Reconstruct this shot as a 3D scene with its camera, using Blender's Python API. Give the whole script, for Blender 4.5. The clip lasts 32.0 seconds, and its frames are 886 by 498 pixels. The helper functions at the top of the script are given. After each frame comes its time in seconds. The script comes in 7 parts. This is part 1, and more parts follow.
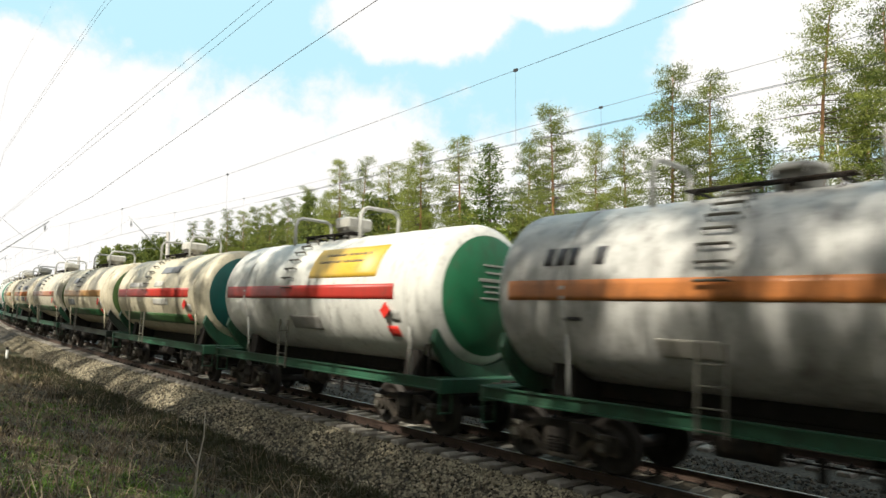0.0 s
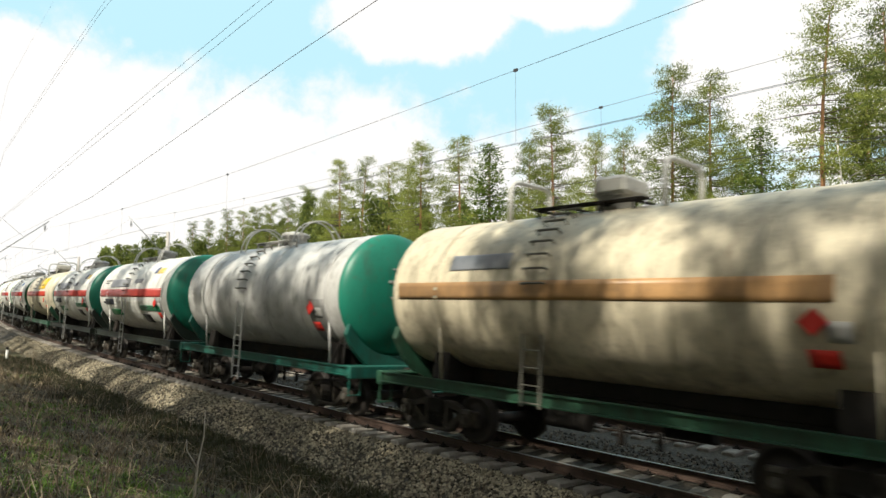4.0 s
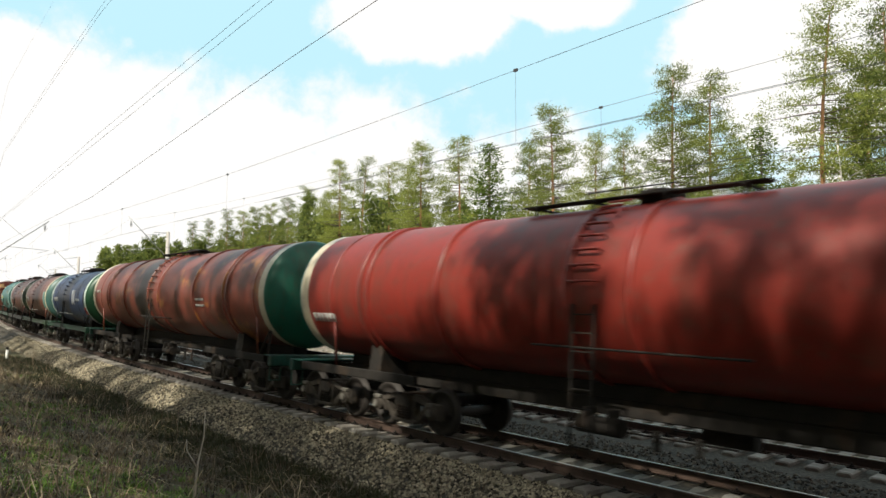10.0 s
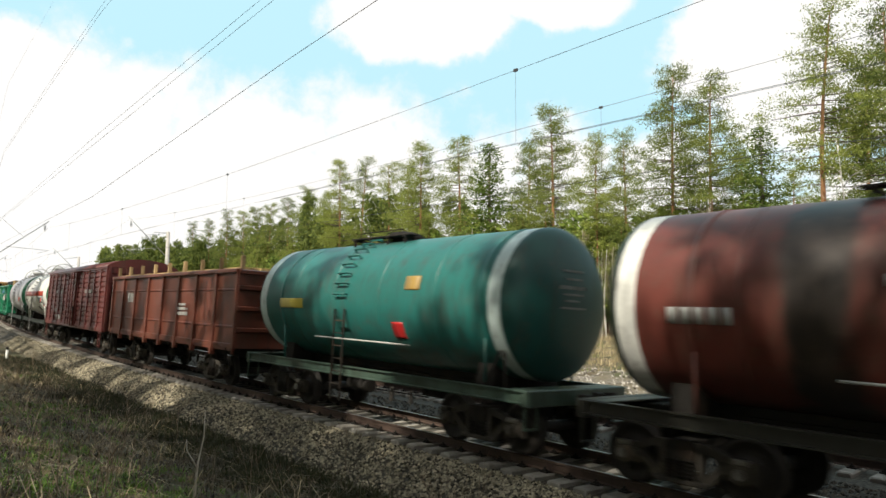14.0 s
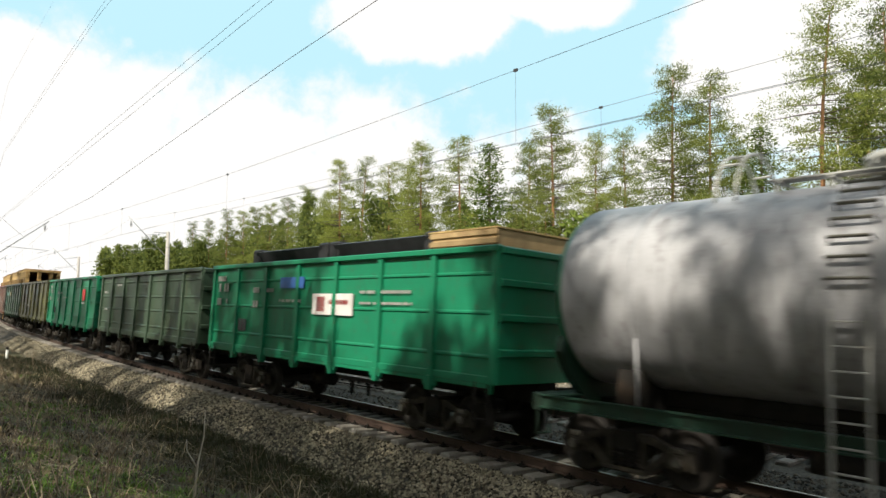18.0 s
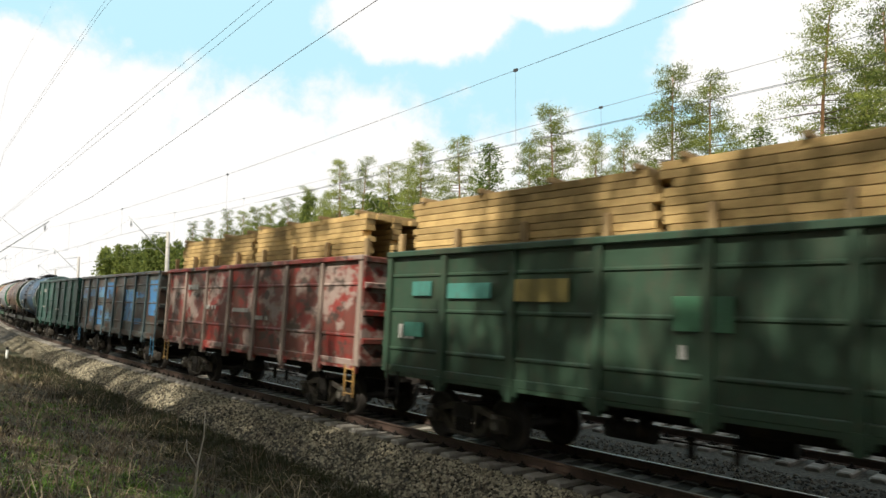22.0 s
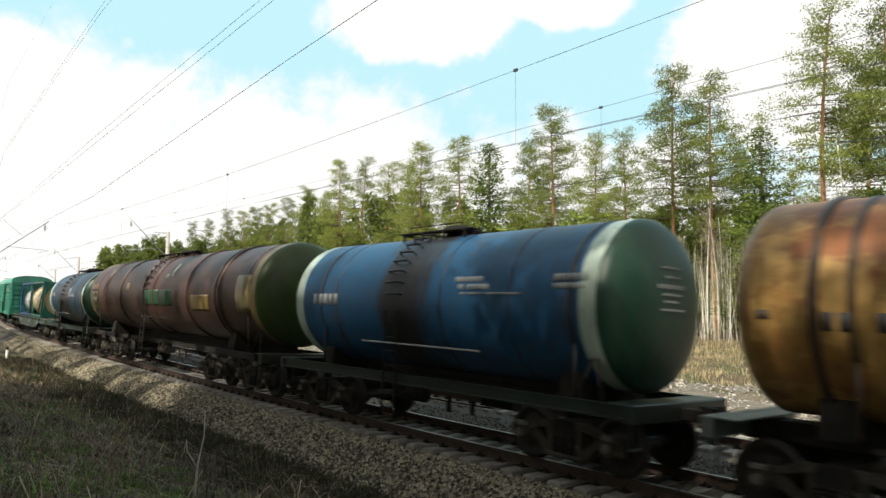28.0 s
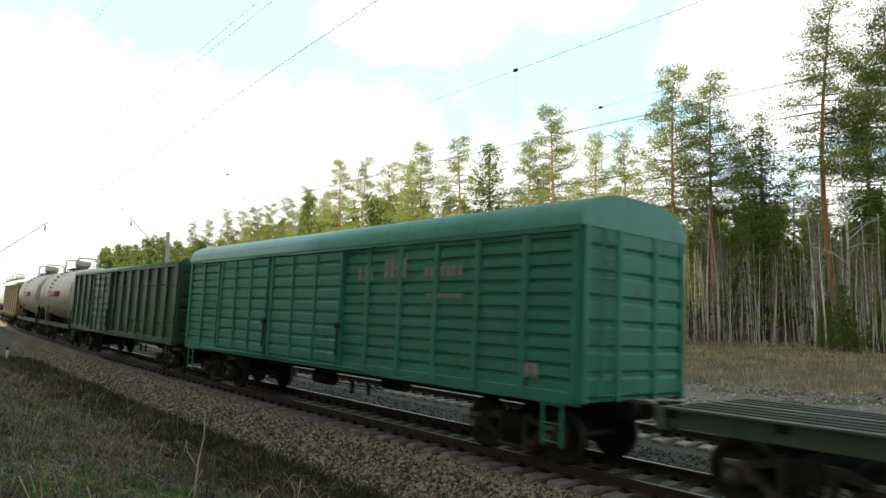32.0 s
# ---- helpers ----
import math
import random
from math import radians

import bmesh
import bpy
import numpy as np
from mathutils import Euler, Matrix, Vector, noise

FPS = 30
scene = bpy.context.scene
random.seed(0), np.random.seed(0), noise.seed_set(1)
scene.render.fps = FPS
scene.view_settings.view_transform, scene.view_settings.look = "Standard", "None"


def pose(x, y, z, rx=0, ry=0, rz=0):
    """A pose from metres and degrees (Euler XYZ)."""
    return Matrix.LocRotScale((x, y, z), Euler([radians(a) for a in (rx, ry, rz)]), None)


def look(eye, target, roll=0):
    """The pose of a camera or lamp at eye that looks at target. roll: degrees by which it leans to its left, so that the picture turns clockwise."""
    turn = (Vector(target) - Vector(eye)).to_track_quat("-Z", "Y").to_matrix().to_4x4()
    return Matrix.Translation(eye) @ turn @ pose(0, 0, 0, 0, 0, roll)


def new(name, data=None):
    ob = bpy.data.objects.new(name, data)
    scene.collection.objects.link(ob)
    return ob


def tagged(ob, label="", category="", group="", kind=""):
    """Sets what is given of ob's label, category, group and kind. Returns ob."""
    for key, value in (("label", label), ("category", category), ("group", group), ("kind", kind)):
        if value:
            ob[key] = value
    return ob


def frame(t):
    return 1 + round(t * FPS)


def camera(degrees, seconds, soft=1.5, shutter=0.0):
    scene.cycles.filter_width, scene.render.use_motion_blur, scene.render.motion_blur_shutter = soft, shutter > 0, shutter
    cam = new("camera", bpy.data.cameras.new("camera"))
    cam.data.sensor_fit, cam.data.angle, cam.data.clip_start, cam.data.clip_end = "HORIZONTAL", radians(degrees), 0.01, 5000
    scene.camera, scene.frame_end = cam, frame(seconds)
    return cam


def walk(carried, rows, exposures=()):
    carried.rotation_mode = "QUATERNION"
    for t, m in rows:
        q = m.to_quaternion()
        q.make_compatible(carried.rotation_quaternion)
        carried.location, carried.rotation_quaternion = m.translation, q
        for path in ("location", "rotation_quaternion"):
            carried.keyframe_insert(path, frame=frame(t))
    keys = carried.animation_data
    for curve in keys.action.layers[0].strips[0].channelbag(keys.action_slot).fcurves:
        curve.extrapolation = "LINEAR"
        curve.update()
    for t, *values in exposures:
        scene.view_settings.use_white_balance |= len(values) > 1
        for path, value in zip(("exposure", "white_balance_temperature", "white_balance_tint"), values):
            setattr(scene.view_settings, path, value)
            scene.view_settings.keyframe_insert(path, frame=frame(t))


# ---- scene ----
R, D, H = 748.25, 10.553, 2.940          # track radius, distance and eye height over the rails
CANT = 3.09                              # the outer rail lies higher: degrees

cam = camera(66.24, 32.0, soft=1.5, shutter=0.22)
YAW, PITCH = radians(47.683), radians(4.114)
EYE = Vector((0, 0, H))
AIM = Vector((-math.sin(YAW) * math.cos(PITCH), math.cos(YAW) * math.cos(PITCH), math.sin(PITCH)))
VIEW = look(EYE, EYE + AIM, 0.31)
EXPOSURE = [(0.0, 0.0), (26.5, 0.0), (29.0, 0.1), (31.0, 0.5), (32.0, 0.55)]
walk(cam, [(0.0, VIEW), (32.0, VIEW)], EXPOSURE)

# ---- light ----
SUN_TO = Vector((0.15, -0.80, 0.84)).normalized()
SUN_POWER, SKY_POWER, CLOUD_POWER = 6.7, 0.07, 1.05
sun = new("sun", bpy.data.lights.new("sun", "SUN"))
sun.data.energy, sun.data.angle, sun.data.color = SUN_POWER, radians(0.8), (1.0, 0.93, 0.79)
sun.matrix_world = look(SUN_TO * 300, (0, 0, 0))


def sky_world():
    w = bpy.data.worlds.new("sky")
    scene.world = w
    w.use_nodes = True
    nt = w.node_tree
    nt.nodes.clear()
    N, K = nt.nodes.new, nt.links.new
    out, bg = N("ShaderNodeOutputWorld"), N("ShaderNodeBackground")
    sky = N("ShaderNodeTexSky")
    sky.sky_type, sky.sun_disc = "NISHITA", False
    sky.sun_elevation = math.asin(SUN_TO.z)
    sky.sun_rotation = math.atan2(SUN_TO.x, SUN_TO.y)
    sky.air_density, sky.dust_density, sky.ozone_density = 1.0, 0.6, 1.0
    tc = N("ShaderNodeTexCoord")

    def m(op, a, b=None, c=None):
        n = N("ShaderNodeMath")
        n.operation = op
        for i, v in enumerate((a, b, c)):
            if v is None:
                continue
            if isinstance(v, (int, float)):
                n.inputs[i].default_value = v
            else:
                K(v, n.inputs[i])
        return n.outputs[0]

    def dot(vec):
        n = N("ShaderNodeVectorMath")
        n.operation = "DOT_PRODUCT"
        K(tc.outputs["Generated"], n.inputs[0])
        n.inputs[1].default_value = vec
        return n.outputs["Value"]

    # flat coordinates of the cloud deck, along and across the line
    side = Vector((math.cos(YAW), math.sin(YAW), 0))
    up = side.cross(AIM)
    depth = m("MAXIMUM", dot(AIM), 0.05)
    u, v = m("DIVIDE", dot(side), depth), m("DIVIDE", dot(up), depth)
    noise_n = N("ShaderNodeTexNoise")
    noise_n.inputs["Scale"].default_value = 8.0
    noise_n.inputs["Detail"].default_value = 7.0
    noise_n.inputs["Roughness"].default_value = 0.6
    K(tc.outputs["Generated"], noise_n.inputs["Vector"])
    wob = m("MULTIPLY", m("SUBTRACT", noise_n.outputs["Fac"], 0.5), 0.42)

    def bank(cu, cv, ru, rv):
        a = m("DIVIDE", m("SUBTRACT", u, cu), ru)
        b = m("DIVIDE", m("SUBTRACT", v, cv), rv)
        return m("SUBTRACT", 1.0, m("SQRT", m("ADD", m("MULTIPLY", a, a), m("MULTIPLY", b, b))))

    # a blue gap over the line, with cloud banks round and in it
    gap = m("MULTIPLY", m("ADD", m("SUBTRACT", v, m("ADD", 0.17, m("MULTIPLY", u, -0.15))), wob), 9.0)
    cloud = m("SUBTRACT", 0.5, gap)
    for cu, cv, ru, rv in ((-0.02, 0.345, 0.16, 0.075), (0.52, 0.33, 0.20, 0.22),
                           (-0.62, 0.24, 0.16, 0.10), (0.17, 0.36, 0.12, 0.035)):
        cloud = m("MAXIMUM", cloud, m("MULTIPLY", m("ADD", bank(cu, cv, ru, rv), m("MULTIPLY", wob, 4.2)), 2.6))
    mask = N("ShaderNodeMapRange")
    mask.interpolation_type = "SMOOTHSTEP"
    K(cloud, mask.inputs["Value"])
    mask.inputs["From Min"].default_value, mask.inputs["From Max"].default_value = -0.2, 0.75
    # behind the eye the deck breaks up evenly
    front = N("ShaderNodeMapRange")
    K(dot(AIM), front.inputs["Value"])
    front.inputs["From Min"].default_value, front.inputs["From Max"].default_value = 0.25, 0.5
    rest = N("ShaderNodeMapRange")
    K(noise_n.outputs["Fac"], rest.inputs["Value"])
    rest.inputs["From Min"].default_value, rest.inputs["From Max"].default_value = 0.41, 0.61
    fac = N("ShaderNodeMix")
    K(front.outputs[0], fac.inputs["Factor"])
    K(rest.outputs[0], fac.inputs[2])
    K(mask.outputs[0], fac.inputs[3])
    scale_n = N("ShaderNodeVectorMath")
    scale_n.operation = "SCALE"
    K(sky.outputs[0], scale_n.inputs[0])
    scale_n.inputs["Scale"].default_value = SKY_POWER
    thin = N("ShaderNodeMix")
    thin.data_type = "RGBA"
    grey = N("ShaderNodeMix")
    grey.data_type = "RGBA"
    grey.inputs["Factor"].default_value = 0.5
    K(scale_n.outputs[0], grey.inputs[6])
    grey.inputs[7].default_value = (0.33, 0.325, 0.30, 1)      # high thin cloud
    haze = N("ShaderNodeMapRange")
    K(dot(AIM), haze.inputs["Value"])
    haze.inputs["From Min"].default_value, haze.inputs["From Max"].default_value = 0.2, 0.7
    haze.inputs["To Max"].default_value = 0.93
    K(haze.outputs[0], thin.inputs["Factor"])
    K(grey.outputs[2], thin.inputs[6])
    thin.inputs[7].default_value = (0.60, 0.95, 1.08, 1)      # thin bright haze over the blue
    mix = N("ShaderNodeMix")
    mix.data_type = "RGBA"
    K(fac.outputs[0], mix.inputs["Factor"])
    K(thin.outputs[2], mix.inputs[6])
    mix.inputs[7].default_value = (CLOUD_POWER, CLOUD_POWER * 0.985, CLOUD_POWER * 0.96, 1)
    K(mix.outputs[2], bg.inputs["Color"])
    bg.inputs["Strength"].default_value = 1.0
    K(bg.outputs[0], out.inputs["Surface"])


sky_world()

# ---- materials ----
MATS = {}


def nodes_of(name):
    mat = bpy.data.materials.new(name)
    mat.use_nodes = True
    return mat, mat.node_tree.nodes, mat.node_tree.links, mat.node_tree.nodes["Principled BSDF"]


def surface(name, dark, light, rough=0.7, scale=6.0, fine=60.0, bump=0.3, metal=0.0, stain=None, stain_amount=0.0,
            streak=0.0, vary=0.0, stain_scale=1.3, cell=False, spec=0.4, patches=None, spill=None):
    """A weathered surface: two colours at two scales, stains of a third, streaks down the sides, fine relief."""
    if name in MATS:
        return MATS[name]
    mat, N, K, bsdf = nodes_of(name)
    tc = N.new("ShaderNodeTexCoord")
    own = N.new("ShaderNodeObjectInfo")                     # every piece gets its own stretch of the grain
    shift = N.new("ShaderNodeVectorMath")
    shift.operation = "MULTIPLY_ADD"
    K.new(own.outputs["Random"], shift.inputs[0])
    shift.inputs[1].default_value = (43.0, 71.0, 19.0)
    K.new(tc.outputs["Object"], shift.inputs[2])

    def tex(sc, detail=5.0, stretch=None, off=0.0):
        mp = N.new("ShaderNodeMapping")
        K.new(shift.outputs[0], mp.inputs["Vector"])
        mp.inputs["Location"].default_value = (off, off * 0.7, off * 1.3)
        if stretch:
            mp.inputs["Scale"].default_value = stretch
        n = N.new("ShaderNodeTexNoise")
        n.inputs["Scale"].default_value, n.inputs["Detail"].default_value = sc, detail
        n.inputs["Roughness"].default_value = 0.6
        K.new(mp.outputs[0], n.inputs["Vector"])
        return n.outputs["Fac"]

    def ramp(fac, a, b, top=1.0):
        r = N.new("ShaderNodeMapRange")
        K.new(fac, r.inputs["Value"])
        r.inputs["To Max"].default_value = top
        r.inputs["From Min"].default_value, r.inputs["From Max"].default_value = a, b
        return r.outputs[0]

    def mixc(fac, a, b):
        x = N.new("ShaderNodeMix")
        x.data_type = "RGBA"
        if isinstance(fac, float):
            x.inputs["Factor"].default_value = fac
        else:
            K.new(fac, x.inputs["Factor"])
        for i, c in ((6, a), (7, b)):
            if isinstance(c, tuple):
                x.inputs[i].default_value = (*c, 1)
            else:
                K.new(c, x.inputs[i])
        return x.outputs[2]

    if cell:
        vo = N.new("ShaderNodeTexVoronoi")
        vo.inputs["Scale"].default_value = scale
        K.new(tc.outputs["Object"], vo.inputs["Vector"])
        sep = N.new("ShaderNodeSeparateColor")
        K.new(vo.outputs["Color"], sep.inputs[0])
        big = sep.outputs[0]
        relief = vo.outputs["Distance"]
    else:
        big = ramp(tex(scale), 0.32, 0.68)
        relief = None
    col = mixc(big, dark, light)
    small = tex(fine, 3.0)
    grey = mixc(ramp(small, 0.3, 0.7), tuple(0.86 * c for c in dark), tuple(min(1, 1.1 * c) for c in light))
    col = mixc(0.35, col, grey)
    if patches:                                             # ragged patches of another coat
        for k, (pc, amount, psc) in enumerate(patches if isinstance(patches[0][0], tuple) else (patches,)):
            col = mixc(ramp(tex(psc, 9.0, (1, 1, 1.3), 2.7 + 5.1 * k), 0.60 - amount * 0.3, 0.65 - amount * 0.3, 0.9), col, pc)
    if spill:                                               # a dark run down the side, below the hatch
        sc_, half, xc = spill
        sp = N.new("ShaderNodeSeparateXYZ")
        K.new(tc.outputs["Object"], sp.inputs[0])
        d = N.new("ShaderNodeMath")
        d.operation = "SUBTRACT"
        K.new(sp.outputs[0], d.inputs[0])
        d.inputs[1].default_value = xc
        e = N.new("ShaderNodeMath")
        e.operation = "ABSOLUTE"
        K.new(d.outputs[0], e.inputs[0])
        h = N.new("ShaderNodeMath")
        h.operation = "MULTIPLY_ADD"
        K.new(tex(1.4, 6.0, (1.5, 1.5, 0.25), 4.4), h.inputs[0])
        h.inputs[1].default_value = -2.2 * half
        K.new(e.outputs[0], h.inputs[2])
        col = mixc(ramp(h.outputs[0], 0.1 * half, -0.55 * half), col, sc_)
    if stain:
        f = ramp(tex(stain_scale, 8.0, (1.7, 1.7, 0.4) if streak else (1, 1, 1), 7.3), 0.62 - stain_amount * 0.35, 0.80 - stain_amount * 0.2, 0.6 if streak else 1.0)
        col = mixc(f, col, stain)
        if streak:                                          # thin runs of dirt down the sides, and a fine mottle
            g = ramp(tex(3.4, 5.0, (1.8, 1.8, 0.12), 3.1), 0.62 - streak * 0.22, 0.82 - streak * 0.1, 0.5)
            col = mixc(g, col, tuple(0.75 * c for c in stain))
            m2 = ramp(tex(7.0, 9.0, (1, 1, 0.6), 5.9), 0.58 - streak * 0.12, 0.75, 0.45)
            col = mixc(m2, col, tuple(1.6 * c for c in stain))
    if vary:
        info = N.new("ShaderNodeObjectInfo")
        hsv = N.new("ShaderNodeHueSaturation")
        r = N.new("ShaderNodeMapRange")
        K.new(info.outputs["Random"], r.inputs["Value"])
        r.inputs["To Min"].default_value, r.inputs["To Max"].default_value = 1 - vary, 1 + vary
        K.new(r.outputs[0], hsv.inputs["Value"])
        K.new(col, hsv.inputs["Color"])
        col = hsv.outputs[0]
    K.new(col, bsdf.inputs["Base Color"])
    bsdf.inputs["Roughness"].default_value = rough
    bsdf.inputs["Metallic"].default_value = metal
    bsdf.inputs["Specular IOR Level"].default_value = spec
    if bump:
        b = N.new("ShaderNodeBump")
        b.inputs["Strength"].default_value = bump
        b.inputs["Distance"].default_value = 0.01
        K.new(relief if relief is not None else small, b.inputs["Height"])
        K.new(b.outputs[0], bsdf.inputs["Normal"])
    MATS[name] = mat
    return mat


def paint(name, c, rust=0.15, streak=0.25, rough=0.42, stain=(0.055, 0.04, 0.03), patches=None, spill=None):
    """Weathered wagon enamel."""
    return surface("paint_" + name, tuple(0.82 * x for x in c), tuple(min(1, 1.1 * x) for x in c), rough, 1.1, 38.0, 0.06,
                   stain=stain, stain_amount=rust, streak=streak, stain_scale=0.9, patches=patches, spill=spill)


def foliage(name, dark, light, through_light=0.25, whole=0.45):
    if name in MATS:
        return MATS[name]
    mat, N, K, bsdf = nodes_of(name)
    geo, info = N.new("ShaderNodeNewGeometry"), N.new("ShaderNodeObjectInfo")
    add = N.new("ShaderNodeMath")
    add.operation = "MULTIPLY_ADD"
    K.new(info.outputs["Random"], add.inputs[0])
    add.inputs[1].default_value = whole
    half = N.new("ShaderNodeMath")
    half.operation = "MULTIPLY"
    K.new(geo.outputs["Random Per Island"], half.inputs[0])
    half.inputs[1].default_value = 1 - whole
    K.new(half.outputs[0], add.inputs[2])
    mx = N.new("ShaderNodeMix")
    mx.data_type = "RGBA"
    K.new(add.outputs[0], mx.inputs["Factor"])
    mx.inputs[6].default_value, mx.inputs[7].default_value = (*dark, 1), (*light, 1)
    K.new(mx.outputs[2], bsdf.inputs["Base Color"])
    bsdf.inputs["Roughness"].default_value = 0.65
    bsdf.inputs["Specular IOR Level"].default_value = 0.25
    tr = N.new("ShaderNodeBsdfTranslucent")
    K.new(mx.outputs[2], tr.inputs["Color"])
    ms = N.new("ShaderNodeMixShader")
    ms.inputs[0].default_value = through_light
    out = N["Material Output"]
    K.new(bsdf.outputs[0], ms.inputs[1])
    K.new(tr.outputs[0], ms.inputs[2])
    K.new(ms.outputs[0], out.inputs["Surface"])
    MATS[name] = mat
    return mat


STEEL = surface("dark_running_gear", (0.010, 0.009, 0.008), (0.026, 0.023, 0.020), 0.8, 4, 50, 0.3, stain=(0.05, 0.032, 0.02), stain_amount=0.2, spec=0.25)
WHEEL = surface("wheel_steel", (0.016, 0.014, 0.012), (0.04, 0.034, 0.03), 0.65, 5, 60, 0.2, metal=0.2)
TREAD = surface("polished_steel", (0.30, 0.30, 0.30), (0.42, 0.42, 0.42), 0.32, 5, 80, 0.05, metal=1.0)
RAILM = surface("rusty_rail", (0.045, 0.030, 0.024), (0.085, 0.055, 0.042), 0.7, 5, 60, 0.3)
CONCRETE = surface("sleeper_concrete", (0.20, 0.185, 0.16), (0.34, 0.32, 0.28), 0.9, 5, 70, 0.4, stain=(0.16, 0.13, 0.11), stain_amount=0.3, vary=0.18)
MASTM = surface("mast_concrete", (0.34, 0.33, 0.31), (0.48, 0.46, 0.43), 0.9, 3, 50, 0.3)
WIREM = surface("wire", (0.06, 0.065, 0.07), (0.10, 0.10, 0.11), 0.5, 5, 60, 0.0, metal=0.5)
GALV = surface("galvanised", (0.33, 0.34, 0.35), (0.46, 0.47, 0.48), 0.5, 5, 60, 0.1, metal=0.5)
BARK = surface("pine_bark", (0.22, 0.105, 0.048), (0.46, 0.245, 0.115), 0.9, 5, 30, 0.6, vary=0.15)
BARKLOW = surface("grey_bark", (0.10, 0.075, 0.055), (0.20, 0.16, 0.12), 0.9, 5, 30, 0.6, vary=0.15)
BIRCHBARK = surface("birch_bark", (0.50, 0.48, 0.43), (0.80, 0.77, 0.70), 0.85, 3.5, 30, 0.3, stain=(0.06, 0.05, 0.045), stain_amount=0.25, stain_scale=3.0, vary=0.25)
GREYBARK = surface("sapling_bark", (0.30, 0.26, 0.19), (0.54, 0.47, 0.36), 0.9, 4, 30, 0.3, vary=0.3)
NEEDLE = foliage("pine_needles", (0.060, 0.095, 0.026), (0.37, 0.415, 0.090), 0.4)
NEEDLE2 = foliage("spruce_needles", (0.055, 0.100, 0.022), (0.30, 0.385, 0.070), 0.35)
YOUNG = foliage("young_leaves", (0.12, 0.15, 0.03), (0.24, 0.26, 0.07), 0.4)
BUDS = foliage("bare_twigs", (0.17, 0.14, 0.09), (0.30, 0.25, 0.15), 0.1)
DRY = foliage("dry_grass", (0.045, 0.033, 0.018), (0.30, 0.235, 0.125), 0.2, 0.0)
FRESH = foliage("fresh_grass", (0.06, 0.12, 0.018), (0.20, 0.32, 0.055), 0.3, 0.0)
STRAW = foliage("pale_straw", (0.30, 0.24, 0.13), (0.55, 0.46, 0.28), 0.2)
LITTER = foliage("dead_litter", (0.016, 0.012, 0.008), (0.14, 0.105, 0.062), 0.1, 0.0)
SCRUB = foliage("low_scrub", (0.022, 0.024, 0.010), (0.085, 0.088, 0.035), 0.1)
TWIGS = foliage("brown_twigs", (0.09, 0.065, 0.045), (0.36, 0.29, 0.20), 0.0, 0.0)
WEED = surface("dead_weed", (0.12, 0.09, 0.06), (0.30, 0.23, 0.155), 0.9, 8, 40, 0.1, vary=0.3)


# ---- mesh tools ----
MESHES = {}


def box(bm, x0, x1, y0, y1, z0, z1):
    v = [bm.verts.new(p) for p in ((x0, y0, z0), (x1, y0, z0), (x1, y1, z0), (x0, y1, z0), (x0, y0, z1), (x1, y0, z1), (x1, y1, z1), (x0, y1, z1))]
    for f in ((0, 3, 2, 1), (4, 5, 6, 7), (0, 1, 5, 4), (1, 2, 6, 5), (2, 3, 7, 6), (3, 0, 4, 7)):
        bm.faces.new([v[i] for i in f])
    return v


def cbox(bm, x0, x1, y0, y1, z0, z1, c=0.015):
    """A box with all its edges chamfered."""
    tmp = bmesh.new()
    box(tmp, x0, x1, y0, y1, z0, z1)
    bmesh.ops.bevel(tmp, geom=tmp.edges[:], offset=c, segments=1, affect="EDGES")
    join(bm, tmp)


def join(bm, tmp):
    tmp.verts.index_update()
    vs = [bm.verts.new(v.co) for v in tmp.verts]
    for f in tmp.faces:
        try:
            g = bm.faces.new([vs[v.index] for v in f.verts])
            g.smooth = f.smooth
        except ValueError:
            pass
    tmp.free()


def rod(bm, a, b, r, n=6, r2=None, cap=True):
    a, b = Vector(a), Vector(b)
    r2 = r if r2 is None else r2
    q = (b - a).to_track_quat("Z", "Y").to_matrix()
    ring = []
    for p, rr in ((a, r), (b, r2)):
        ring.append([bm.verts.new(p + q @ Vector((rr * math.cos(2 * math.pi * i / n), rr * math.sin(2 * math.pi * i / n), 0))) for i in range(n)])
    for i in range(n):
        f = bm.faces.new((ring[0][i], ring[0][(i + 1) % n], ring[1][(i + 1) % n], ring[1][i]))
        f.smooth = n > 5
    if cap:
        bm.faces.new(ring[0][::-1])
        bm.faces.new(ring[1])


def tube(bm, pts, r, n=6):
    """A tube along points; r may be a list."""
    pts = [Vector(p) for p in pts]
    rs = r if isinstance(r, (list, tuple)) else [r] * len(pts)
    rings = []
    for i, p in enumerate(pts):
        d = (pts[min(i + 1, len(pts) - 1)] - pts[max(i - 1, 0)]).normalized()
        q = d.to_track_quat("Z", "Y").to_matrix()
        rings.append([bm.verts.new(p + q @ Vector((rs[i] * math.cos(2 * math.pi * k / n), rs[i] * math.sin(2 * math.pi * k / n), 0))) for k in range(n)])
    for a, b in zip(rings, rings[1:]):
        off = min(range(n), key=lambda k: (a[0].co - b[k].co).length)
        for k in range(n):
            f = bm.faces.new((a[k], a[(k + 1) % n], b[(k + 1 + off) % n], b[(k + off) % n]))
            f.smooth = True
    bm.faces.new(rings[0][::-1])
    bm.faces.new(rings[-1])


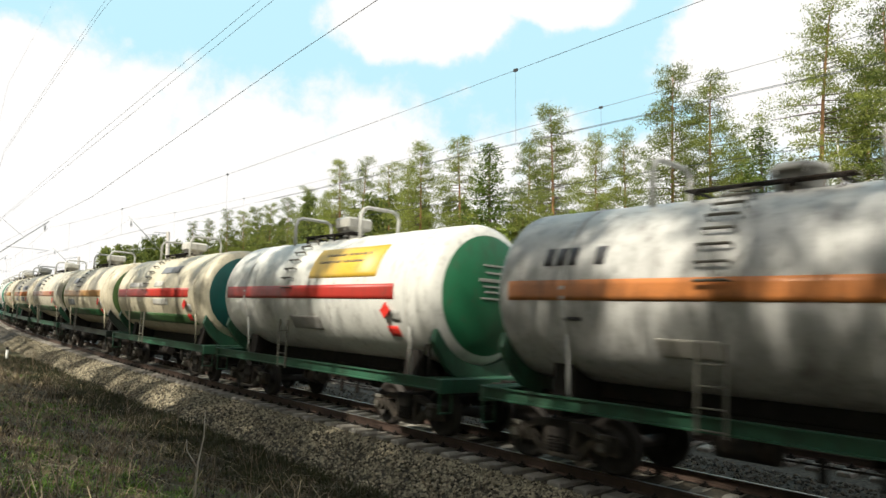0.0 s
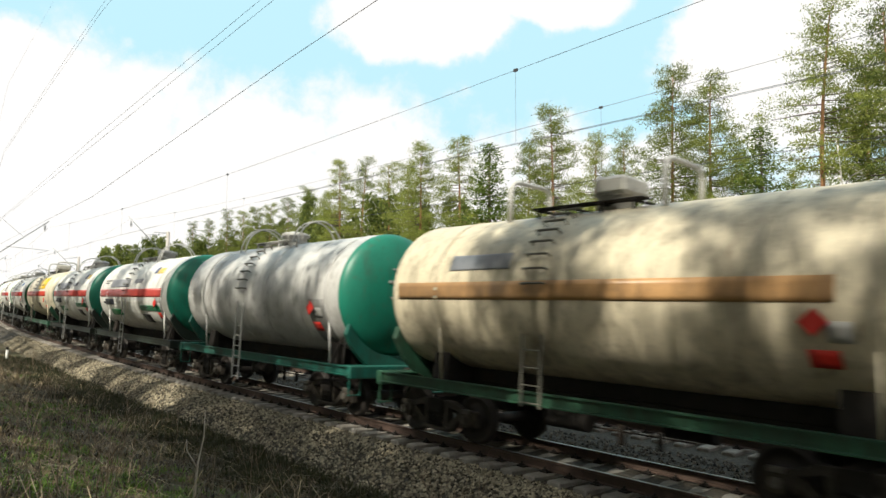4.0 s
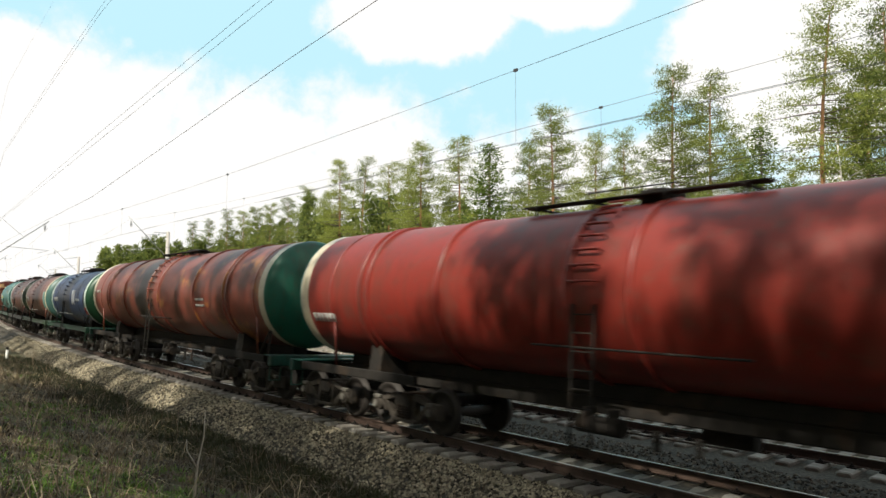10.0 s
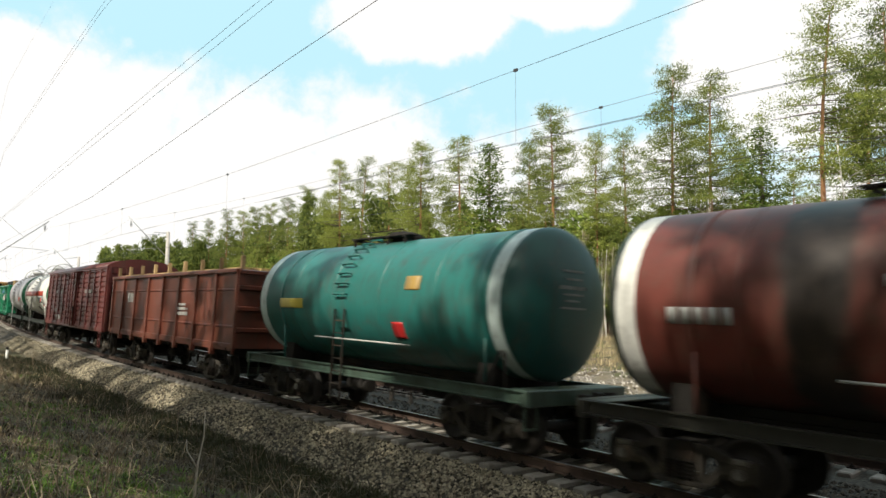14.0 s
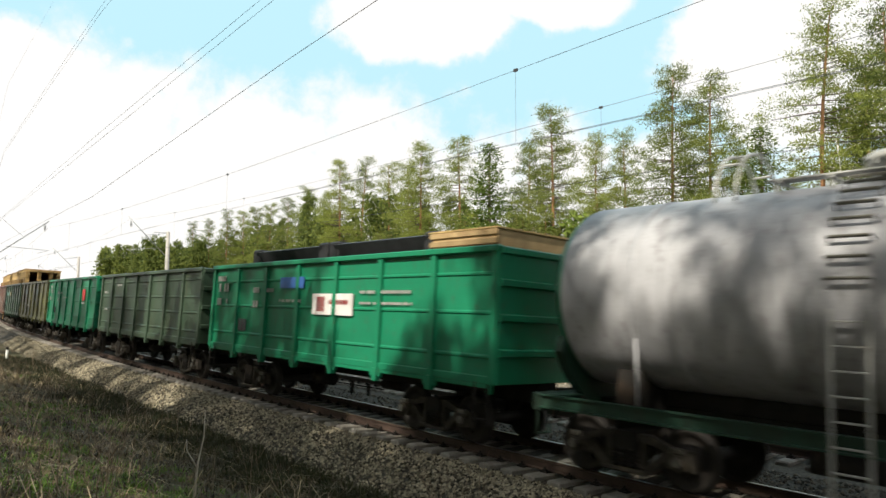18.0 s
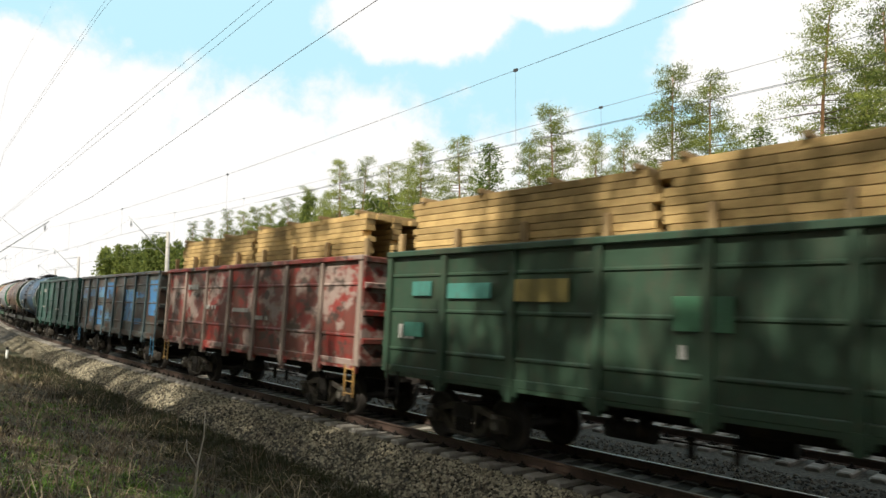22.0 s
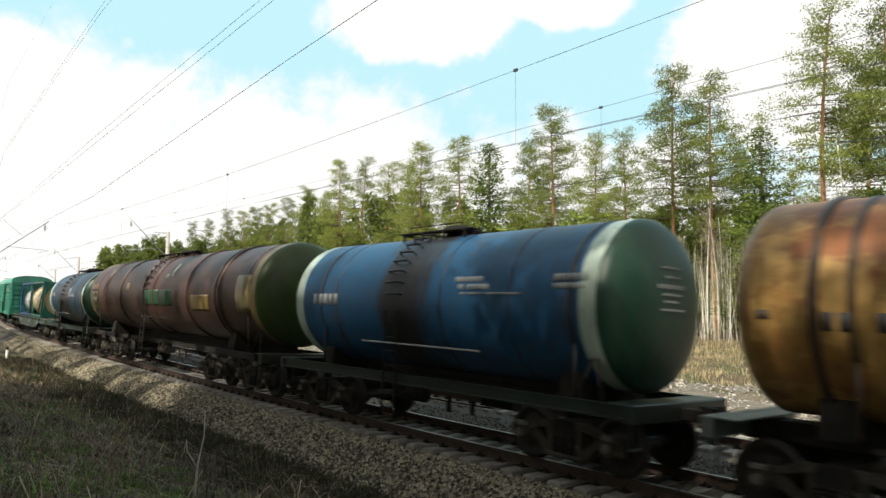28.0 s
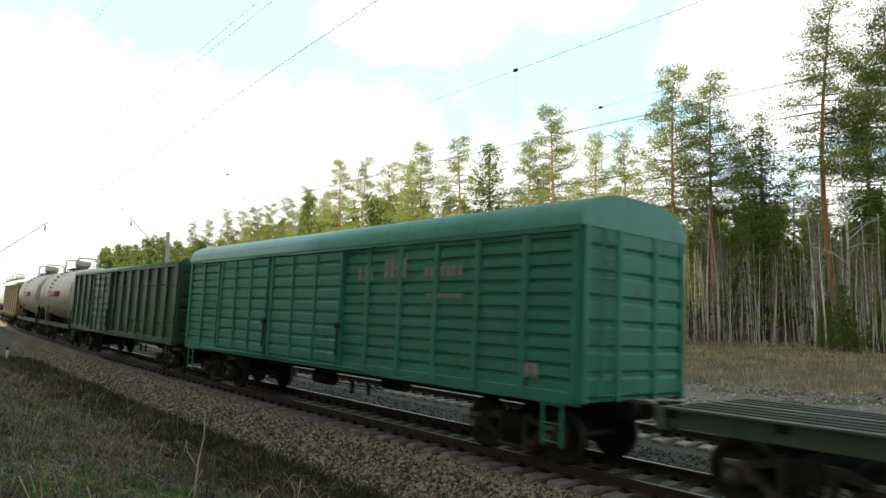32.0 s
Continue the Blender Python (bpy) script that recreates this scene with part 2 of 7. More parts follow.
def lathe(bm, prof, zc=0.0, n=40, a0=0.0, a1=2 * math.pi, closed=True):
    """Turns (x, r) rows about the x axis at height zc."""
    full = a1 - a0 > 6.28
    cnt = n if full else n + 1
    rings = []
    for x, r in prof:
        if r < 1e-4:
            rings.append([bm.verts.new((x, 0, zc))])
        else:
            rings.append([bm.verts.new((x, r * math.sin(a0 + (a1 - a0) * i / n), zc + r * math.cos(a0 + (a1 - a0) * i / n))) for i in range(cnt)])
    for a, b in zip(rings, rings[1:]):
        m_ = n if full else n
        for i in range(m_):
            j = (i + 1) % cnt if full else i + 1
            if len(a) == 1 and len(b) == 1:
                continue
            if len(a) == 1:
                f = bm.faces.new((a[0], b[j], b[i]))
            elif len(b) == 1:
                f = bm.faces.new((a[i], a[j], b[0]))
            else:
                f = bm.faces.new((a[i], a[j], b[j], b[i]))
            f.smooth = True


def prism(bm, poly, y0, y1):
    """A polygon in x, z, drawn out from y0 to y1."""
    a = [bm.verts.new((x, y0, z)) for x, z in poly]
    b = [bm.verts.new((x, y1, z)) for x, z in poly]
    n = len(poly)
    bm.faces.new(a)
    bm.faces.new(b[::-1])
    for i in range(n):
        bm.faces.new((a[(i + 1) % n], a[i], b[i], b[(i + 1) % n]))


def patch(bm, x0, x1, z0, z1, r, zc, side=-1, lift=0.006, n=6):
    """A thin curved plate on a barrel's side, between heights z0 and z1."""
    a0, a1 = [math.acos(max(-1, min(1, (z - zc) / r))) for z in (z1, z0)]
    out, inn = [], []
    for rr, lst in ((r + lift, out), (r - 0.004, inn)):
        for x in (x0, x1):
            lst.append([bm.verts.new((x, side * rr * math.sin(a0 + (a1 - a0) * i / n), zc + rr * math.cos(a0 + (a1 - a0) * i / n))) for i in range(n + 1)])
    for i in range(n):
        f = bm.faces.new((out[0][i], out[0][i + 1], out[1][i + 1], out[1][i]))
        f.smooth = True
    for k in (0, 1):
        for i in range(n):
            bm.faces.new((out[k][i], inn[k][i], inn[k][i + 1], out[k][i + 1]))
    for i in (0, n):
        bm.faces.new((out[0][i], out[1][i], inn[1][i], inn[0][i]))


def mesh_of(key, build, *args):
    """A mesh made once under a key and shared by alike parts."""
    if key not in MESHES:
        bm = bmesh.new()
        build(bm, *args)
        bmesh.ops.recalc_face_normals(bm, faces=bm.faces[:])
        me = bpy.data.meshes.new(str(key if isinstance(key, str) else key[0]))
        bm.to_mesh(me)
        bm.free()
        me.materials.append(STEEL)
        MESHES[key] = me
    return MESHES[key]


def put(name, me, material, parent=None, at=(0, 0, 0), label="", turn=(0, 0, 0)):
    """One object on a shared mesh, with a material of its own."""
    ob = new(name, me)
    ob.material_slots[0].link = "OBJECT"
    ob.material_slots[0].material = material
    ob.parent = parent
    ob.location = at
    if any(turn):
        ob.rotation_euler = [radians(a) for a in turn]
    if label:
        tagged(ob, label)
    return ob


def part(name, bm, material, parent, label=""):
    bmesh.ops.recalc_face_normals(bm, faces=bm.faces[:])
    me = bpy.data.meshes.new(name)
    bm.to_mesh(me)
    bm.free()
    me.materials.append(material)
    ob = new(name, me)
    ob.parent = parent
    if label:
        tagged(ob, label)
    return ob


def raw(name, verts, faces, material, parent=None, smooth=False):
    me = bpy.data.meshes.new(name)
    me.from_pydata(verts, [], faces)
    me.materials.append(material)
    if smooth:
        me.polygons.foreach_set("use_smooth", [True] * len(me.polygons))
    ob = new(name, me)
    ob.parent = parent
    return ob


def on_track(s, lat=0.0, z=0.0):
    """World place s metres along the line, lat metres beyond its middle."""
    a = s / R
    return Vector(((R - lat) * math.sin(a), D + R - (R - lat) * math.cos(a), z))


def track_pose(s, z=0.0, cant=CANT):
    a = s / R
    p = on_track(s, 0, z)
    return Matrix.Translation(p) @ Matrix.Rotation(a, 4, "Z") @ Matrix.Rotation(radians(-cant), 4, "X")


# ---- the ground ----
PROFILE = ((-600, 2.6), (-60, 2.4), (-16, 2.0), (-10.4, 1.35), (-8.6, 0.5), (-7.0, -0.05), (-5.2, -0.5), (-3.4, -0.72), (-2.3, -0.86),
           (7.4, -0.86), (9.0, -0.74), (19.0, -0.62), (48.0, -0.5), (140.0, -0.2), (760.0, 0.0))
PL, PZ = np.array([p[0] for p in PROFILE]), np.array([p[1] for p in PROFILE])


def ground_z(s, lat):
    """Height of the ground over the rails; takes arrays."""
    z = np.interp(lat, PL, PZ)
    amp = np.clip((np.abs(np.asarray(lat) - 2.5) - 5.0) / 6.0, 0, 1)
    return z + amp * (0.09 * np.sin(s * 0.53 + lat * 0.31) + 0.06 * np.sin(s * 1.27 - lat * 0.83 + 1.0) + 0.03 * np.sin(s * 2.9 + lat * 2.1))


def places(s, lat, z):
    a = np.asarray(s) / R
    return np.stack([(R - lat) * np.sin(a), D + R - (R - lat) * np.cos(a), z + 0 * a], -1)


def sheet(name, ss, lats, zfun, material):
    S, L = np.meshgrid(ss, lats, indexing="ij")
    P = places(S.ravel(), L.ravel(), zfun(S.ravel(), L.ravel()))
    n, m_ = len(ss), len(lats)
    idx = np.arange(n * m_).reshape(n, m_)
    F = np.stack([idx[:-1, :-1], idx[1:, :-1], idx[1:, 1:], idx[:-1, 1:]], -1).reshape(-1, 4)
    return raw(name, P.tolist(), F.tolist(), material, smooth=True)


EARTH = surface("forest_earth", (0.055, 0.041, 0.025), (0.15, 0.115, 0.067), 0.95, 0.9, 25, 0.9, stain=(0.05, 0.068, 0.02), stain_amount=0.5, stain_scale=0.45)
STONE = surface("ballast_bed", (0.020, 0.017, 0.013), (0.10, 0.088, 0.066), 0.9, 17, 60, 1.0, cell=True)
GRAVELM = surface("pale_gravel", (0.07, 0.06, 0.048), (0.24, 0.215, 0.18), 0.9, 9, 40, 1.0, cell=True, stain=(0.12, 0.095, 0.05), stain_amount=0.6, stain_scale=0.5)

ss = np.concatenate([np.linspace(-900, -150, 26)[:-1], np.linspace(-150, -70, 41)[:-1], np.linspace(-70, 14, 169)[:-1], np.linspace(14, 60, 20)[:-1], np.linspace(60, 900, 24)])
ll = np.concatenate([np.linspace(-600, -60, 10)[:-1], np.linspace(-60, -16, 20)[:-1], np.linspace(-16, -2, 57)[:-1], np.linspace(-2, 8, 8)[:-1], np.linspace(8, 60, 60)[:-1], np.linspace(60, 760, 20)])
tagged(sheet("ground", ss, ll, ground_z, EARTH), "brown spring earth with dry grass and green patches", "ground", kind="structure")

BED = ((-2.75, -0.90), (-2.45, -0.66), (-1.85, -0.285), (-1.4, -0.235), (1.3, -0.26), (2.05, -0.42), (2.7, -0.30), (5.6, -0.25), (6.3, -0.30), (7.7, -0.92))
bl, bz = np.array([b[0] for b in BED]), np.array([b[1] for b in BED])
bs = np.concatenate([np.linspace(-400, -60, 60)[:-1], np.linspace(-60, 12, 200)[:-1], np.linspace(12, 200, 30)])
bed = sheet("ballast", bs, np.sort(np.concatenate([bl, np.linspace(-2.6, -1.9, 6), np.linspace(6.4, 7.5, 4)])),
            lambda s, l: np.interp(l, bl, bz) + 0.012 * np.sin(s * 7.3 + l * 9.1) * (np.abs(l + 2.2) < 0.5), STONE)
tagged(bed, "grey-brown crushed stone ballast under both tracks", "ballast", kind="structure")
strip = sheet("gravel_strip", np.linspace(-120, 30, 100), np.linspace(7.3, 18.5, 24),
              lambda s, l: ground_z(s, l) + 0.05 * np.sin((l - 7.3) / 11.2 * math.pi) + 0.03 * np.sin(s * 1.7 + 2 * np.sin(l)) * np.sin((l - 7.3) / 11.2 * math.pi) - 0.012, GRAVELM)
tagged(strip, "pale grey gravel strip beside the far track", "gravel", kind="structure")


def stones(name, n, s0, s1, l0, l1, zfun, size, material, seed, label):
    """Loose stones, each a small eight-sided lump."""
    g = np.random.default_rng(seed)
    u = g.random(n)
    s = s1 - (s1 - s0) * u ** 1.7
    lat = g.uniform(l0, l1, n)
    C = places(s, lat, zfun(s, lat))
    octa = np.array([(1, 0, 0), (0, 1, 0), (-1, 0, 0), (0, -1, 0), (0, 0, 1), (0, 0, -1)], float)
    sc = g.uniform(0.55, 1.25, (n, 1, 1)) * size * g.uniform(0.6, 1.3, (n, 6, 1))
    ang = g.uniform(0, 6.28, n)
    ca, sa = np.cos(ang), np.sin(ang)
    rot = np.zeros((n, 3, 3))
    rot[:, 0, 0], rot[:, 0, 1], rot[:, 1, 0], rot[:, 1, 1], rot[:, 2, 2] = ca, -sa, sa, ca, 0.75
    rot[:, 2, 0] = g.uniform(-0.5, 0.5, n)
    V = (octa[None] * sc) @ np.transpose(rot, (0, 2, 1)) + C[:, None, :]
    tri = np.array([(0, 1, 4), (1, 2, 4), (2, 3, 4), (3, 0, 4), (1, 0, 5), (2, 1, 5), (3, 2, 5), (0, 3, 5)])
    F = (tri[None] + 6 * np.arange(n)[:, None, None]).reshape(-1, 3)
    ob = raw(name, V.reshape(-1, 3).tolist(), F.tolist(), material)
    return tagged(ob, label, "stones", kind="stuff")


LOOSE = foliage("loose_stone", (0.016, 0.014, 0.010), (0.45, 0.395, 0.275), 0.0, 0.0)
# oily stone, its colour also darkened for the shade of the train
OILED_SHADED = foliage("oiled_shaded_stone", (0.012, 0.010, 0.008), (0.17, 0.145, 0.11), 0.0, 0.0)
PALE = foliage("pale_stone", (0.06, 0.052, 0.042), (0.50, 0.465, 0.41), 0.0, 0.0)
bedz = lambda s, l: np.interp(l, bl, bz) + 0.008
stones("ballast_stones", 34000, -62, -2, -2.75, -1.3, bedz, 0.047, LOOSE, 1, "loose crushed ballast stones along the sleeper ends")
stones("middle_stones", 9000, -45, -1, 1.3, 2.9, bedz, 0.042, OILED_SHADED, 2, "loose ballast stones between the two tracks")
stones("gravel_stones", 9000, -46, 2, 6.2, 18.0, lambda s, l: np.where(l < 7.5, np.interp(l, bl, bz), ground_z(s, l) + 0.04), 0.068, PALE, 3, "pale loose stones scattered beside the far track")


# ---- the tracks ----
def rail_mesh(bm, lat, s0, s1, step):
    prof = ((-0.066, -0.18), (0.066, -0.18), (0.066, -0.168), (0.012, -0.155), (0.010, -0.05), (0.036, -0.035), (0.036, -0.006), (0.030, 0.0),
            (-0.030, 0.0), (-0.036, -0.006), (-0.036, -0.035), (-0.010, -0.05), (-0.012, -0.155), (-0.066, -0.168))
    n = int((s1 - s0) / step)
    prev = None
    for i in range(n + 1):
        s = s0 + (s1 - s0) * i / n
        ring = [bm.verts.new(on_track(s, lat + y, z)) for y, z in prof]
        if prev:
            for k in range(len(prof)):
                bm.faces.new((prev[k], prev[(k + 1) % 14], ring[(k + 1) % 14], ring[k]))
        prev = ring


def sleeper_mesh(bm):
    """A concrete sleeper with sloped shoulders, lying across x, with its rail fastenings."""
    sec = ((-0.15, -0.42), (-0.14, -0.225), (-0.10, -0.20), (0.10, -0.20), (0.14, -0.225), (0.15, -0.42))
    rows = ((-1.35, 0.86, 0.025), (-1.32, 1.0, 0.0), (-0.5, 1.0, 0.012), (-0.3, 0.8, -0.035), (0.3, 0.8, -0.035), (0.5, 1.0, 0.012), (1.32, 1.0, 0.0), (1.35, 0.86, 0.025))
    prev = None
    for y, w, dz in rows:
        ring = [bm.verts.new((x * w, y, z - abs(dz) if z > -0.3 else z)) for x, z in sec]
        if prev:
            for k in range(6):
                bm.faces.new((prev[k], prev[(k + 1) % 6], ring[(k + 1) % 6], ring[k]))
        else:
            bm.faces.new(ring[::-1])
        prev = ring
    bm.faces.new(prev)
    return bm


def clip_mesh(bm):
    for y in (-0.8, 0.8):
        box(bm, -0.08, 0.08, y - 0.15, y + 0.15, -0.205, -0.178)
        for d in (-0.10, 0.10):
            cbox(bm, -0.045, 0.045, y + d - 0.03, y + d + 0.03, -0.182, -0.145, 0.008)
            rod(bm, (0, y + d, -0.15), (0, y + d, -0.105), 0.018, 6)


def far_sleepers(bm, s_list, lat):
    for s in s_list:
        p0 = Matrix.Translation(on_track(s, lat, 0)) @ Matrix.Rotation(s / R, 4, "Z")
        v = box(bm, -0.14, 0.14, -1.35, 1.35, -0.40, -0.205)
        for q in v:
            q.co = p0 @ q.co


def railway(name, lat, s_near, s_far, label, cant):
    tr = tagged(new(name), label, "railway track", kind="structure")
    for side in (-0.795, 0.795):
        dz = -side * math.sin(radians(cant))
        bm = bmesh.new()
        rail_mesh(bm, lat + side, -400, -70, 6.0)
        rail_mesh(bm, lat + side, -70, 30, 1.5)
        for v in bm.verts:
            v.co.z += dz
        part("rail", bm, RAILM, tr)
        bm = bmesh.new()
        for i in range(100):
            s = -120 + i * 1.5
            a = [bm.verts.new(on_track(s + ds, lat + side + y, dz + 0.0015)) for ds, y in ((0, -0.027), (1.5, -0.027), (1.5, 0.027), (0, 0.027))]
            bm.faces.new(a)
        part("running_surface", bm, TREAD, tr, "bright worn steel running surface")
    me = mesh_of("sleeper", sleeper_mesh)
    mc = mesh_of("fastening", clip_mesh)
    n = int((s_near - s_far) / 0.545)
    for i in range(n):
        s = s_near - i * 0.545
        sl = put("sleeper", me, CONCRETE, tr)
        sl.matrix_local = Matrix.Translation(on_track(s, lat, 0)) @ Matrix.Rotation(s / R, 4, "Z") @ Matrix.Rotation(radians(-cant), 4, "X")
        if i < 75:
            put("rail_fastening", mc, STEEL, sl, label="dark iron rail fastening")
    bm = bmesh.new()
    far_sleepers(bm, [s_far - i * 0.545 for i in range(260)], lat)
    tagged(part("far_sleepers", bm, CONCRETE, tr), kind="stuff")
    return tr


railway("track_near", 0.0, 3.0, -78.0, "curved main track on grey concrete sleepers", CANT)
railway("track_far", 4.75, 1.0, -52.0, "empty second track on grey concrete sleepers", 0.0)


# ---- overhead line ----
def wire(bm, s0, s1, lat, z, sag, r, n=16):
    """A wire along the line between two masts."""
    pts = []
    for i in range(n + 1):
        t = i / n
        pts.append(on_track(s0 + (s1 - s0) * t, lat, z - sag * 4 * t * (1 - t)))
    tube(bm, pts, r, 5)


def mast(s, lat, to_lat, height, foot, tip_z, second):
    """A tapered concrete mast with an inclined bracket that carries the wires over one track."""
    m_ = tagged(new("catenary_mast"), "tall grey tapered concrete mast with an inclined steel bracket", "catenary mast", "masts of the overhead line")
    m_.matrix_world = Matrix.Translation(on_track(s, lat, foot)) @ Matrix.Rotation(s / R, 4, "Z")
    h, d = height - foot, to_lat - lat
    bm = bmesh.new()
    rod(bm, (0, 0, -0.5), (0, 0, h), 0.21, 14, 0.14)
    part("pole", bm, MASTM, m_)
    bm = bmesh.new()
    sgn = 1 if d > 0 else -1
    rod(bm, (0, 0, tip_z - foot - 3.1), (0, d, tip_z - foot), 0.035, 8)
    part("bracket", bm, GALV, m_, "inclined steel tube bracket")
    bm = bmesh.new()
    rod(bm, (0, 0, h - 0.15), (0, d * 0.55, tip_z - foot - 1.35), 0.012, 5)
    part("stay_rod", bm, WIREM, m_)
    bm = bmesh.new()
    for i in range(4):
        lathe_z(bm, (0, d * 0.93, tip_z - foot - 0.45 - 0.10 * i), ((0.03, 0.0), (0.09, 0.02), (0.09, 0.04), (0.03, 0.09)))
    rod(bm, (0, d * 0.93, tip_z - foot - 0.85), (0, d * 0.93, tip_z - foot - 0.1), 0.012, 5)
    part("insulator", bm, GALV, m_, "dark ribbed insulator string")
    bm = bmesh.new()
    rod(bm, (0, d * 0.25, 6.75 - foot), (0, d, 6.55 - foot), 0.02, 6)
    rod(bm, (0, d * 1.02, 6.55 - foot), (0, d * 0.8, 6.28 - foot), 0.014, 6)
    part("registration_arm", bm, GALV, m_)
    if second:
        bm = bmesh.new()
        rod(bm, (-0.0, -sgn * 0.1, h - 0.1), (0, sgn * 1.1, h - 0.1), 0.03, 6)
        part("cross_arm", bm, GALV, m_)
    return m_


def lathe_z(bm, at, rows, n=10):
    prev = None
    for r, z in rows:
        ring = [bm.verts.new((at[0] + r * math.cos(6.2832 * i / n), at[1] + r * math.sin(6.2832 * i / n), at[2] + z)) for i in range(n)]
        if prev:
            for i in range(n):
                bm.faces.new((prev[i], prev[(i + 1) % n], ring[(i + 1) % n], ring[i]))
        prev = ring


mast(-55.5, 7.6, 4.6, 8.1, -0.8, 9.1, True)
mast(-100.0, 7.6, 4.6, 8.1, -0.8, 9.1, True)
mast(-150.0, 7.6, 4.6, 8.1, -0.8, 9.1, True)
mast(-61.5, -3.75, 0.05, 9.6, -0.75, 8.9, False)
mast(-118.0, -3.75, 0.05, 9.6, -0.75, 8.9, False)
mast(9.0, 7.6, 4.6, 8.1, -0.8, 9.1, True)
mast(5.0, -3.3, 0.05, 9.6, -0.75, 8.9, False)

DROPPERS = {5.0: (-9.4, -24.0, -38.0, -52.0), 9.0: (-10.5, -22.0, -33.0, -44.0)}
S_NEAR, S_FAR = (5.0, -61.5, -118.0, -175.0), (9.0, -55.5, -100.0, -150.0)
for lat, stops, zc_, zm_ in ((0.0, S_NEAR, 6.20, 8.36), (4.6, S_FAR, 6.15, 8.82)):
    line = tagged(new("overhead_line"), "thin dark contact wires hung by droppers from a sagging carrier cable", "overhead wire")
    for a, b in zip(stops, stops[1:]):
        for y in (-0.03, 0.03):
            bm = bmesh.new()
            wire(bm, a, b, lat + y, zc_, 0.03, 0.0050)
            part("contact_wire", bm, WIREM, line)
        bm = bmesh.new()
        wire(bm, a, b, lat, zm_, 0.88, 0.0060, 20)
        part("carrier_cable", bm, WIREM, line)
        for at_s in DROPPERS.get(a, [a + (b - a) * k / 6 for k in range(1, 6)]):
            t = (at_s - a) / (b - a)
            p0, p1 = on_track(a + (b - a) * t, lat, zc_), on_track(a + (b - a) * t, lat, zm_ - 0.88 * 4 * t * (1 - t))
            bm = bmesh.new()
            rod(bm, p0, p1, 0.0035, 4)
            box(bm, p1.x - 0.05, p1.x + 0.05, p1.y - 0.02, p1.y + 0.02, p1.z - 0.03, p1.z + 0.03)
            part("dropper", bm, WIREM, line)

power = tagged(new("power_line"), "thin dark cables strung high beside the line from a steel pole", "power line")
bm = bmesh.new()
rod(bm, on_track(3, -3.2, -0.9), on_track(3, -3.2, 19.6), 0.16, 12, 0.09)
part("pole", bm, GALV, power)
for z in (9.6, 10.9, 15.6, 19.3):
    bm = bmesh.new()
    p = on_track(3, -3.2, z)
    cbox(bm, p.x - 0.05, p.x + 0.05, p.y - 0.5, p.y + 0.5, z - 0.05, z + 0.05, 0.01)
    part("cross_arm", bm, GALV, power)
for z0, z1, z2, r in ((9.58, 7.0, 6.9, 0.0075), (11.0, 9.5, 8.9, 0.006), (10.75, 9.2, 8.8, 0.006), (15.8, 15.0, 14.3, 0.0058), (15.5, 14.72, 14.1, 0.0058), (19.3, 19.35, 19.5, 0.0055)):
    bm = bmesh.new()
    tube(bm, [on_track(s, -3.2, z) for s, z in ((3, z0), (-13.5, (z0 + z1) / 2 - 0.02), (-30, z1), (-61.5, z2), (-118, z2))], r, 5)
    part("cable", bm, WIREM, power)


# ---- trees ----
def tufts(g, centres, size, per, spread, up=0.35, slim=0.14):
    """Needle tufts: small kite-shaped blades round each centre."""
    n = len(centres) * per
    c = np.repeat(np.asarray(centres), per, 0) + g.normal(0, spread, (n, 3)) * (1, 1, 0.5)
    d = g.normal(0, 1, (n, 3))
    d[:, 2] += up
    d /= np.linalg.norm(d, axis=1)[:, None]
    w = np.cross(d, g.normal(0, 1, (n, 3)))
    w /= np.linalg.norm(w, axis=1)[:, None] + 1e-9
    L = size * g.uniform(0.6, 1.35, (n, 1))
    V = np.stack([c, c + d * L * 0.6 + w * L * slim, c + d * L, c + d * L * 0.6 - w * L * slim], 1).reshape(-1, 3)
    return V, np.arange(n * 4).reshape(-1, 4)


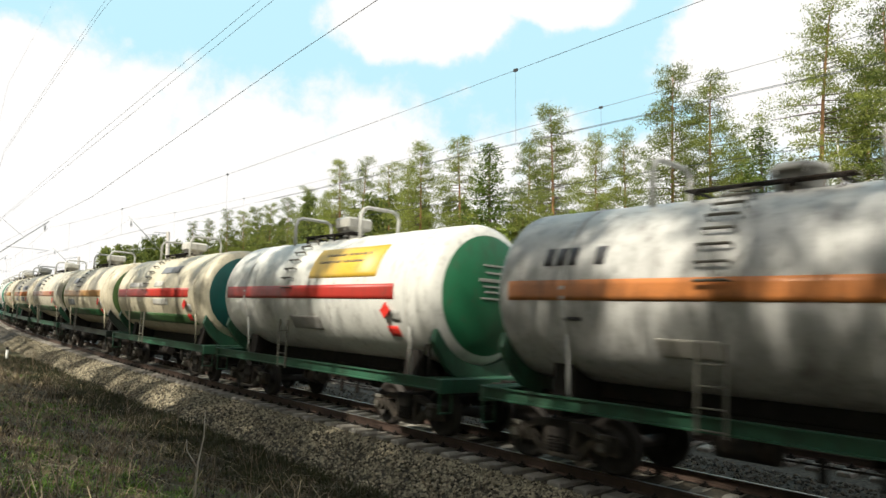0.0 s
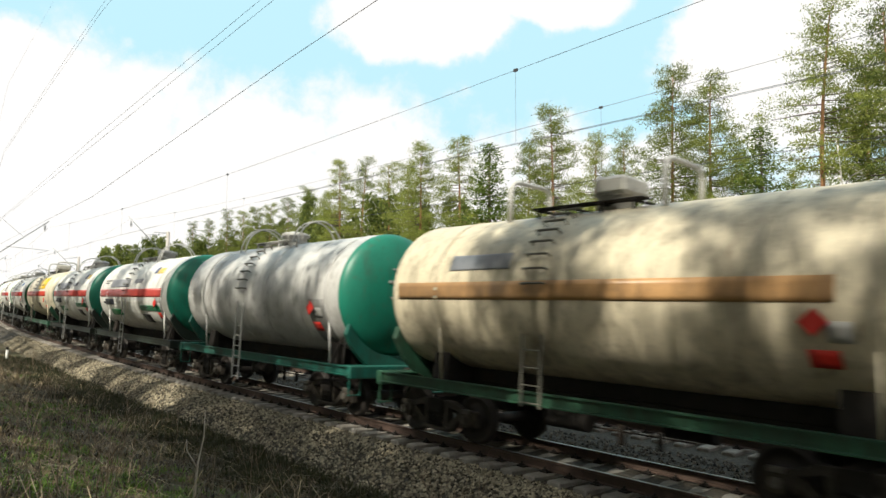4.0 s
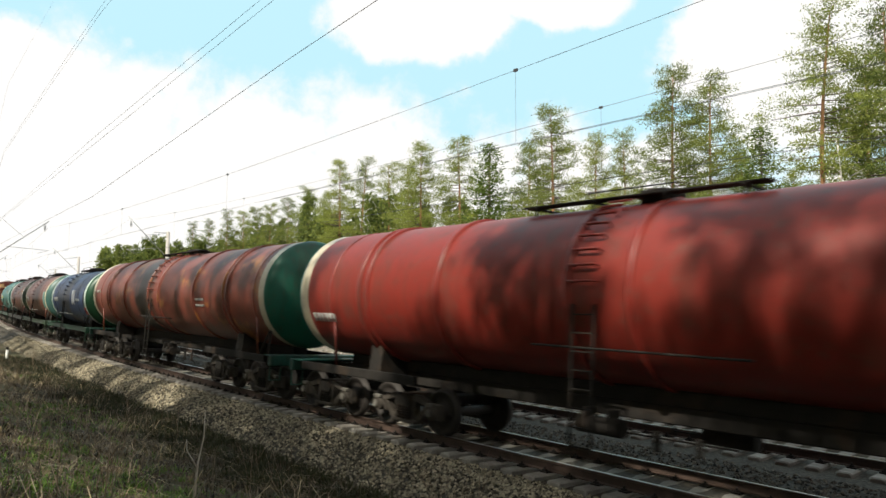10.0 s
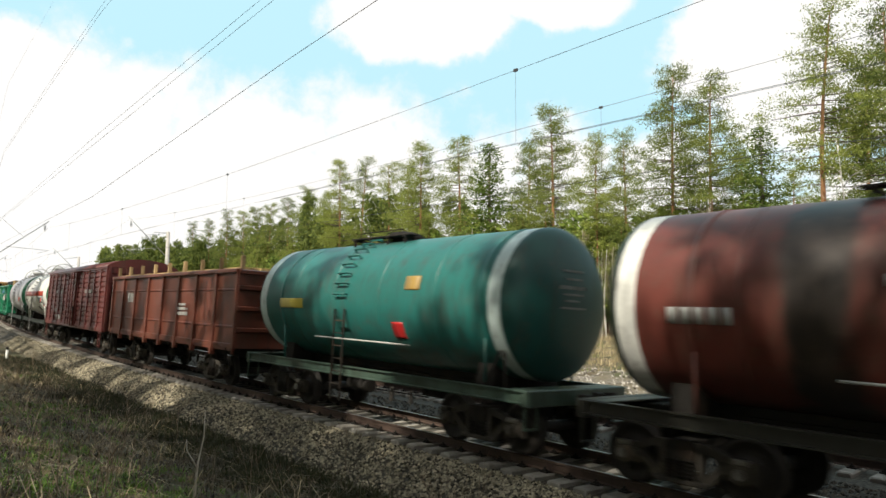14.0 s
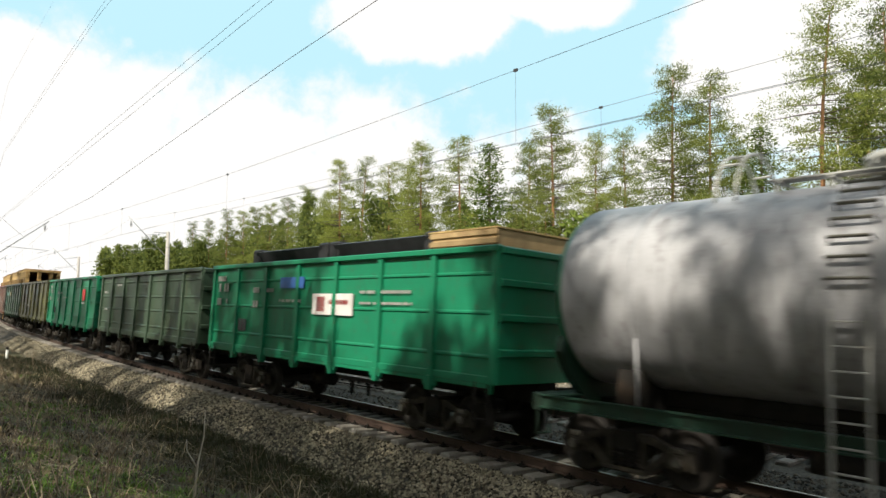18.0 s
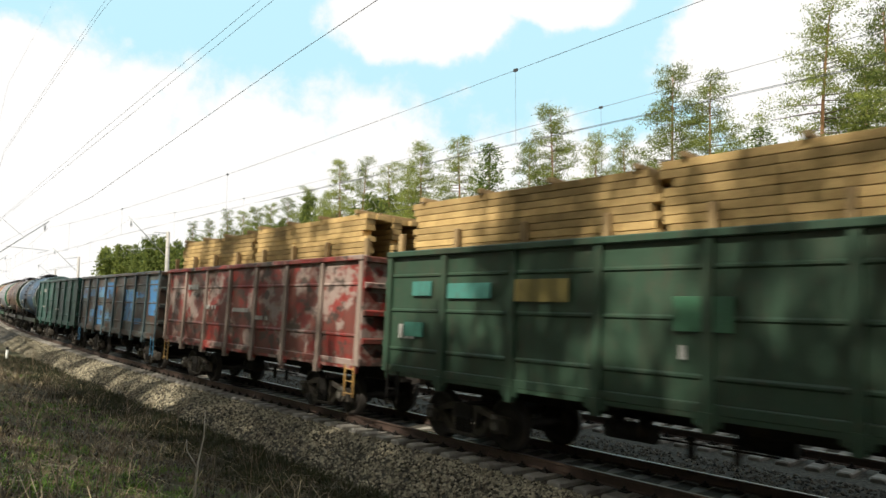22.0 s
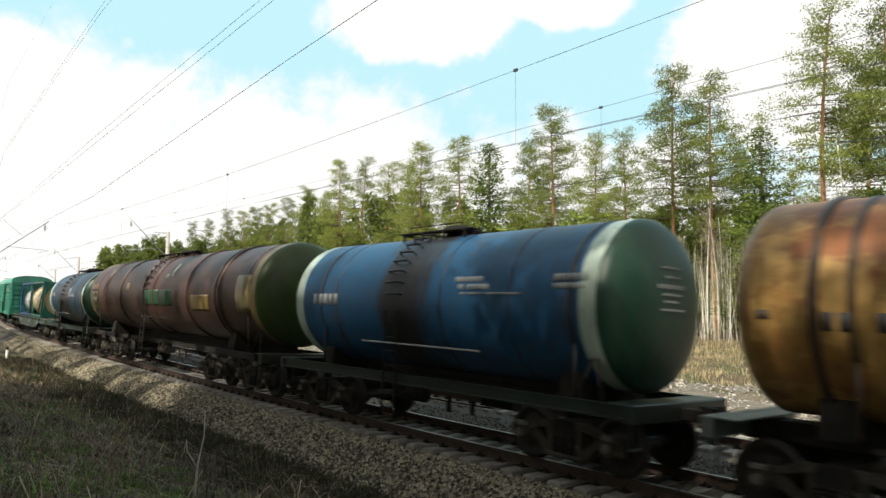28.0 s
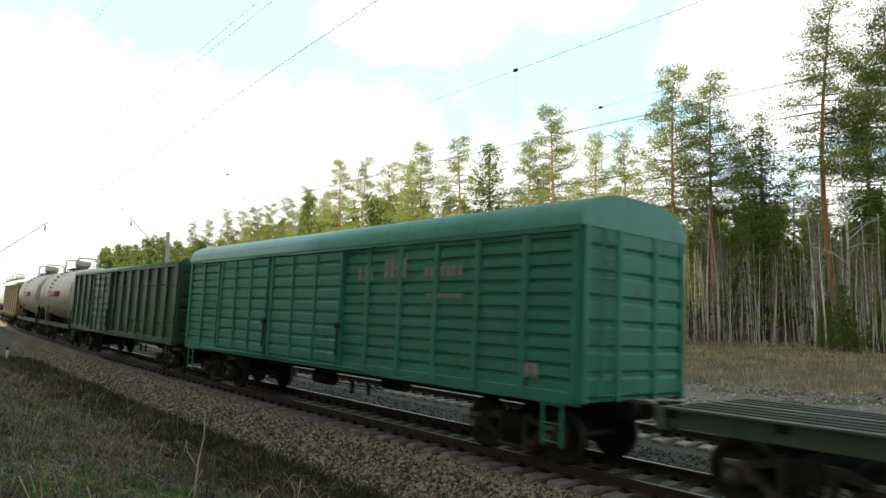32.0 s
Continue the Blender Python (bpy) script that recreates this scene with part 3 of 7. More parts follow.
def pine_meshes(seed, h, base, width, dens, blade=0.23, per=34, slim=0.15):
    """A Scots pine: a tall bare trunk, bent limbs, an open crown of needle clumps."""
    g = np.random.default_rng(seed)
    bend = g.normal(0, 0.25, 2)
    axis = lambda t: Vector((bend[0] * math.sin(t * 2.6), bend[1] * math.sin(t * 3.3), h * t))
    bm = bmesh.new()
    ts = [0, 0.02, 0.1, 0.25, 0.4, 0.55, 0.7, 0.85, 0.97]
    tube(bm, [axis(t) - Vector((0, 0, 0.4 if t == 0 else 0)) for t in ts], [0.011 * h * (1.25 if t == 0 else 1) * (1 - t * 0.93) + 0.012 for t in ts], 9)
    trunk = bm
    lim = bmesh.new()
    cents = []
    n = int(dens)
    for i in range(n):
        t = base + (0.985 - base) * ((i + g.random()) / n) ** 0.9
        k = (t - base) / (1 - base)
        L = width * (0.5 + 0.75 * math.sin(min(1.0, k * 0.95 + 0.22) * math.pi)) * g.choice((0.45, 0.7, 0.9, 1.0, 1.25)) * (1 - 0.35 * k) + 0.3
        az = g.uniform(0, 6.28)
        p = axis(t)
        rise = g.uniform(-0.2, 0.12) + 0.5 * k * k
        out = Vector((math.cos(az), math.sin(az), 0))
        pts = [p, p + out * L * 0.4 + Vector((0, 0, rise * L * 0.2)), p + out * L * 0.75 + Vector((0, 0, rise * L * 0.55)), p + out * L + Vector((0, 0, rise * L))]
        tube(lim, pts, [0.02 + 0.012 * L, 0.015 + 0.007 * L, 0.02, 0.008], 4)
        m_ = max(2, int(L * 3.1))
        for j in range(m_):
            f = 0.2 + 0.85 * (j + g.random()) / m_
            jit = g.normal(0, 0.17 * L, 3)
            q = pts[1].lerp(pts[3], f) + Vector((jit[0], jit[1], jit[2] * 0.5))
            cents.append((q.x, q.y, q.z + 0.1))
    for i in range(9):                                  # dead snags under the crown
        t = base * g.uniform(0.62, 1.0)
        az = g.uniform(0, 6.28)
        L = g.uniform(0.6, 1.9)
        p = axis(t)
        o = Vector((math.cos(az), math.sin(az), g.uniform(-0.2, 0.25)))
        tube(lim, [p, p + o * L * 0.5, p + o * L + Vector((0, 0, -0.1))], [0.03, 0.02, 0.006], 4)
    V, F = tufts(g, cents, blade, per, 0.31, 0.5, slim)
    return trunk, lim, V, F


def spruce_meshes(seed, h, width, dens, blade=0.36, per=8, slim=0.17):
    """A conifer clothed to the ground in tiers of drooping boughs."""
    g = np.random.default_rng(seed)
    bm = bmesh.new()
    tube(bm, [(0, 0, -0.3), (0, 0, h * 0.5), (0, 0, h * 0.97)], [0.012 * h, 0.007 * h, 0.01], 7)
    lim = bmesh.new()
    cents = []
    for i in range(int(dens)):
        t = 0.06 + 0.92 * (i + g.random()) / dens
        L = width * (1 - t) ** 0.75 * g.uniform(0.6, 1.15) + 0.12
        az = i * 2.4 + g.normal(0, 0.4)
        p = Vector((0, 0, h * t))
        e = p + Vector((math.cos(az) * L, math.sin(az) * L, L * g.uniform(-0.3, 0.25)))
        tube(lim, [p, p.lerp(e, 0.6) + Vector((0, 0, 0.05)), e], [0.02, 0.012, 0.005], 3)
        m_ = max(2, int(L * 4))
        for j in range(m_):
            q = p.lerp(e, 0.2 + 0.8 * (j + g.random()) / m_) + Vector(g.normal(0, 0.07, 3))
            cents.append(tuple(q))
    V, F = tufts(g, cents, blade, per, 0.24, 0.15, slim)
    return bm, lim, V, F


def birch_meshes(seed, h, leafy):
    """A thin bare spring birch with fine upswept twigs."""
    g = np.random.default_rng(seed)
    bm = bmesh.new()
    lean = g.normal(0, 0.05, 2)
    ax = lambda t: Vector((lean[0] * h * t + 0.12 * math.sin(5 * t + seed), lean[1] * h * t + 0.1 * math.sin(4 * t), h * t))
    ts = [0, 0.2, 0.45, 0.7, 0.9, 1.0]
    tube(bm, [ax(t) - Vector((0, 0, 0.25 if t == 0 else 0)) for t in ts], [(0.0075 * h) * (1 - 0.9 * t) + 0.006 for t in ts], 6)
    lim = bmesh.new()
    cents = []
    for i in range(int(h * 2.6)):
        t = g.uniform(0.35, 0.98)
        az = g.uniform(0, 6.28)
        L = h * 0.17 * (1.1 - t) * g.uniform(0.7, 1.6) + 0.25
        p = ax(t)
        d = Vector((math.cos(az) * 0.6, math.sin(az) * 0.6, g.uniform(0.5, 1.1)))
        tube(lim, [p, p + d * L * 0.5, p + d * L], [0.014, 0.009, 0.004], 3)
        for k in range(3):
            q = p + d * L * g.uniform(0.4, 0.9)
            e = q + Vector(g.normal(0, 0.25, 3)) * L + Vector((0, 0, 0.3 * L))
            tube(lim, [q, e], [0.006, 0.003], 3)
            cents += [tuple(q.lerp(e, 0.5)), tuple(e)]
    V, F = tufts(g, cents, 0.11 if not leafy else 0.16, 5 if not leafy else 9, 0.12)
    return bm, lim, V, F


def template(name, made, bark, limbm, leaf, label, category, crown):
    """A tree kept as meshes, to be set out many times."""
    bm, lim, V, F = made
    out = []
    for nm, b, mat in (("trunk", bm, bark), ("branching", lim, limbm)):
        me = bpy.data.meshes.new(nm)
        bmesh.ops.recalc_face_normals(b, faces=b.faces[:])
        b.to_mesh(me)
        b.free()
        me.materials.append(mat)
        out.append((nm, me))
    me = bpy.data.meshes.new(crown)
    me.from_pydata(V.tolist(), [], F.tolist())
    me.materials.append(leaf)
    out.append((crown, me))
    return name, out, label, category


def plant(tpl, s, lat, scale, turn, group, z=None):
    name, meshes, label, category = tpl
    t = tagged(new(name), label, category, group)
    zz = float(ground_z(np.array(s), np.array(lat))) if z is None else z
    p = on_track(s, lat, zz)
    for nm, me in meshes:
        o = new(nm, me)
        o.parent = t
        if nm != "trunk":
            tagged(o, kind="stuff")
    t.matrix_world = Matrix.Translation(p) @ Matrix.Rotation(turn, 4, "Z") @ Matrix.Diagonal((scale[0], scale[0], scale[1], 1))
    return t


rt = random.Random(5)
PINES = [template("pine_tree", pine_meshes(11 + i, 25.0, b, w, d), BARK, BARKLOW, NEEDLE, "tall Scots pine with an orange trunk and open sunlit crown", "pine tree", "crown")
         for i, (b, w, d) in enumerate(((0.42, 3.1, 100), (0.46, 2.9, 84), (0.48, 2.9, 66), (0.32, 3.0, 110), (0.22, 2.6, 120)))]
FARPINES = [template("pine_tree", pine_meshes(61 + i, 25.0, b, w, d, 0.52, 12, 0.17), BARK, BARKLOW, NEEDLE, "tall Scots pine with an orange trunk and open sunlit crown", "pine tree", "crown")
            for i, (b, w, d) in enumerate(((0.42, 3.1, 64), (0.48, 2.8, 52), (0.3, 3.0, 74), (0.16, 2.7, 84)))]
SHADEPINES = [template("pine_tree", pine_meshes(81 + i, 25.0, b, w, d, 0.42, 15, 0.2), BARK, BARKLOW, NEEDLE, "young Scots pine on the near bank", "pine tree", "crown")
              for i, (b, w, d) in enumerate(((0.54, 3.1, 30), (0.58, 2.8, 26), (0.50, 3.0, 31), (0.74, 3.2, 50)))]
FARSPRUCES = [template("spruce_tree", spruce_meshes(71 + i, 11.0, w, d, 0.55, 5, 0.19), BARKLOW, BARKLOW, NEEDLE2, "dense green young conifer at the forest edge", "conifer", "crown")
              for i, (w, d) in enumerate(((2.4, 85), (2.8, 95)))]
SPRUCES = [template("spruce_tree", spruce_meshes(31 + i, 11.0, w, d), BARKLOW, BARKLOW, NEEDLE2, "dense green young conifer at the forest edge", "conifer", "crown")
           for i, (w, d) in enumerate(((2.2, 95), (2.7, 110), (1.8, 80)))]
SPIRE = template("spruce_tree", spruce_meshes(37, 20.0, 3.1, 210, 0.30, 9, 0.16), BARKLOW, BARKLOW, NEEDLE2, "tall cone-shaped spruce among the pines", "spruce tree", "crown")
BIRCHES = [template("birch_tree", birch_meshes(51 + i, h, i == 3), BIRCHBARK if i % 2 == 0 else GREYBARK, GREYBARK, BUDS if i < 3 else YOUNG,
                    "thin pale bare birch of the forest edge", "birch tree", "crown") for i, h in enumerate((10.0, 8.5, 9.5, 8.0))]

# the tall pines that stand out against the sky: along the line, beyond it, height
TALL = ((-18.9, 46, 26.5), (-16.3, 50, 26.8), (-21.8, 62, 27.1), (-34.7, 48, 25.8), (-31.7, 50, 24.5), (-25.4, 47, 18.3), (-46.2, 50, 21.5), (-44.2, 52, 21.8),
        (-53.3, 50, 25.9), (-61.3, 54, 23.8), (-61.3, 47, 22.8), (-75.4, 52, 26.6), (-78.5, 48, 25.5), (-101.4, 55, 27.0), (-103.3, 52, 27.6), (-95.5, 43.1, 25.0),
        (-125.5, 49.6, 25.0), (-132.4, 55.8, 25.0), (-143.1, 51.3, 25.0), (-155.0, 50.8, 25.0), (-163.5, 49.6, 25.0), (-172.5, 48.2, 25.0), (-172.1, 44.7, 25.0),
        (-199.9, 44.1, 25.0), (-209.0, 40.6, 25.0), (-32.0, 56, 18.3), (-24.8, 52, 15.0), (-99.5, 58, 26.9))
for i, (s, lat, h) in enumerate(TALL):
    if i in (5, 10):                                        # two spires of spruce among the pines
        plant(SPIRE, s, lat, (h / 20 * 1.7, h / 20), rt.uniform(0, 6.28), "spruces at the forest edge")
        continue
    plant(PINES[(2, 1, 3, 0, 3, 4, 1, 4, 0, 1, 4, 2, 0, 2, 2, 3, 1)[i % 17]], s, lat, (h / 25 * rt.uniform(0.9, 1.1), h / 25), rt.uniform(0, 6.28), "pines at the forest edge")
# the wood behind them, thinner by the eye and denser along the line
def wood(name, label, n, s_of, l0, l1, h0, h1, seed, pads, per, blade):
    """Far trees too many to count: trunks and crowns in one sheet of stuff."""
    g = np.random.default_rng(seed)
    V, F, k = [], [], 0
    for i in range(n):
        s, lat, h = s_of(g.random()), g.uniform(l0, l1), g.uniform(h0, h1)
        p = np.array(on_track(s, lat, float(ground_z(np.array(s), np.array(lat)))))
        base, wide = g.uniform(0.25, 0.5), g.uniform(0.10, 0.15) * h
        t = base + (1 - base) * g.random(pads) ** 0.8
        rr = wide * (1.05 - (t - base) / (1 - base)) ** 0.6 * np.sqrt(g.random(pads))
        az = g.uniform(0, 6.28, pads)
        c = p + np.stack([rr * np.cos(az), rr * np.sin(az), h * t], -1)
        v, f = tufts(g, c, blade, per, 0.4, 0.4, 0.19)
        V.append(v)
        F += (f + k).tolist()
        k += len(v)
        r = 0.011 * h
        tr = [p + np.array([r * math.cos(a) * q, r * math.sin(a) * q, z]) for z, q in ((-0.3, 1.0), (0.9 * h, 0.2)) for a in (0, 1.571, 3.142, 4.712)]
        V.append(np.array(tr))
        F += [[k + j, k + (j + 1) % 4, k + 4 + (j + 1) % 4, k + 4 + j] for j in range(4)]
        k += 8
    return tagged(raw(name, np.concatenate(V).tolist(), F, NEEDLE), label, "wood", kind="stuff")


wood("far_wood", "far green pine wood along the curve of the line", 120, lambda u: -88 - 300 * u ** 1.2, 44, 74, 16.5, 22, 301, 90, 10, 0.7)
wood("back_wood", "pine wood rising behind the forest edge", 30, lambda u: -86 + 112 * u, 58, 90, 12.5, 16.5, 302, 90, 10, 0.6)
wood("end_wood", "dark pine wood where the line bends out of sight", 190, lambda u: -205 - 260 * u, 17, 46, 14, 19, 303, 60, 8, 0.9)
wood("bend_wood", "dark pine wood before the bend of the line", 70, lambda u: -160 - 120 * u, 25, 41, 14, 18, 306, 80, 9, 0.7)
for i in range(46):
    s = -52 - 190 * rt.random() ** 1.1
    plant(FARPINES[rt.choice((2, 3))], s, rt.uniform(45, 56), (rt.uniform(0.7, 0.9), rt.uniform(0.46, 0.64)), rt.uniform(0, 6.28), "young pines at the forest edge")
for i in range(70):
    s = 12 - 70 * rt.random()
    k = rt.uniform(0.75, 1.3)
    plant(SPRUCES[rt.randrange(3)], s, rt.uniform(50, 64), (k * 1.25, k), rt.uniform(0, 6.28), "young conifers under the pines")
for i in range(130):
    s = 18 - 240 * rt.random() ** 1.15
    k = rt.uniform(0.62, 1.22)
    plant(FARSPRUCES[rt.randrange(2)], s, rt.uniform(47, 74), (k * 1.15, k), rt.uniform(0, 6.28), "young conifers under the pines")
for s, lat, k in ((-17.0, 41.0, 0.42), (-15.2, 42.5, 0.36), (-19.0, 43.0, 0.30), (-9.5, 44.0, 0.35)):
    plant(SPRUCES[1], s, lat, (k * 1.25, k), rt.uniform(0, 6.28), "low conifers before the wood")
for i in range(150):
    s = 4 - 95 * rt.random() ** 1.25
    k = rt.uniform(0.75, 1.2)
    plant(BIRCHES[rt.choice((0, 0, 1, 1, 2, 2, 3))], s, rt.uniform(41, 50), (k, k), rt.uniform(0, 6.28), "bare birches at the forest edge")


def thicket(n, s0, s1, l0, l1, h0, h1, seed, material, name, label, r=0.02):
    """Thin bare stems too many to count."""
    g = np.random.default_rng(seed)
    s, lat = g.uniform(s0, s1, n), g.uniform(l0, l1, n)
    B = places(s, lat, ground_z(s, lat) - 0.1)
    hh = g.uniform(h0, h1, n)
    T = B + np.stack([g.normal(0, 0.06, n) * hh, g.normal(0, 0.06, n) * hh, hh], -1)
    V, F = [], []
    for k in range(3):
        a = 2.094 * k
        off = np.array([math.cos(a), math.sin(a), 0])
        V.append(B + off * (r * (0.5 + hh / h1))[:, None])
        V.append(T + off * (r * 0.3))
    V = np.stack(V, 1).reshape(-1, 3)
    base = 6 * np.arange(n)[:, None]
    for k in range(3):
        k2 = (k + 1) % 3
        F.append(base + np.array([[2 * k, 2 * k2, 2 * k2 + 1, 2 * k + 1]]))
    ob = raw(name, V.tolist(), np.concatenate(F).tolist(), material)
    return tagged(ob, label, "undergrowth", kind="stuff")


thicket(1300, -95, 8, 41, 56, 4.5, 9.5, 5, GREYBARK, "sapling_thicket", "grey thicket of thin bare saplings", 0.014)
thicket(1200, -95, 8, 40.5, 53, 4.5, 9.0, 8, BIRCHBARK, "birch_thicket", "white thicket of thin bare birch stems", 0.015)
thicket(2600, -70, 8, 38, 52, 0.5, 2.2, 6, WEED, "brushwood", "brown dry brushwood at the foot of the wood", 0.008)
# the leafy middle storey along the line
for i in range(110):
    s = -38 - 190 * rt.random() ** 1.3
    k = rt.uniform(0.7, 1.15)
    if i % 3:
        plant(FARPINES[3], s, rt.uniform(43.5, 52), (k * 0.62, k * 0.5), rt.uniform(0, 6.28), "young pines at the forest edge")
    else:
        plant(FARSPRUCES[i % 2], s, rt.uniform(43.5, 50), (k * 1.15, k), rt.uniform(0, 6.28), "young conifers under the pines")
# a wood added on the near bank, unseen behind the camera, set to shade the line
for i in range(6):
    s = -66 + i * 10.0 + rt.uniform(-3, 3)
    plant(PINES[(1, 2)[i % 2]], s, -rt.uniform(21, 29), (rt.uniform(0.7, 0.9), rt.uniform(0.66, 0.84)), rt.uniform(0, 6.28), "pines on the near bank")
for i in range(5):
    s = -8 + i * 5.0 + rt.uniform(-1.2, 1.2)
    plant(SHADEPINES[(0, 2)[i % 2]], s, -rt.uniform(20, 28), (rt.uniform(0.8, 1.0), rt.uniform(0.62, 0.8)), rt.uniform(0, 6.28), "pines on the near bank")
for i in range(43):
    s = -74 + i * 2.35 + rt.uniform(-1.0, 1.0)
    k = rt.uniform(0.78, 0.96)
    if math.sin(s * 0.83) + math.sin(s * 0.31 + 1.0) > -0.5:
        plant(SHADEPINES[(1, 0, 2)[i % 3]], s, -rt.uniform(13.4, 17.5), (k * 0.66, k), rt.uniform(0, 6.28), "young pines on the near bank")
for i in range(16):
    s = -84 + i * 3.0 + rt.uniform(-1.2, 1.2)
    k = rt.uniform(0.4, 0.55)
    plant(FARSPRUCES[i % 2], s, -rt.uniform(16, 19), (k * 1.2, k), rt.uniform(0, 6.28), "young conifers on the near bank")
# unseen pines added with high crowns, to shade the underframes
for i in range(11):
    s = -17 + i * 2.3 + rt.uniform(-0.7, 0.7)
    k = rt.uniform(0.55, 0.59) + (0.06 if s > -9 else 0.0)
    plant(SHADEPINES[3], s, -rt.uniform(15.5, 17.0), (k * 0.9, k), rt.uniform(0, 6.28), "young pines on the near bank")
# lower unseen pines added to shade the bank
for i in range(9):
    s = -23 + i * 3.1 + rt.uniform(-0.8, 0.8)
    k = rt.uniform(0.40, 0.45)
    plant(SHADEPINES[3], s, -rt.uniform(15.0, 17.0), (k * 1.1, k), rt.uniform(0, 6.28), "young pines on the near bank")
for i in range(22):
    s = -68 + i * 4.4 + rt.uniform(-0.8, 0.8)
    k = rt.uniform(1.5, 2.1)
    plant(BIRCHES[i % 3], s, -rt.uniform(19, 34), (k * rt.uniform(0.9, 1.2), k), rt.uniform(0, 6.28), "bare birches on the near bank")
# two unseen belts of trees added to keep low sky light off the train
wood("bank_wood", "pine wood behind the near bank", 90, lambda u: -150 + 240 * u, -76, -48, 16.5, 20, 304, 60, 8, 1.0)
wood("bank_thicket", "young conifers behind the near bank", 60, lambda u: -140 + 210 * u, -52, -44, 10, 14, 305, 60, 8, 1.0)


# ---- grass and weeds ----
def blades(name, n, s, lat, hmin, hmax, seed, material, label, lean=0.45, w=0.006, lo=0.0):
    g = np.random.default_rng(seed)
    B = places(s, lat, ground_z(s, lat) - 0.02)
    h = g.uniform(hmin, hmax, n) * g.uniform(0.5, 1, n)
    az = g.uniform(0, 6.28, n)
    d = np.stack([np.cos(az), np.sin(az), np.zeros(n)], -1)
    p = np.stack([-np.sin(az), np.cos(az), np.zeros(n)], -1)
    k = ((lo + (1 - lo) * g.random(n)) * lean * 1.6)[:, None]
    up = np.array([0, 0, 1.0])
    M = B + (up * 0.6 + d * k * 0.35) * h[:, None]
    T = B + (up * (1 - 0.35 * k) + d * k) * h[:, None]
    ww = w * (0.6 + h)[:, None] 
    V = np.stack([B - p * ww, B + p * ww, M + p * ww * 0.8, M - p * ww * 0.8, T], 1).reshape(-1, 3)
    base = 5 * np.arange(n)[:, None]
    F4 = (base + np.array([[0, 1, 2, 3]])).tolist()
    F3 = (base + np.array([[3, 2, 4]])).tolist()
    ob = raw(name, V.tolist(), F4 + F3, material)
    return tagged(ob, label, "grass", kind="stuff")


gg = np.random.default_rng(9)


def clumps(n, per, s0, s1, power, l0, l1, spread, keep):
    """Places of blades, gathered in tussocks; keep() thins them in patches."""
    cs = s0 + (s1 - s0) * gg.random(n) ** power
    cl = gg.uniform(l0, l1, n)
    ok = keep(cs, cl, n)
    cs, cl = np.repeat(cs[ok], per), np.repeat(cl[ok], per)
    return cs + gg.normal(0, spread, len(cs)), cl + gg.normal(0, spread, len(cs))


patchy = lambda s, l: np.sin(s * 0.9 + l * 1.7) + np.sin(s * 2.3 - l * 1.1)
s, lat = clumps(3000, 14, -3.0, -50.0, 1.5, -9.6, -3.4, 0.10, lambda a, b, n: patchy(a, b) + 0.8 * np.clip(-4.8 - b, -2, 0.3) + gg.normal(0, 0.7, n) > -0.1)
blades("dry_grass", len(s), s, lat, 0.08, 0.30, 10, DRY, "matted dry brown grass on the bank", 1.5, 0.012, 0.45)
s, lat = clumps(4600, 12, -3.0, -46.0, 1.5, -9.6, -2.8, 0.14, lambda a, b, n: patchy(a, b) + gg.normal(0, 0.8, n) < 0.9)
blades("dead_litter", len(s), s, lat, 0.08, 0.26, 13, LITTER, "dark brown dead stalks and leaf litter", 1.4, 0.015, 0.4)
s, lat = clumps(3800, 18, -4.0, -46.0, 1.4, -5.6, -2.65, 0.10, lambda a, b, n: b + 0.35 * patchy(a, b) + gg.normal(0, 0.4, n) > -4.6)
blades("low_scrub", len(s), s, lat, 0.10, 0.34, 18, SCRUB, "dark green-brown low scrub at the foot of the ballast", 0.7, 0.010)
s, lat = clumps(240, 4, -4.0, -36.0, 1.5, -9.6, -3.6, 0.16, lambda a, b, n: patchy(a, b) + gg.normal(0, 0.6, n) > -0.2)
blades("straw_stalks", len(s), s, lat, 0.3, 0.8, 14, STRAW, "long dry stalks lying over the grass", 1.6, 0.006, 0.6)
s, lat = clumps(800, 5, -4.0, -38.0, 1.4, -9.6, -3.0, 0.20, lambda a, b, n: patchy(a * 0.7 + 1, b * 0.8) + gg.normal(0, 0.5, n) > 0.1)
blades("tangled_twigs", len(s), s, lat, 0.3, 0.8, 19, TWIGS, "thin brown tangled twigs of dead undergrowth", 1.5, 0.006, 0.4)
s, lat = clumps(1900, 22, -5.0, -40.0, 1.4, -9.6, -4.6, 0.07,
                lambda a, b, n: np.sin(a * 0.55 + 1.0) + np.sin(b * 1.3 + a * 0.21) + 1.6 * (b < -6.7) + gg.normal(0, 0.5, n) > 0.55)
blades("fresh_grass", len(s), s, lat, 0.08, 0.26, 11, FRESH, "fresh green spring grass in patches", 0.9, 0.012)
s, lat = clumps(1500, 12, -4.0, 12.0, 1.0, -15.0, -5.0, 0.11, lambda a, b, n: (patchy(a, b) + gg.normal(0, 0.8, n) > -0.3) & (np.hypot(a, b + 10.55) > 0.7))
blades("bank_grass", len(s), s, lat, 0.10, 0.36, 15, DRY, "dry brown grass on top of the bank", 0.9, 0.010)
s, lat = clumps(1500, 16, -62.0, 6.0, 1.0, 17.0, 44.0, 0.22, lambda a, b, n: patchy(a * 0.4, b * 0.4) + gg.normal(0, 0.7, n) > 0.0)
blades("meadow_tussocks", len(s), s, lat, 0.25, 0.7, 16, STRAW, "pale straw tussocks of the clearing", 0.8, 0.016)
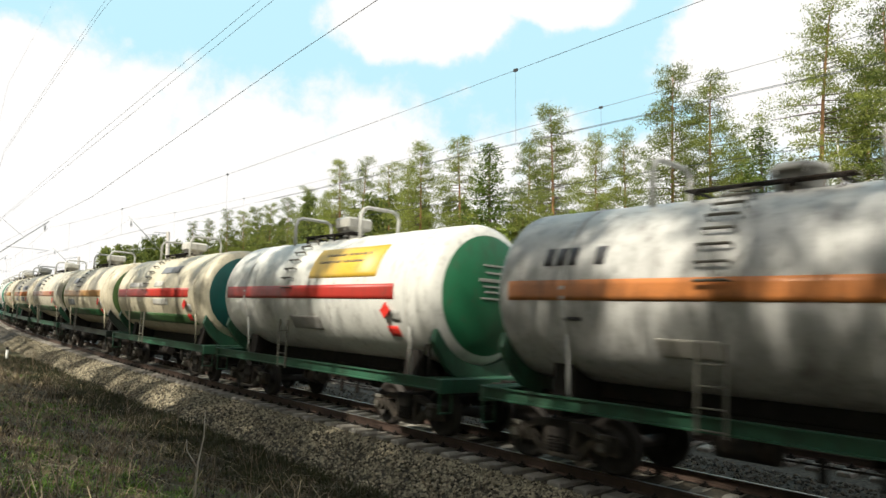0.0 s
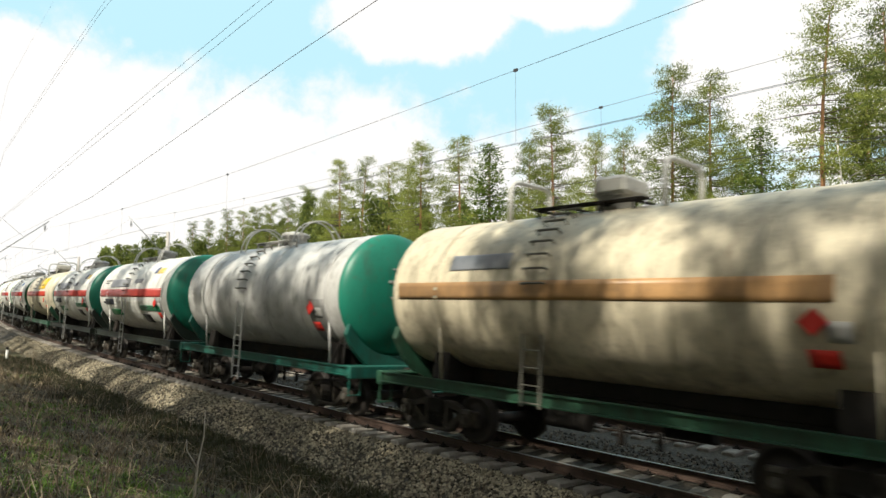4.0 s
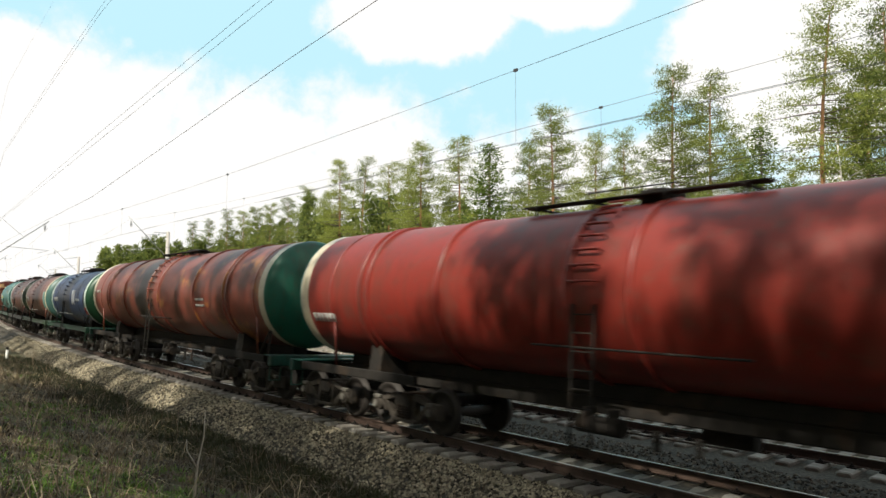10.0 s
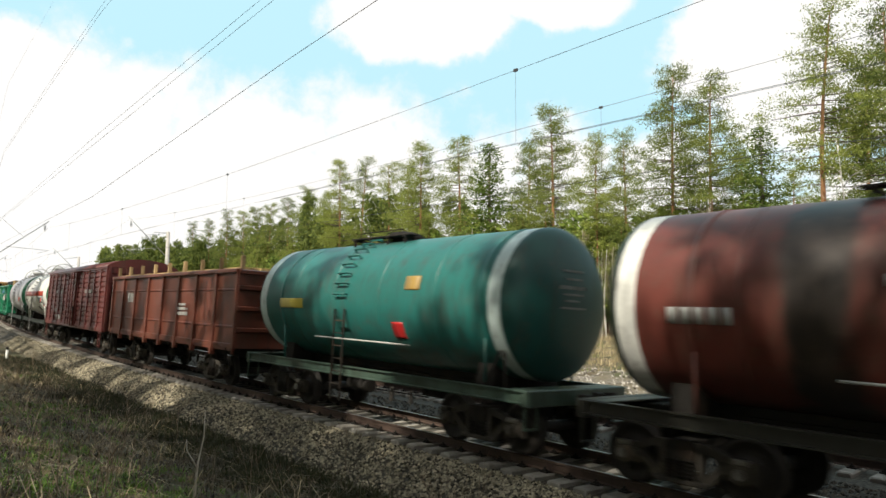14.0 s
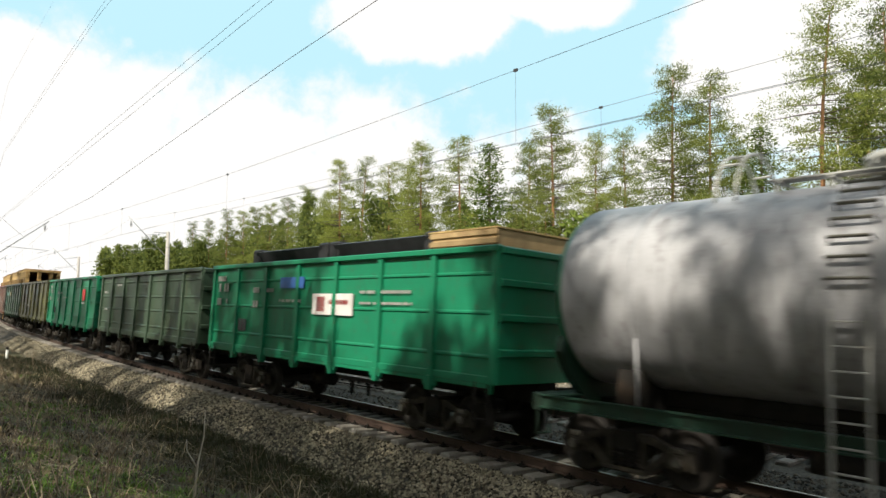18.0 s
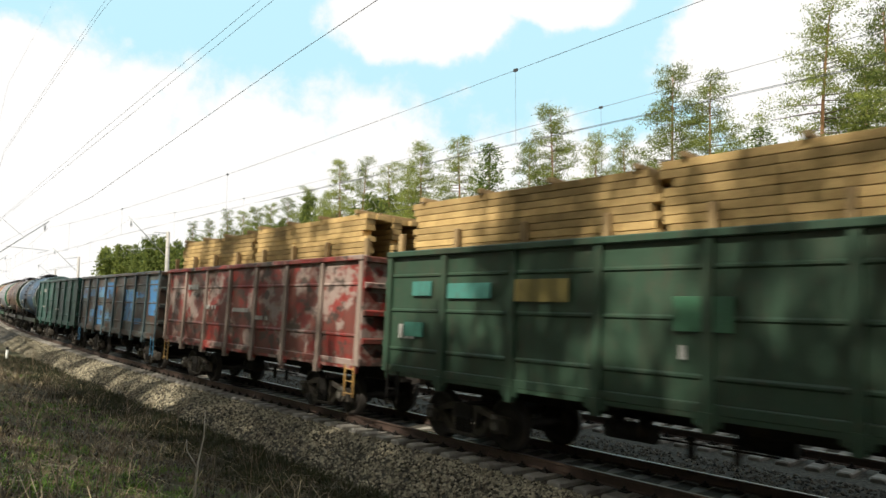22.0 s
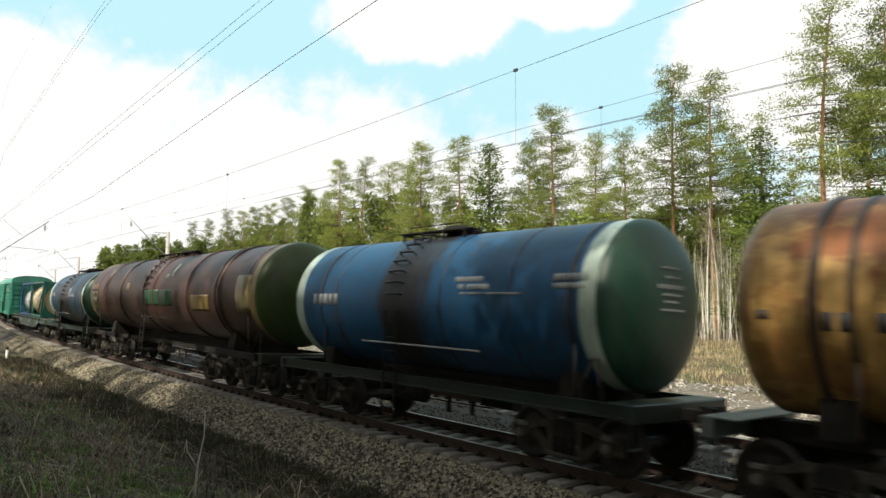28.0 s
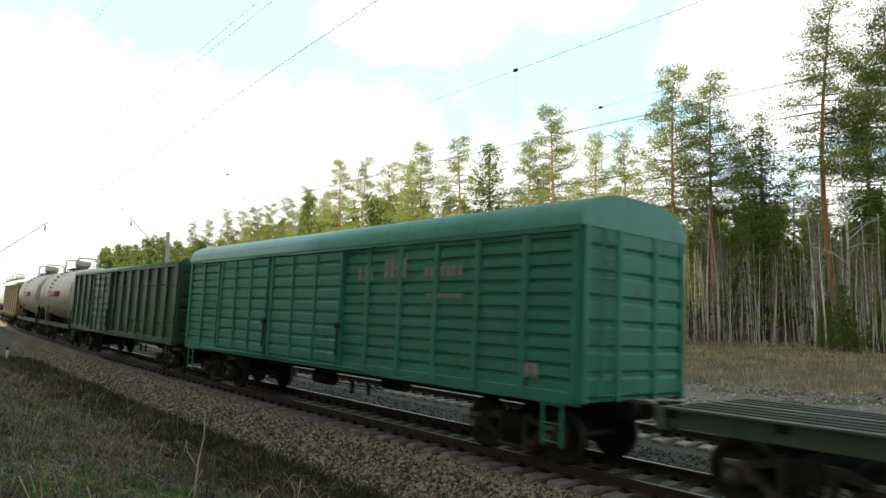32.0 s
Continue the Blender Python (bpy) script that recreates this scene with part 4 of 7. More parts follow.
s, lat = clumps(1100, 14, -60.0, 6.0, 1.0, 9.5, 42.0, 0.25, lambda a, b, n: patchy(a * 0.5 + 2, b * 0.5) + gg.normal(0, 0.6, n) > 0.5)
blades("meadow_green", len(s), s, lat, 0.10, 0.3, 17, FRESH, "green spring grass among the straw of the clearing", 0.7, 0.016)
n = 30000
s = -75 + 82 * gg.random(n)
lat = gg.uniform(17.5, 45, n)
blades("meadow_grass", n, s, lat, 0.15, 0.5, 12, STRAW, "dry yellow-brown grass of the clearing", 0.8, 0.014)


def weed(seed, h, forks):
    g = random.Random(seed)
    bm = bmesh.new()

    def grow(p, d, L, r, depth):
        e = p + d * L
        tube(bm, [p, p.lerp(e, 0.5) + Vector((g.uniform(-1, 1), g.uniform(-1, 1), 0)) * L * 0.06, e], [r, r * 0.8, r * 0.5], 4)
        if depth:
            for _ in range(forks):
                q = p.lerp(e, g.uniform(0.35, 1.0))
                nd = (d + Vector((g.uniform(-1, 1), g.uniform(-1, 1), g.uniform(-0.1, 0.6))) * 0.8).normalized()
                grow(q, nd, L * g.uniform(0.35, 0.6), r * 0.6, depth - 1)
    grow(Vector((0, 0, -0.1)), Vector((g.uniform(-0.15, 0.15), g.uniform(-0.15, 0.15), 1)).normalized(), h, 0.004 + 0.003 * h, 2)
    me = bpy.data.meshes.new("stem")
    bm.to_mesh(me)
    bm.free()
    me.materials.append(WEED)
    return me


WEEDS = [weed(i, 0.75 + 0.2 * i, 2 + i % 2) for i in range(4)]
PALESTEM = surface("pale_stem", (0.46, 0.42, 0.35), (0.64, 0.59, 0.50), 0.8, 8, 40, 0.1)
for i in range(150):
    s, lat = -7 - 34 * rt.random() ** 1.4, rt.uniform(-9.0, -3.0)
    w = tagged(new("dead_weed"), "dry brown branching weed stalk on the bank", "weed", "dead weeds on the bank")
    st = new("stem", WEEDS[rt.randrange(4)])
    st.parent = w
    k = rt.uniform(0.4, 0.95)
    w.matrix_world = Matrix.Translation(on_track(s, lat, float(ground_z(np.array(s), np.array(lat))))) @ Matrix.Rotation(rt.uniform(0, 6.28), 4, "Z") @ Matrix.Diagonal((k, k, k, 1))


def forked_twig():
    t = tagged(new("bare_sapling"), "pale bare forked sapling standing on the bank", "sapling")
    bm = bmesh.new()
    tube(bm, [(0, 0, -0.1), (0.03, 0, 0.35), (0.06, 0.02, 0.75), (0.16, 0.02, 1.25), (0.18, 0.0, 1.75)], [0.026, 0.023, 0.018, 0.013, 0.007], 6)
    part("stem", bm, PALESTEM, t)
    bm = bmesh.new()
    tube(bm, [(0.05, 0.02, 0.62), (-0.05, -0.05, 0.85), (-0.12, -0.1, 1.0), (-0.13, -0.1, 1.2)], [0.017, 0.014, 0.010, 0.006], 5)
    part("side_shoot", bm, PALESTEM, t)
    s, lat = -11.0, -6.0
    t.matrix_world = Matrix.Translation(on_track(s, lat, float(ground_z(np.array(s), np.array(lat))))) @ Matrix.Rotation(0.75, 4, "Z") @ Matrix.Scale(0.84, 4)


forked_twig()


def dead_birch(s, lat, h):
    """A bare white tree with long crooked limbs, before the tallest pine."""
    g = random.Random(12)
    t = tagged(new("dead_tree"), "bare whitish dead tree with long crooked limbs", "dead tree")
    bm = bmesh.new()
    ax = lambda k: Vector((0.5 * math.sin(k * 3), 0.2 * math.sin(k * 5), h * k))
    tube(bm, [ax(k / 8) for k in range(9)], [0.15 * (1 - k / 8.6) + 0.01 for k in range(9)], 8)
    part("trunk", bm, BIRCHBARK, t)
    for i in range(16):
        k = 0.4 + 0.58 * i / 16
        az = g.uniform(0, 6.28)
        L = g.uniform(1.4, 3.4) * (1.25 - k * 0.7)
        p = ax(k)
        o = Vector((math.cos(az), math.sin(az), g.uniform(0.2, 0.9)))
        bm = bmesh.new()
        e = p + o * L
        tube(bm, [p, p + o * L * 0.45 + Vector((0, 0, 0.12)), e - Vector((0, 0, 0.15 * L))], [0.05, 0.03, 0.008], 5)
        for _ in range(3):
            q = p.lerp(e, g.uniform(0.4, 0.9))
            tube(bm, [q, q + Vector((g.uniform(-1, 1), g.uniform(-1, 1), g.uniform(-0.3, 0.8))) * L * 0.4], [0.018, 0.004], 4)
        part("limb", bm, BIRCHBARK, t)
    t.matrix_world = Matrix.Translation(on_track(s, lat, float(ground_z(np.array(s), np.array(lat)))))


dead_birch(-18.3, 44.5, 15.5)


def marker_post(s, lat):
    t = tagged(new("marker_post"), "short white post with a dark cap beside the track", "marker post")
    bm = bmesh.new()
    rod(bm, (0, 0, -0.3), (0, 0, 0.55), 0.07, 10)
    part("post", bm, surface("white_post", (0.6, 0.6, 0.57), (0.75, 0.74, 0.70), 0.8), t)
    bm = bmesh.new()
    rod(bm, (0, 0, 0.55), (0, 0, 0.72), 0.072, 10, 0.05)
    part("cap", bm, STEEL, t, "dark cap")
    t.matrix_world = Matrix.Translation(on_track(s, lat, float(ground_z(np.array(s), np.array(lat)))))


marker_post(-44.5, -4.1)


def drifting_cloud():
    """A low cumulus, up the sun's way, that slides before the sun near the end."""
    c = tagged(new("drifting_cloud"), "white cumulus cloud drifting before the sun", "cloud")
    g = random.Random(3)
    white = surface("cloud_white", (0.78, 0.78, 0.78), (0.86, 0.86, 0.86), 1.0, 0.02, 0.2, 0.0)
    for k in range(44):
        u, v = g.uniform(-1, 1), g.uniform(-1, 1)
        bm = bmesh.new()
        bmesh.ops.create_icosphere(bm, subdivisions=3, radius=1.0)
        rx, ry, rz = g.uniform(20, 30), g.uniform(20, 30), g.uniform(7, 12)
        for w in bm.verts:
            n = 1 + 0.28 * noise.noise(w.co * 1.7 + Vector((k, 0, 0))) + 0.14 * noise.noise(w.co * 4.1 + Vector((0, k, 0)))
            w.co = Vector((w.co.x * rx * n + u * 78, w.co.y * ry * n + v * 66, w.co.z * rz * n + g.uniform(-0.2, 0.2)))
        for f in bm.faces:
            f.smooth = True
        part("puff", bm, white, c)
    return c


CLOUD = drifting_cloud()


# ---- wagons: x runs along the train, y away from the near bank, z over the rails ----
WHITE = (0.66, 0.66, 0.62)
CREAM = (0.60, 0.545, 0.41)
PALEGREY = (0.50, 0.50, 0.48)
RED = (0.42, 0.035, 0.025)
MARKS = paint("stencil", (0.38, 0.38, 0.36), 0.05, 0.2, 0.6, stain=(0.12, 0.11, 0.10))
FAINT = paint("faint_stencil", (0.22, 0.24, 0.23), 0.3, 0.4, 0.6)
DARKMARKS = paint("dark_stencil", (0.07, 0.07, 0.075), 0.05, 0.1, 0.6)
HAZARD = paint("hazard_red", (0.60, 0.03, 0.02), 0.05, 0.1, 0.5)
HATCHM = paint("hatch_grey", (0.42, 0.42, 0.40), 0.2, 0.2, 0.5)
RAILPAINT = paint("rail_paint", (0.56, 0.56, 0.53), 0.15, 0.2, 0.5)
SIGNGREY = paint("sign_grey", (0.20, 0.20, 0.19), 0.2, 0.3, 0.6)
LADDERM = paint("ladder_grime", (0.15, 0.145, 0.12), 0.3, 0.3, 0.6)
WOOD = surface("fresh_planks", (0.30, 0.195, 0.075), (0.54, 0.38, 0.165), 0.75, 3.0, 40, 0.3, vary=0.22)
OLDWOOD = surface("rough_planks", (0.26, 0.17, 0.08), (0.46, 0.33, 0.17), 0.8, 3.0, 40, 0.3, vary=0.25)


def side_frame_mesh(bm):
    """The cast side frame of a bogie, with its window, spring nest and axle boxes, about y = 0."""
    top = [(-1.12, 0.56), (-1.10, 0.64), (-0.75, 0.66), (-0.42, 0.78), (0.42, 0.78), (0.75, 0.66), (1.10, 0.64), (1.12, 0.56),
           (0.80, 0.56), (0.36, 0.66), (-0.36, 0.66), (-0.80, 0.56)]
    prism(bm, top, -0.08, 0.08)
    for sx in (-1, 1):
        prism(bm, [(sx * 0.80, 0.57), (sx * 0.66, 0.57), (sx * 0.30, 0.28), (sx * 0.36, 0.20), (sx * 0.44, 0.20)], -0.07, 0.07)
        prism(bm, [(sx * 0.26, 0.27), (sx * 0.34, 0.27), (sx * 0.34, 0.68), (sx * 0.26, 0.68)], -0.09, 0.09)
        rod(bm, (sx * 0.925, -0.16, 0.48), (sx * 0.925, 0.10, 0.48), 0.15, 14)
        rod(bm, (sx * 0.925, -0.19, 0.48), (sx * 0.925, -0.16, 0.48), 0.10, 12)
        prism(bm, [(sx * 1.12, 0.56), (sx * 1.14, 0.34), (sx * 1.06, 0.34), (sx * 1.04, 0.56)], -0.07, 0.07)
        prism(bm, [(sx * 0.80, 0.56), (sx * 0.74, 0.34), (sx * 0.68, 0.36), (sx * 0.70, 0.56)], -0.07, 0.07)
    cbox(bm, -0.42, 0.42, -0.14, 0.14, 0.17, 0.25, 0.02)


def spring_mesh(bm):
    for x in (-0.16, 0.0, 0.16):
        for k in range(5):
            rod(bm, (x, -0.09, 0.28 + 0.055 * k), (x, -0.09, 0.31 + 0.055 * k), 0.072, 10)
        rod(bm, (x, -0.09, 0.25), (x, -0.09, 0.56), 0.05, 8)


def bolster_mesh(bm):
    prism(bm, [(-0.22, 0.52), (0.22, 0.52), (0.24, 0.70), (0.18, 0.80), (-0.18, 0.80), (-0.24, 0.70)], -1.15, 1.15)
    rod(bm, (0, 0, 0.78), (0, 0, 0.88), 0.2, 14)


def wheelset_mesh(bm):
    tmp = bmesh.new()
    lathe(tmp, [(-1.05, 0.0), (-1.05, 0.065), (-0.85, 0.07), (-0.80, 0.10), (0.80, 0.10), (0.85, 0.07), (1.05, 0.065), (1.05, 0.0)], 0, 12)
    for sg in (-1, 1):
        lathe(tmp, [(sg * 0.87, 0.09), (sg * 0.88, 0.14), (sg * 0.82, 0.16), (sg * 0.80, 0.36), (sg * 0.865, 0.40), (sg * 0.865, 0.472), (sg * 0.76, 0.478),
                    (sg * 0.745, 0.505), (sg * 0.725, 0.505), (sg * 0.725, 0.40), (sg * 0.76, 0.36), (sg * 0.77, 0.16), (sg * 0.70, 0.14), (sg * 0.69, 0.09)], 0, 28)
    bmesh.ops.rotate(tmp, verts=tmp.verts[:], matrix=Matrix.Rotation(radians(90), 3, "Z"), cent=(0, 0, 0))
    # bolt heads that let the turning show
    for sg in (-1, 1):
        for k in range(3):
            a = 2.094 * k
            cbox(tmp, 0.27 * math.cos(a) - 0.03, 0.27 * math.cos(a) + 0.03, sg * 0.84 - 0.02, sg * 0.84 + 0.02, 0.27 * math.sin(a) - 0.03, 0.27 * math.sin(a) + 0.03, 0.006)
    join(bm, tmp)


WHEELSETS = []
FRAMEM = surface("dusty_frame", (0.022, 0.019, 0.015), (0.075, 0.064, 0.052), 0.85, 3, 50, 0.4, stain=(0.15, 0.12, 0.085), stain_amount=0.15, stain_scale=2.2)
# the caps' pale colour paints in the sun glint on the axle boxes
CAPM = surface("glint_cap", (0.10, 0.092, 0.08), (0.24, 0.23, 0.20), 0.5, 5, 60, 0.2, metal=0.3, stain=(0.03, 0.025, 0.02), stain_amount=0.5)


def bogie(parent, x, box_paint=None):
    b = put("bogie", mesh_of("bolster", bolster_mesh), STEEL, parent, (x, 0, 0))
    for sg in (-1, 1):
        f = put("side_frame", mesh_of("side_frame", side_frame_mesh), box_paint or FRAMEM, b, (0, sg * 1.02, 0), turn=(0, 0, 0 if sg < 0 else 180))
        tagged(put("spring_nest", mesh_of("springs", spring_mesh), STEEL, b, (0, sg * 1.02, 0), turn=(0, 0, 0 if sg < 0 else 180)), kind="stuff")
    for dx in (-0.925, 0.925):
        put("axle_cap", mesh_of("axle_cap", lambda bm: (rod(bm, (0, -1.245, 0.48), (0, -1.21, 0.48), 0.075, 12), cbox(bm, -0.11, 0.11, -1.20, -1.10, 0.60, 0.68, 0.015))), CAPM, b, (dx, 0, 0), label="pale worn axle cap")
        w = put("wheelset", mesh_of("wheelset", wheelset_mesh), WHEEL, b, (dx, 0, 0.478))
        WHEELSETS.append((w, parent, dx, x))
    return b


def coupler_mesh(bm):
    cbox(bm, -0.55, 0.0, -0.10, 0.10, 0.95, 1.15, 0.02)
    prism(bm, [(-0.12, 0.88), (0.06, 0.90), (0.06, 1.22), (-0.12, 1.24)], -0.22, -0.06)
    prism(bm, [(-0.12, 0.90), (0.02, 0.92), (0.02, 1.20), (-0.12, 1.22)], 0.04, 0.20)
    rod(bm, (-0.35, 0.28, 1.05), (-0.05, 0.30, 0.72), 0.03, 8)
    rod(bm, (-0.05, 0.30, 0.72), (0.02, 0.22, 0.66), 0.03, 8)


def couplers(parent, half):
    for sg in (-1, 1):
        put("coupler", mesh_of("coupler", coupler_mesh), STEEL, parent, (sg * half, 0, 0), turn=(0, 0, 0 if sg > 0 else 180))


def brake_gear(parent, x):
    def tank_(bm):
        rod(bm, (-0.45, 0, 0), (0.45, 0, 0), 0.16, 12)
        for d in (-0.25, 0.25):
            cbox(bm, d - 0.03, d + 0.03, -0.18, 0.18, -0.05, 0.30, 0.01)
    def lever(bm):
        rod(bm, (-1.4, 0, 0), (1.4, 0, 0.02), 0.018, 6)
        cbox(bm, -0.06, 0.06, -0.03, 0.03, -0.22, 0.12, 0.01)
        cbox(bm, 0.7, 0.8, -0.03, 0.03, -0.2, 0.1, 0.01)
    put("air_reservoir", mesh_of("air_reservoir", tank_), STEEL, parent, (x - 0.9, -0.55, 0.72))
    put("brake_cylinder", mesh_of("air_reservoir", tank_), STEEL, parent, (x + 0.9, 0.5, 0.70))
    put("brake_rod", mesh_of("brake_rod", lever), STEEL, parent, (x, -0.25, 0.62))


def letters(x0, x1, h):
    """Splits a line of writing into short bars of a letter's width."""
    g = random.Random(int(x0 * 1000) + int(h * 777))
    out, x, w = [], x0, h * 0.62
    while x + w * 0.6 < x1:
        if g.random() > 0.1:
            out.append((x, min(x + w * g.uniform(0.75, 1.05), x1)))
        x += w * 1.4
    return out


def bars_mesh(bm, rows, r, zc, side):
    """Lines of lettering as plain bars on a barrel's side."""
    for x0, x1, z0, z1 in rows:
        for a, b in letters(x0, x1, z1 - z0):
            patch(bm, a, b, z0, z1, r, zc, side, 0.015, 2)


def ladder_mesh(bm, z0, z1, w, step=0.30):
    for sx in (-w / 2, w / 2):
        cbox(bm, sx - 0.022, sx + 0.022, -0.02, 0.02, z0, z1, 0.006)
    k = z0 + 0.08
    while k < z1:
        cbox(bm, -w / 2, w / 2, -0.018, 0.018, k - 0.012, k + 0.012, 0.004)
        k += step


def bracket_step_mesh(bm, r, zc, k):
    """One bracket step on a barrel's side, over the ladder."""
    a = radians(86 - 9.2 * k)
    y, z = -r * math.sin(a), zc + r * math.cos(a)
    o = Vector((0, -math.sin(a), math.cos(a))) * 0.12
    pts = [(-0.24, y, z), (-0.24, y + o.y, z + o.z), (0.24, y + o.y, z + o.z), (0.24, y, z)]
    tube(bm, pts, 0.020, 5)
    q = Vector((0, o.z, -o.y)).normalized() * 0.05
    v = [bm.verts.new(Vector((x, y, z)) + o * d + q * e) for d, e in ((0.8, -0.4), (0.8, 0.4), (1.0, 0.4), (1.0, -0.4)) for x in (-0.24, 0.24)]
    for f in ((0, 2, 3, 1), (2, 4, 5, 3), (4, 6, 7, 5), (6, 0, 1, 7), (0, 6, 4, 2), (1, 3, 5, 7)):
        bm.faces.new([v[i] for i in f])


def arch_rail_mesh(bm, kind, zt):
    if kind == "A":
        pts = [(0, -0.62, zt - 0.14), (0, -0.62, zt + 0.50), (0, -0.55, zt + 0.66), (0, -0.42, zt + 0.72), (0, 0.42, zt + 0.72), (0, 0.55, zt + 0.66), (0, 0.62, zt + 0.50), (0, 0.62, zt - 0.14)]
        tube(bm, pts, 0.048, 8)
    else:
        for dx in (-0.16, 0.16):
            tube(bm, [(dx, -0.78 * math.cos(math.pi * i / 12), zt - 0.2 + 0.86 * math.sin(math.pi * i / 12)) for i in range(13)], 0.026, 6)
        for i in (3, 6, 9):
            a = math.pi * i / 12
            rod(bm, (-0.16, -0.78 * math.cos(a), zt - 0.2 + 0.86 * math.sin(a)), (0.16, -0.78 * math.cos(a), zt - 0.2 + 0.86 * math.sin(a)), 0.02, 6)


def platform_mesh(bm, zt, half):
    for sy in (-0.62, 0.34):
        for k in range(4):
            cbox(bm, -half, half, sy + 0.07 * k, sy + 0.07 * k + 0.055, zt + 0.06, zt + 0.09, 0.006)
    for x in (-half * 0.85, -half * 0.3, half * 0.3, half * 0.85):
        cbox(bm, x - 0.03, x + 0.03, -0.66, 0.66, zt + 0.01, zt + 0.06, 0.006)
        for sy in (-0.6, 0.6):
            cbox(bm, x - 0.025, x + 0.025, sy - 0.025, sy + 0.025, zt - 0.22, zt + 0.05, 0.005)


def hatch_mesh(bm, zt, low):
    h = 0.16 if low else 0.34
    tmp = bmesh.new()
    lathe(tmp, [(-0.2, 0.36), (h - 0.08, 0.36), (h - 0.08, 0.42), (h, 0.42), (h + 0.05, 0.36), (h + 0.09, 0.18), (h + 0.10, 0.0)], 0, 22)
    bmesh.ops.rotate(tmp, verts=tmp.verts[:], matrix=Matrix.Rotation(radians(-90), 3, "Y"), cent=(0, 0, 0))
    bmesh.ops.translate(tmp, verts=tmp.verts[:], vec=(0, 0, zt))
    join(bm, tmp)
    for k in range(6):
        a = 1.047 * k
        rod(bm, (0.42 * math.cos(a), 0.42 * math.sin(a), zt + h - 0.14), (0.42 * math.cos(a), 0.42 * math.sin(a), zt + h + 0.05), 0.02, 5)


HEAD = 0.50                                            # depth of a dished head


def head_line(bm, cy, r, zc, y0, y1, z, h):
    """A line of bars that follows the dish of a tank's head."""
    y = y0
    while y < y1 - 0.03:
        e = min(y + 0.11, y1)
        q = math.hypot((y + e) / 2, z) / r
        x = cy + HEAD * math.sqrt(max(0.0, 1 - q ** 2.5))
        box(bm, x - 0.02, x + 0.012, y, e - 0.025, zc + z, zc + z + h)
        y = e


def tank_wagon(label, body, end, kind="A", length=12.02, r=1.58, zc=3.0, end_r=1.25, band=None, stripe=None, stripe_from=None, stripe_to=None, sill=(0.03, 0.10, 0.06), marks=(),
               plates=(), hazard=False, rust=0.15, streak=0.25, rings=(), axles=2, hatch=None, lower=None, eight=False, dome=0.0, patches=None, spill=None, box_top=True):
    """A bogie tank wagon: barrel, dished heads, straps, sills, ladder, hatch, bogies."""
    w = tagged(new("tank_wagon"), label, "tank wagon", "wagons of the goods train")
    if kind in "CD" and not eight:                     # the older, slimmer barrel
        r, zc, end_r = 1.53, 2.83, min(end_r, 1.53)
    half = length / 2
    tl = half - 0.55                                   # half the barrel over its heads
    cy = tl - (0.50 if eight else 0.68 if kind in "CD" else 0.58)                                     # half the cylinder
    bmat = paint("tank_%s" % w.name, body, rust, streak, patches=patches, spill=spill)
    # head colour is cut to 0.58 to paint in the lack of sun there
    emat = paint("head_%s" % w.name, tuple(0.58 * c for c in end), rust * 0.7, streak * 0.6)
    smat = paint("sill_%s" % w.name, tuple(0.62 * c for c in sill), rust + 0.25, streak + 0.2, stain=(0.02, 0.017, 0.014))
    bw = 0.34 if band else 0.0

    def barrel(bm):
        rows = [(-cy + bw, r)]
        n = int(2 * cy / 0.5)
        rows += [(-cy + bw + (2 * cy - 2 * bw) * i / n, r) for i in range(1, n)] + [(cy - bw, r)]
        lathe(bm, rows, zc, 56)
    put("barrel", mesh_of(("barrel", round(cy, 3), r, zc, bw), barrel), bmat, w)

    def head(bm, a, b):
        """Part of the dished head, from angle a to b of its ellipse."""
        lathe(bm, [(cy + HEAD * math.sin(t), r * math.cos(t) ** 0.86 if math.cos(t) > 1e-6 else 0.0) for t in [a + (b - a) * i / 10 for i in range(11)]], zc, 56)
    ta = 0.0 if end_r >= r - 0.02 else math.acos((end_r / r) ** (1 / 0.86))
    for sg in (1, -1):
        rot = (0, 0, 0 if sg > 0 else 180)
        if ta > 0:
            put("head_rim", mesh_of(("head_rim", round(cy, 3), r, zc, end_r), head, 0.0, ta), bmat, w, turn=rot)
        put("head", mesh_of(("head", round(cy, 3), r, zc, end_r), head, ta, math.pi / 2), emat, w, turn=rot)
        if band:
            put("end_band", mesh_of(("end_band", round(cy, 3), r, zc), lambda bm: lathe(bm, [(cy - bw, r + 0.001), (cy, r + 0.001)], zc, 56)), paint("band_%s" % w.name, band, 0.1, 0.2), w, turn=rot)
    def ring(bm):
        lathe(bm, [(-0.06, r), (-0.05, r + 0.05), (0.05, r + 0.05), (0.06, r)], zc, 56)
    for x in rings:
        put("stiffening_ring", mesh_of(("ring", r, zc), ring), bmat, w, (x, 0, 0))
    def seam(bm):
        lathe(bm, [(-0.022, r - 0.002), (-0.012, r + 0.009), (0.012, r + 0.009), (0.022, r - 0.002)], zc, 56)
    if not rings:
        for k in range(1, 5):
            put("weld_seam", mesh_of(("seam", r, zc), seam), bmat, w, (-cy + 2 * cy * k / 5, 0, 0))
    if stripe:
        x0, x1 = (-cy + 0.12 if stripe_from is None else stripe_from), ((3.85 if kind == "A" else 4.25) if stripe_to is None else stripe_to)
        stm = paint("stripe_%s" % w.name, stripe, rust * 0.6, streak)
        for sg in (-1, 1):
            put("stripe", mesh_of(("stripe", x0, x1, r, zc, sg), lambda bm: patch(bm, x0, x1, zc - 0.17, zc + 0.17, r, zc, sg, 0.011, 4)), stm, w)
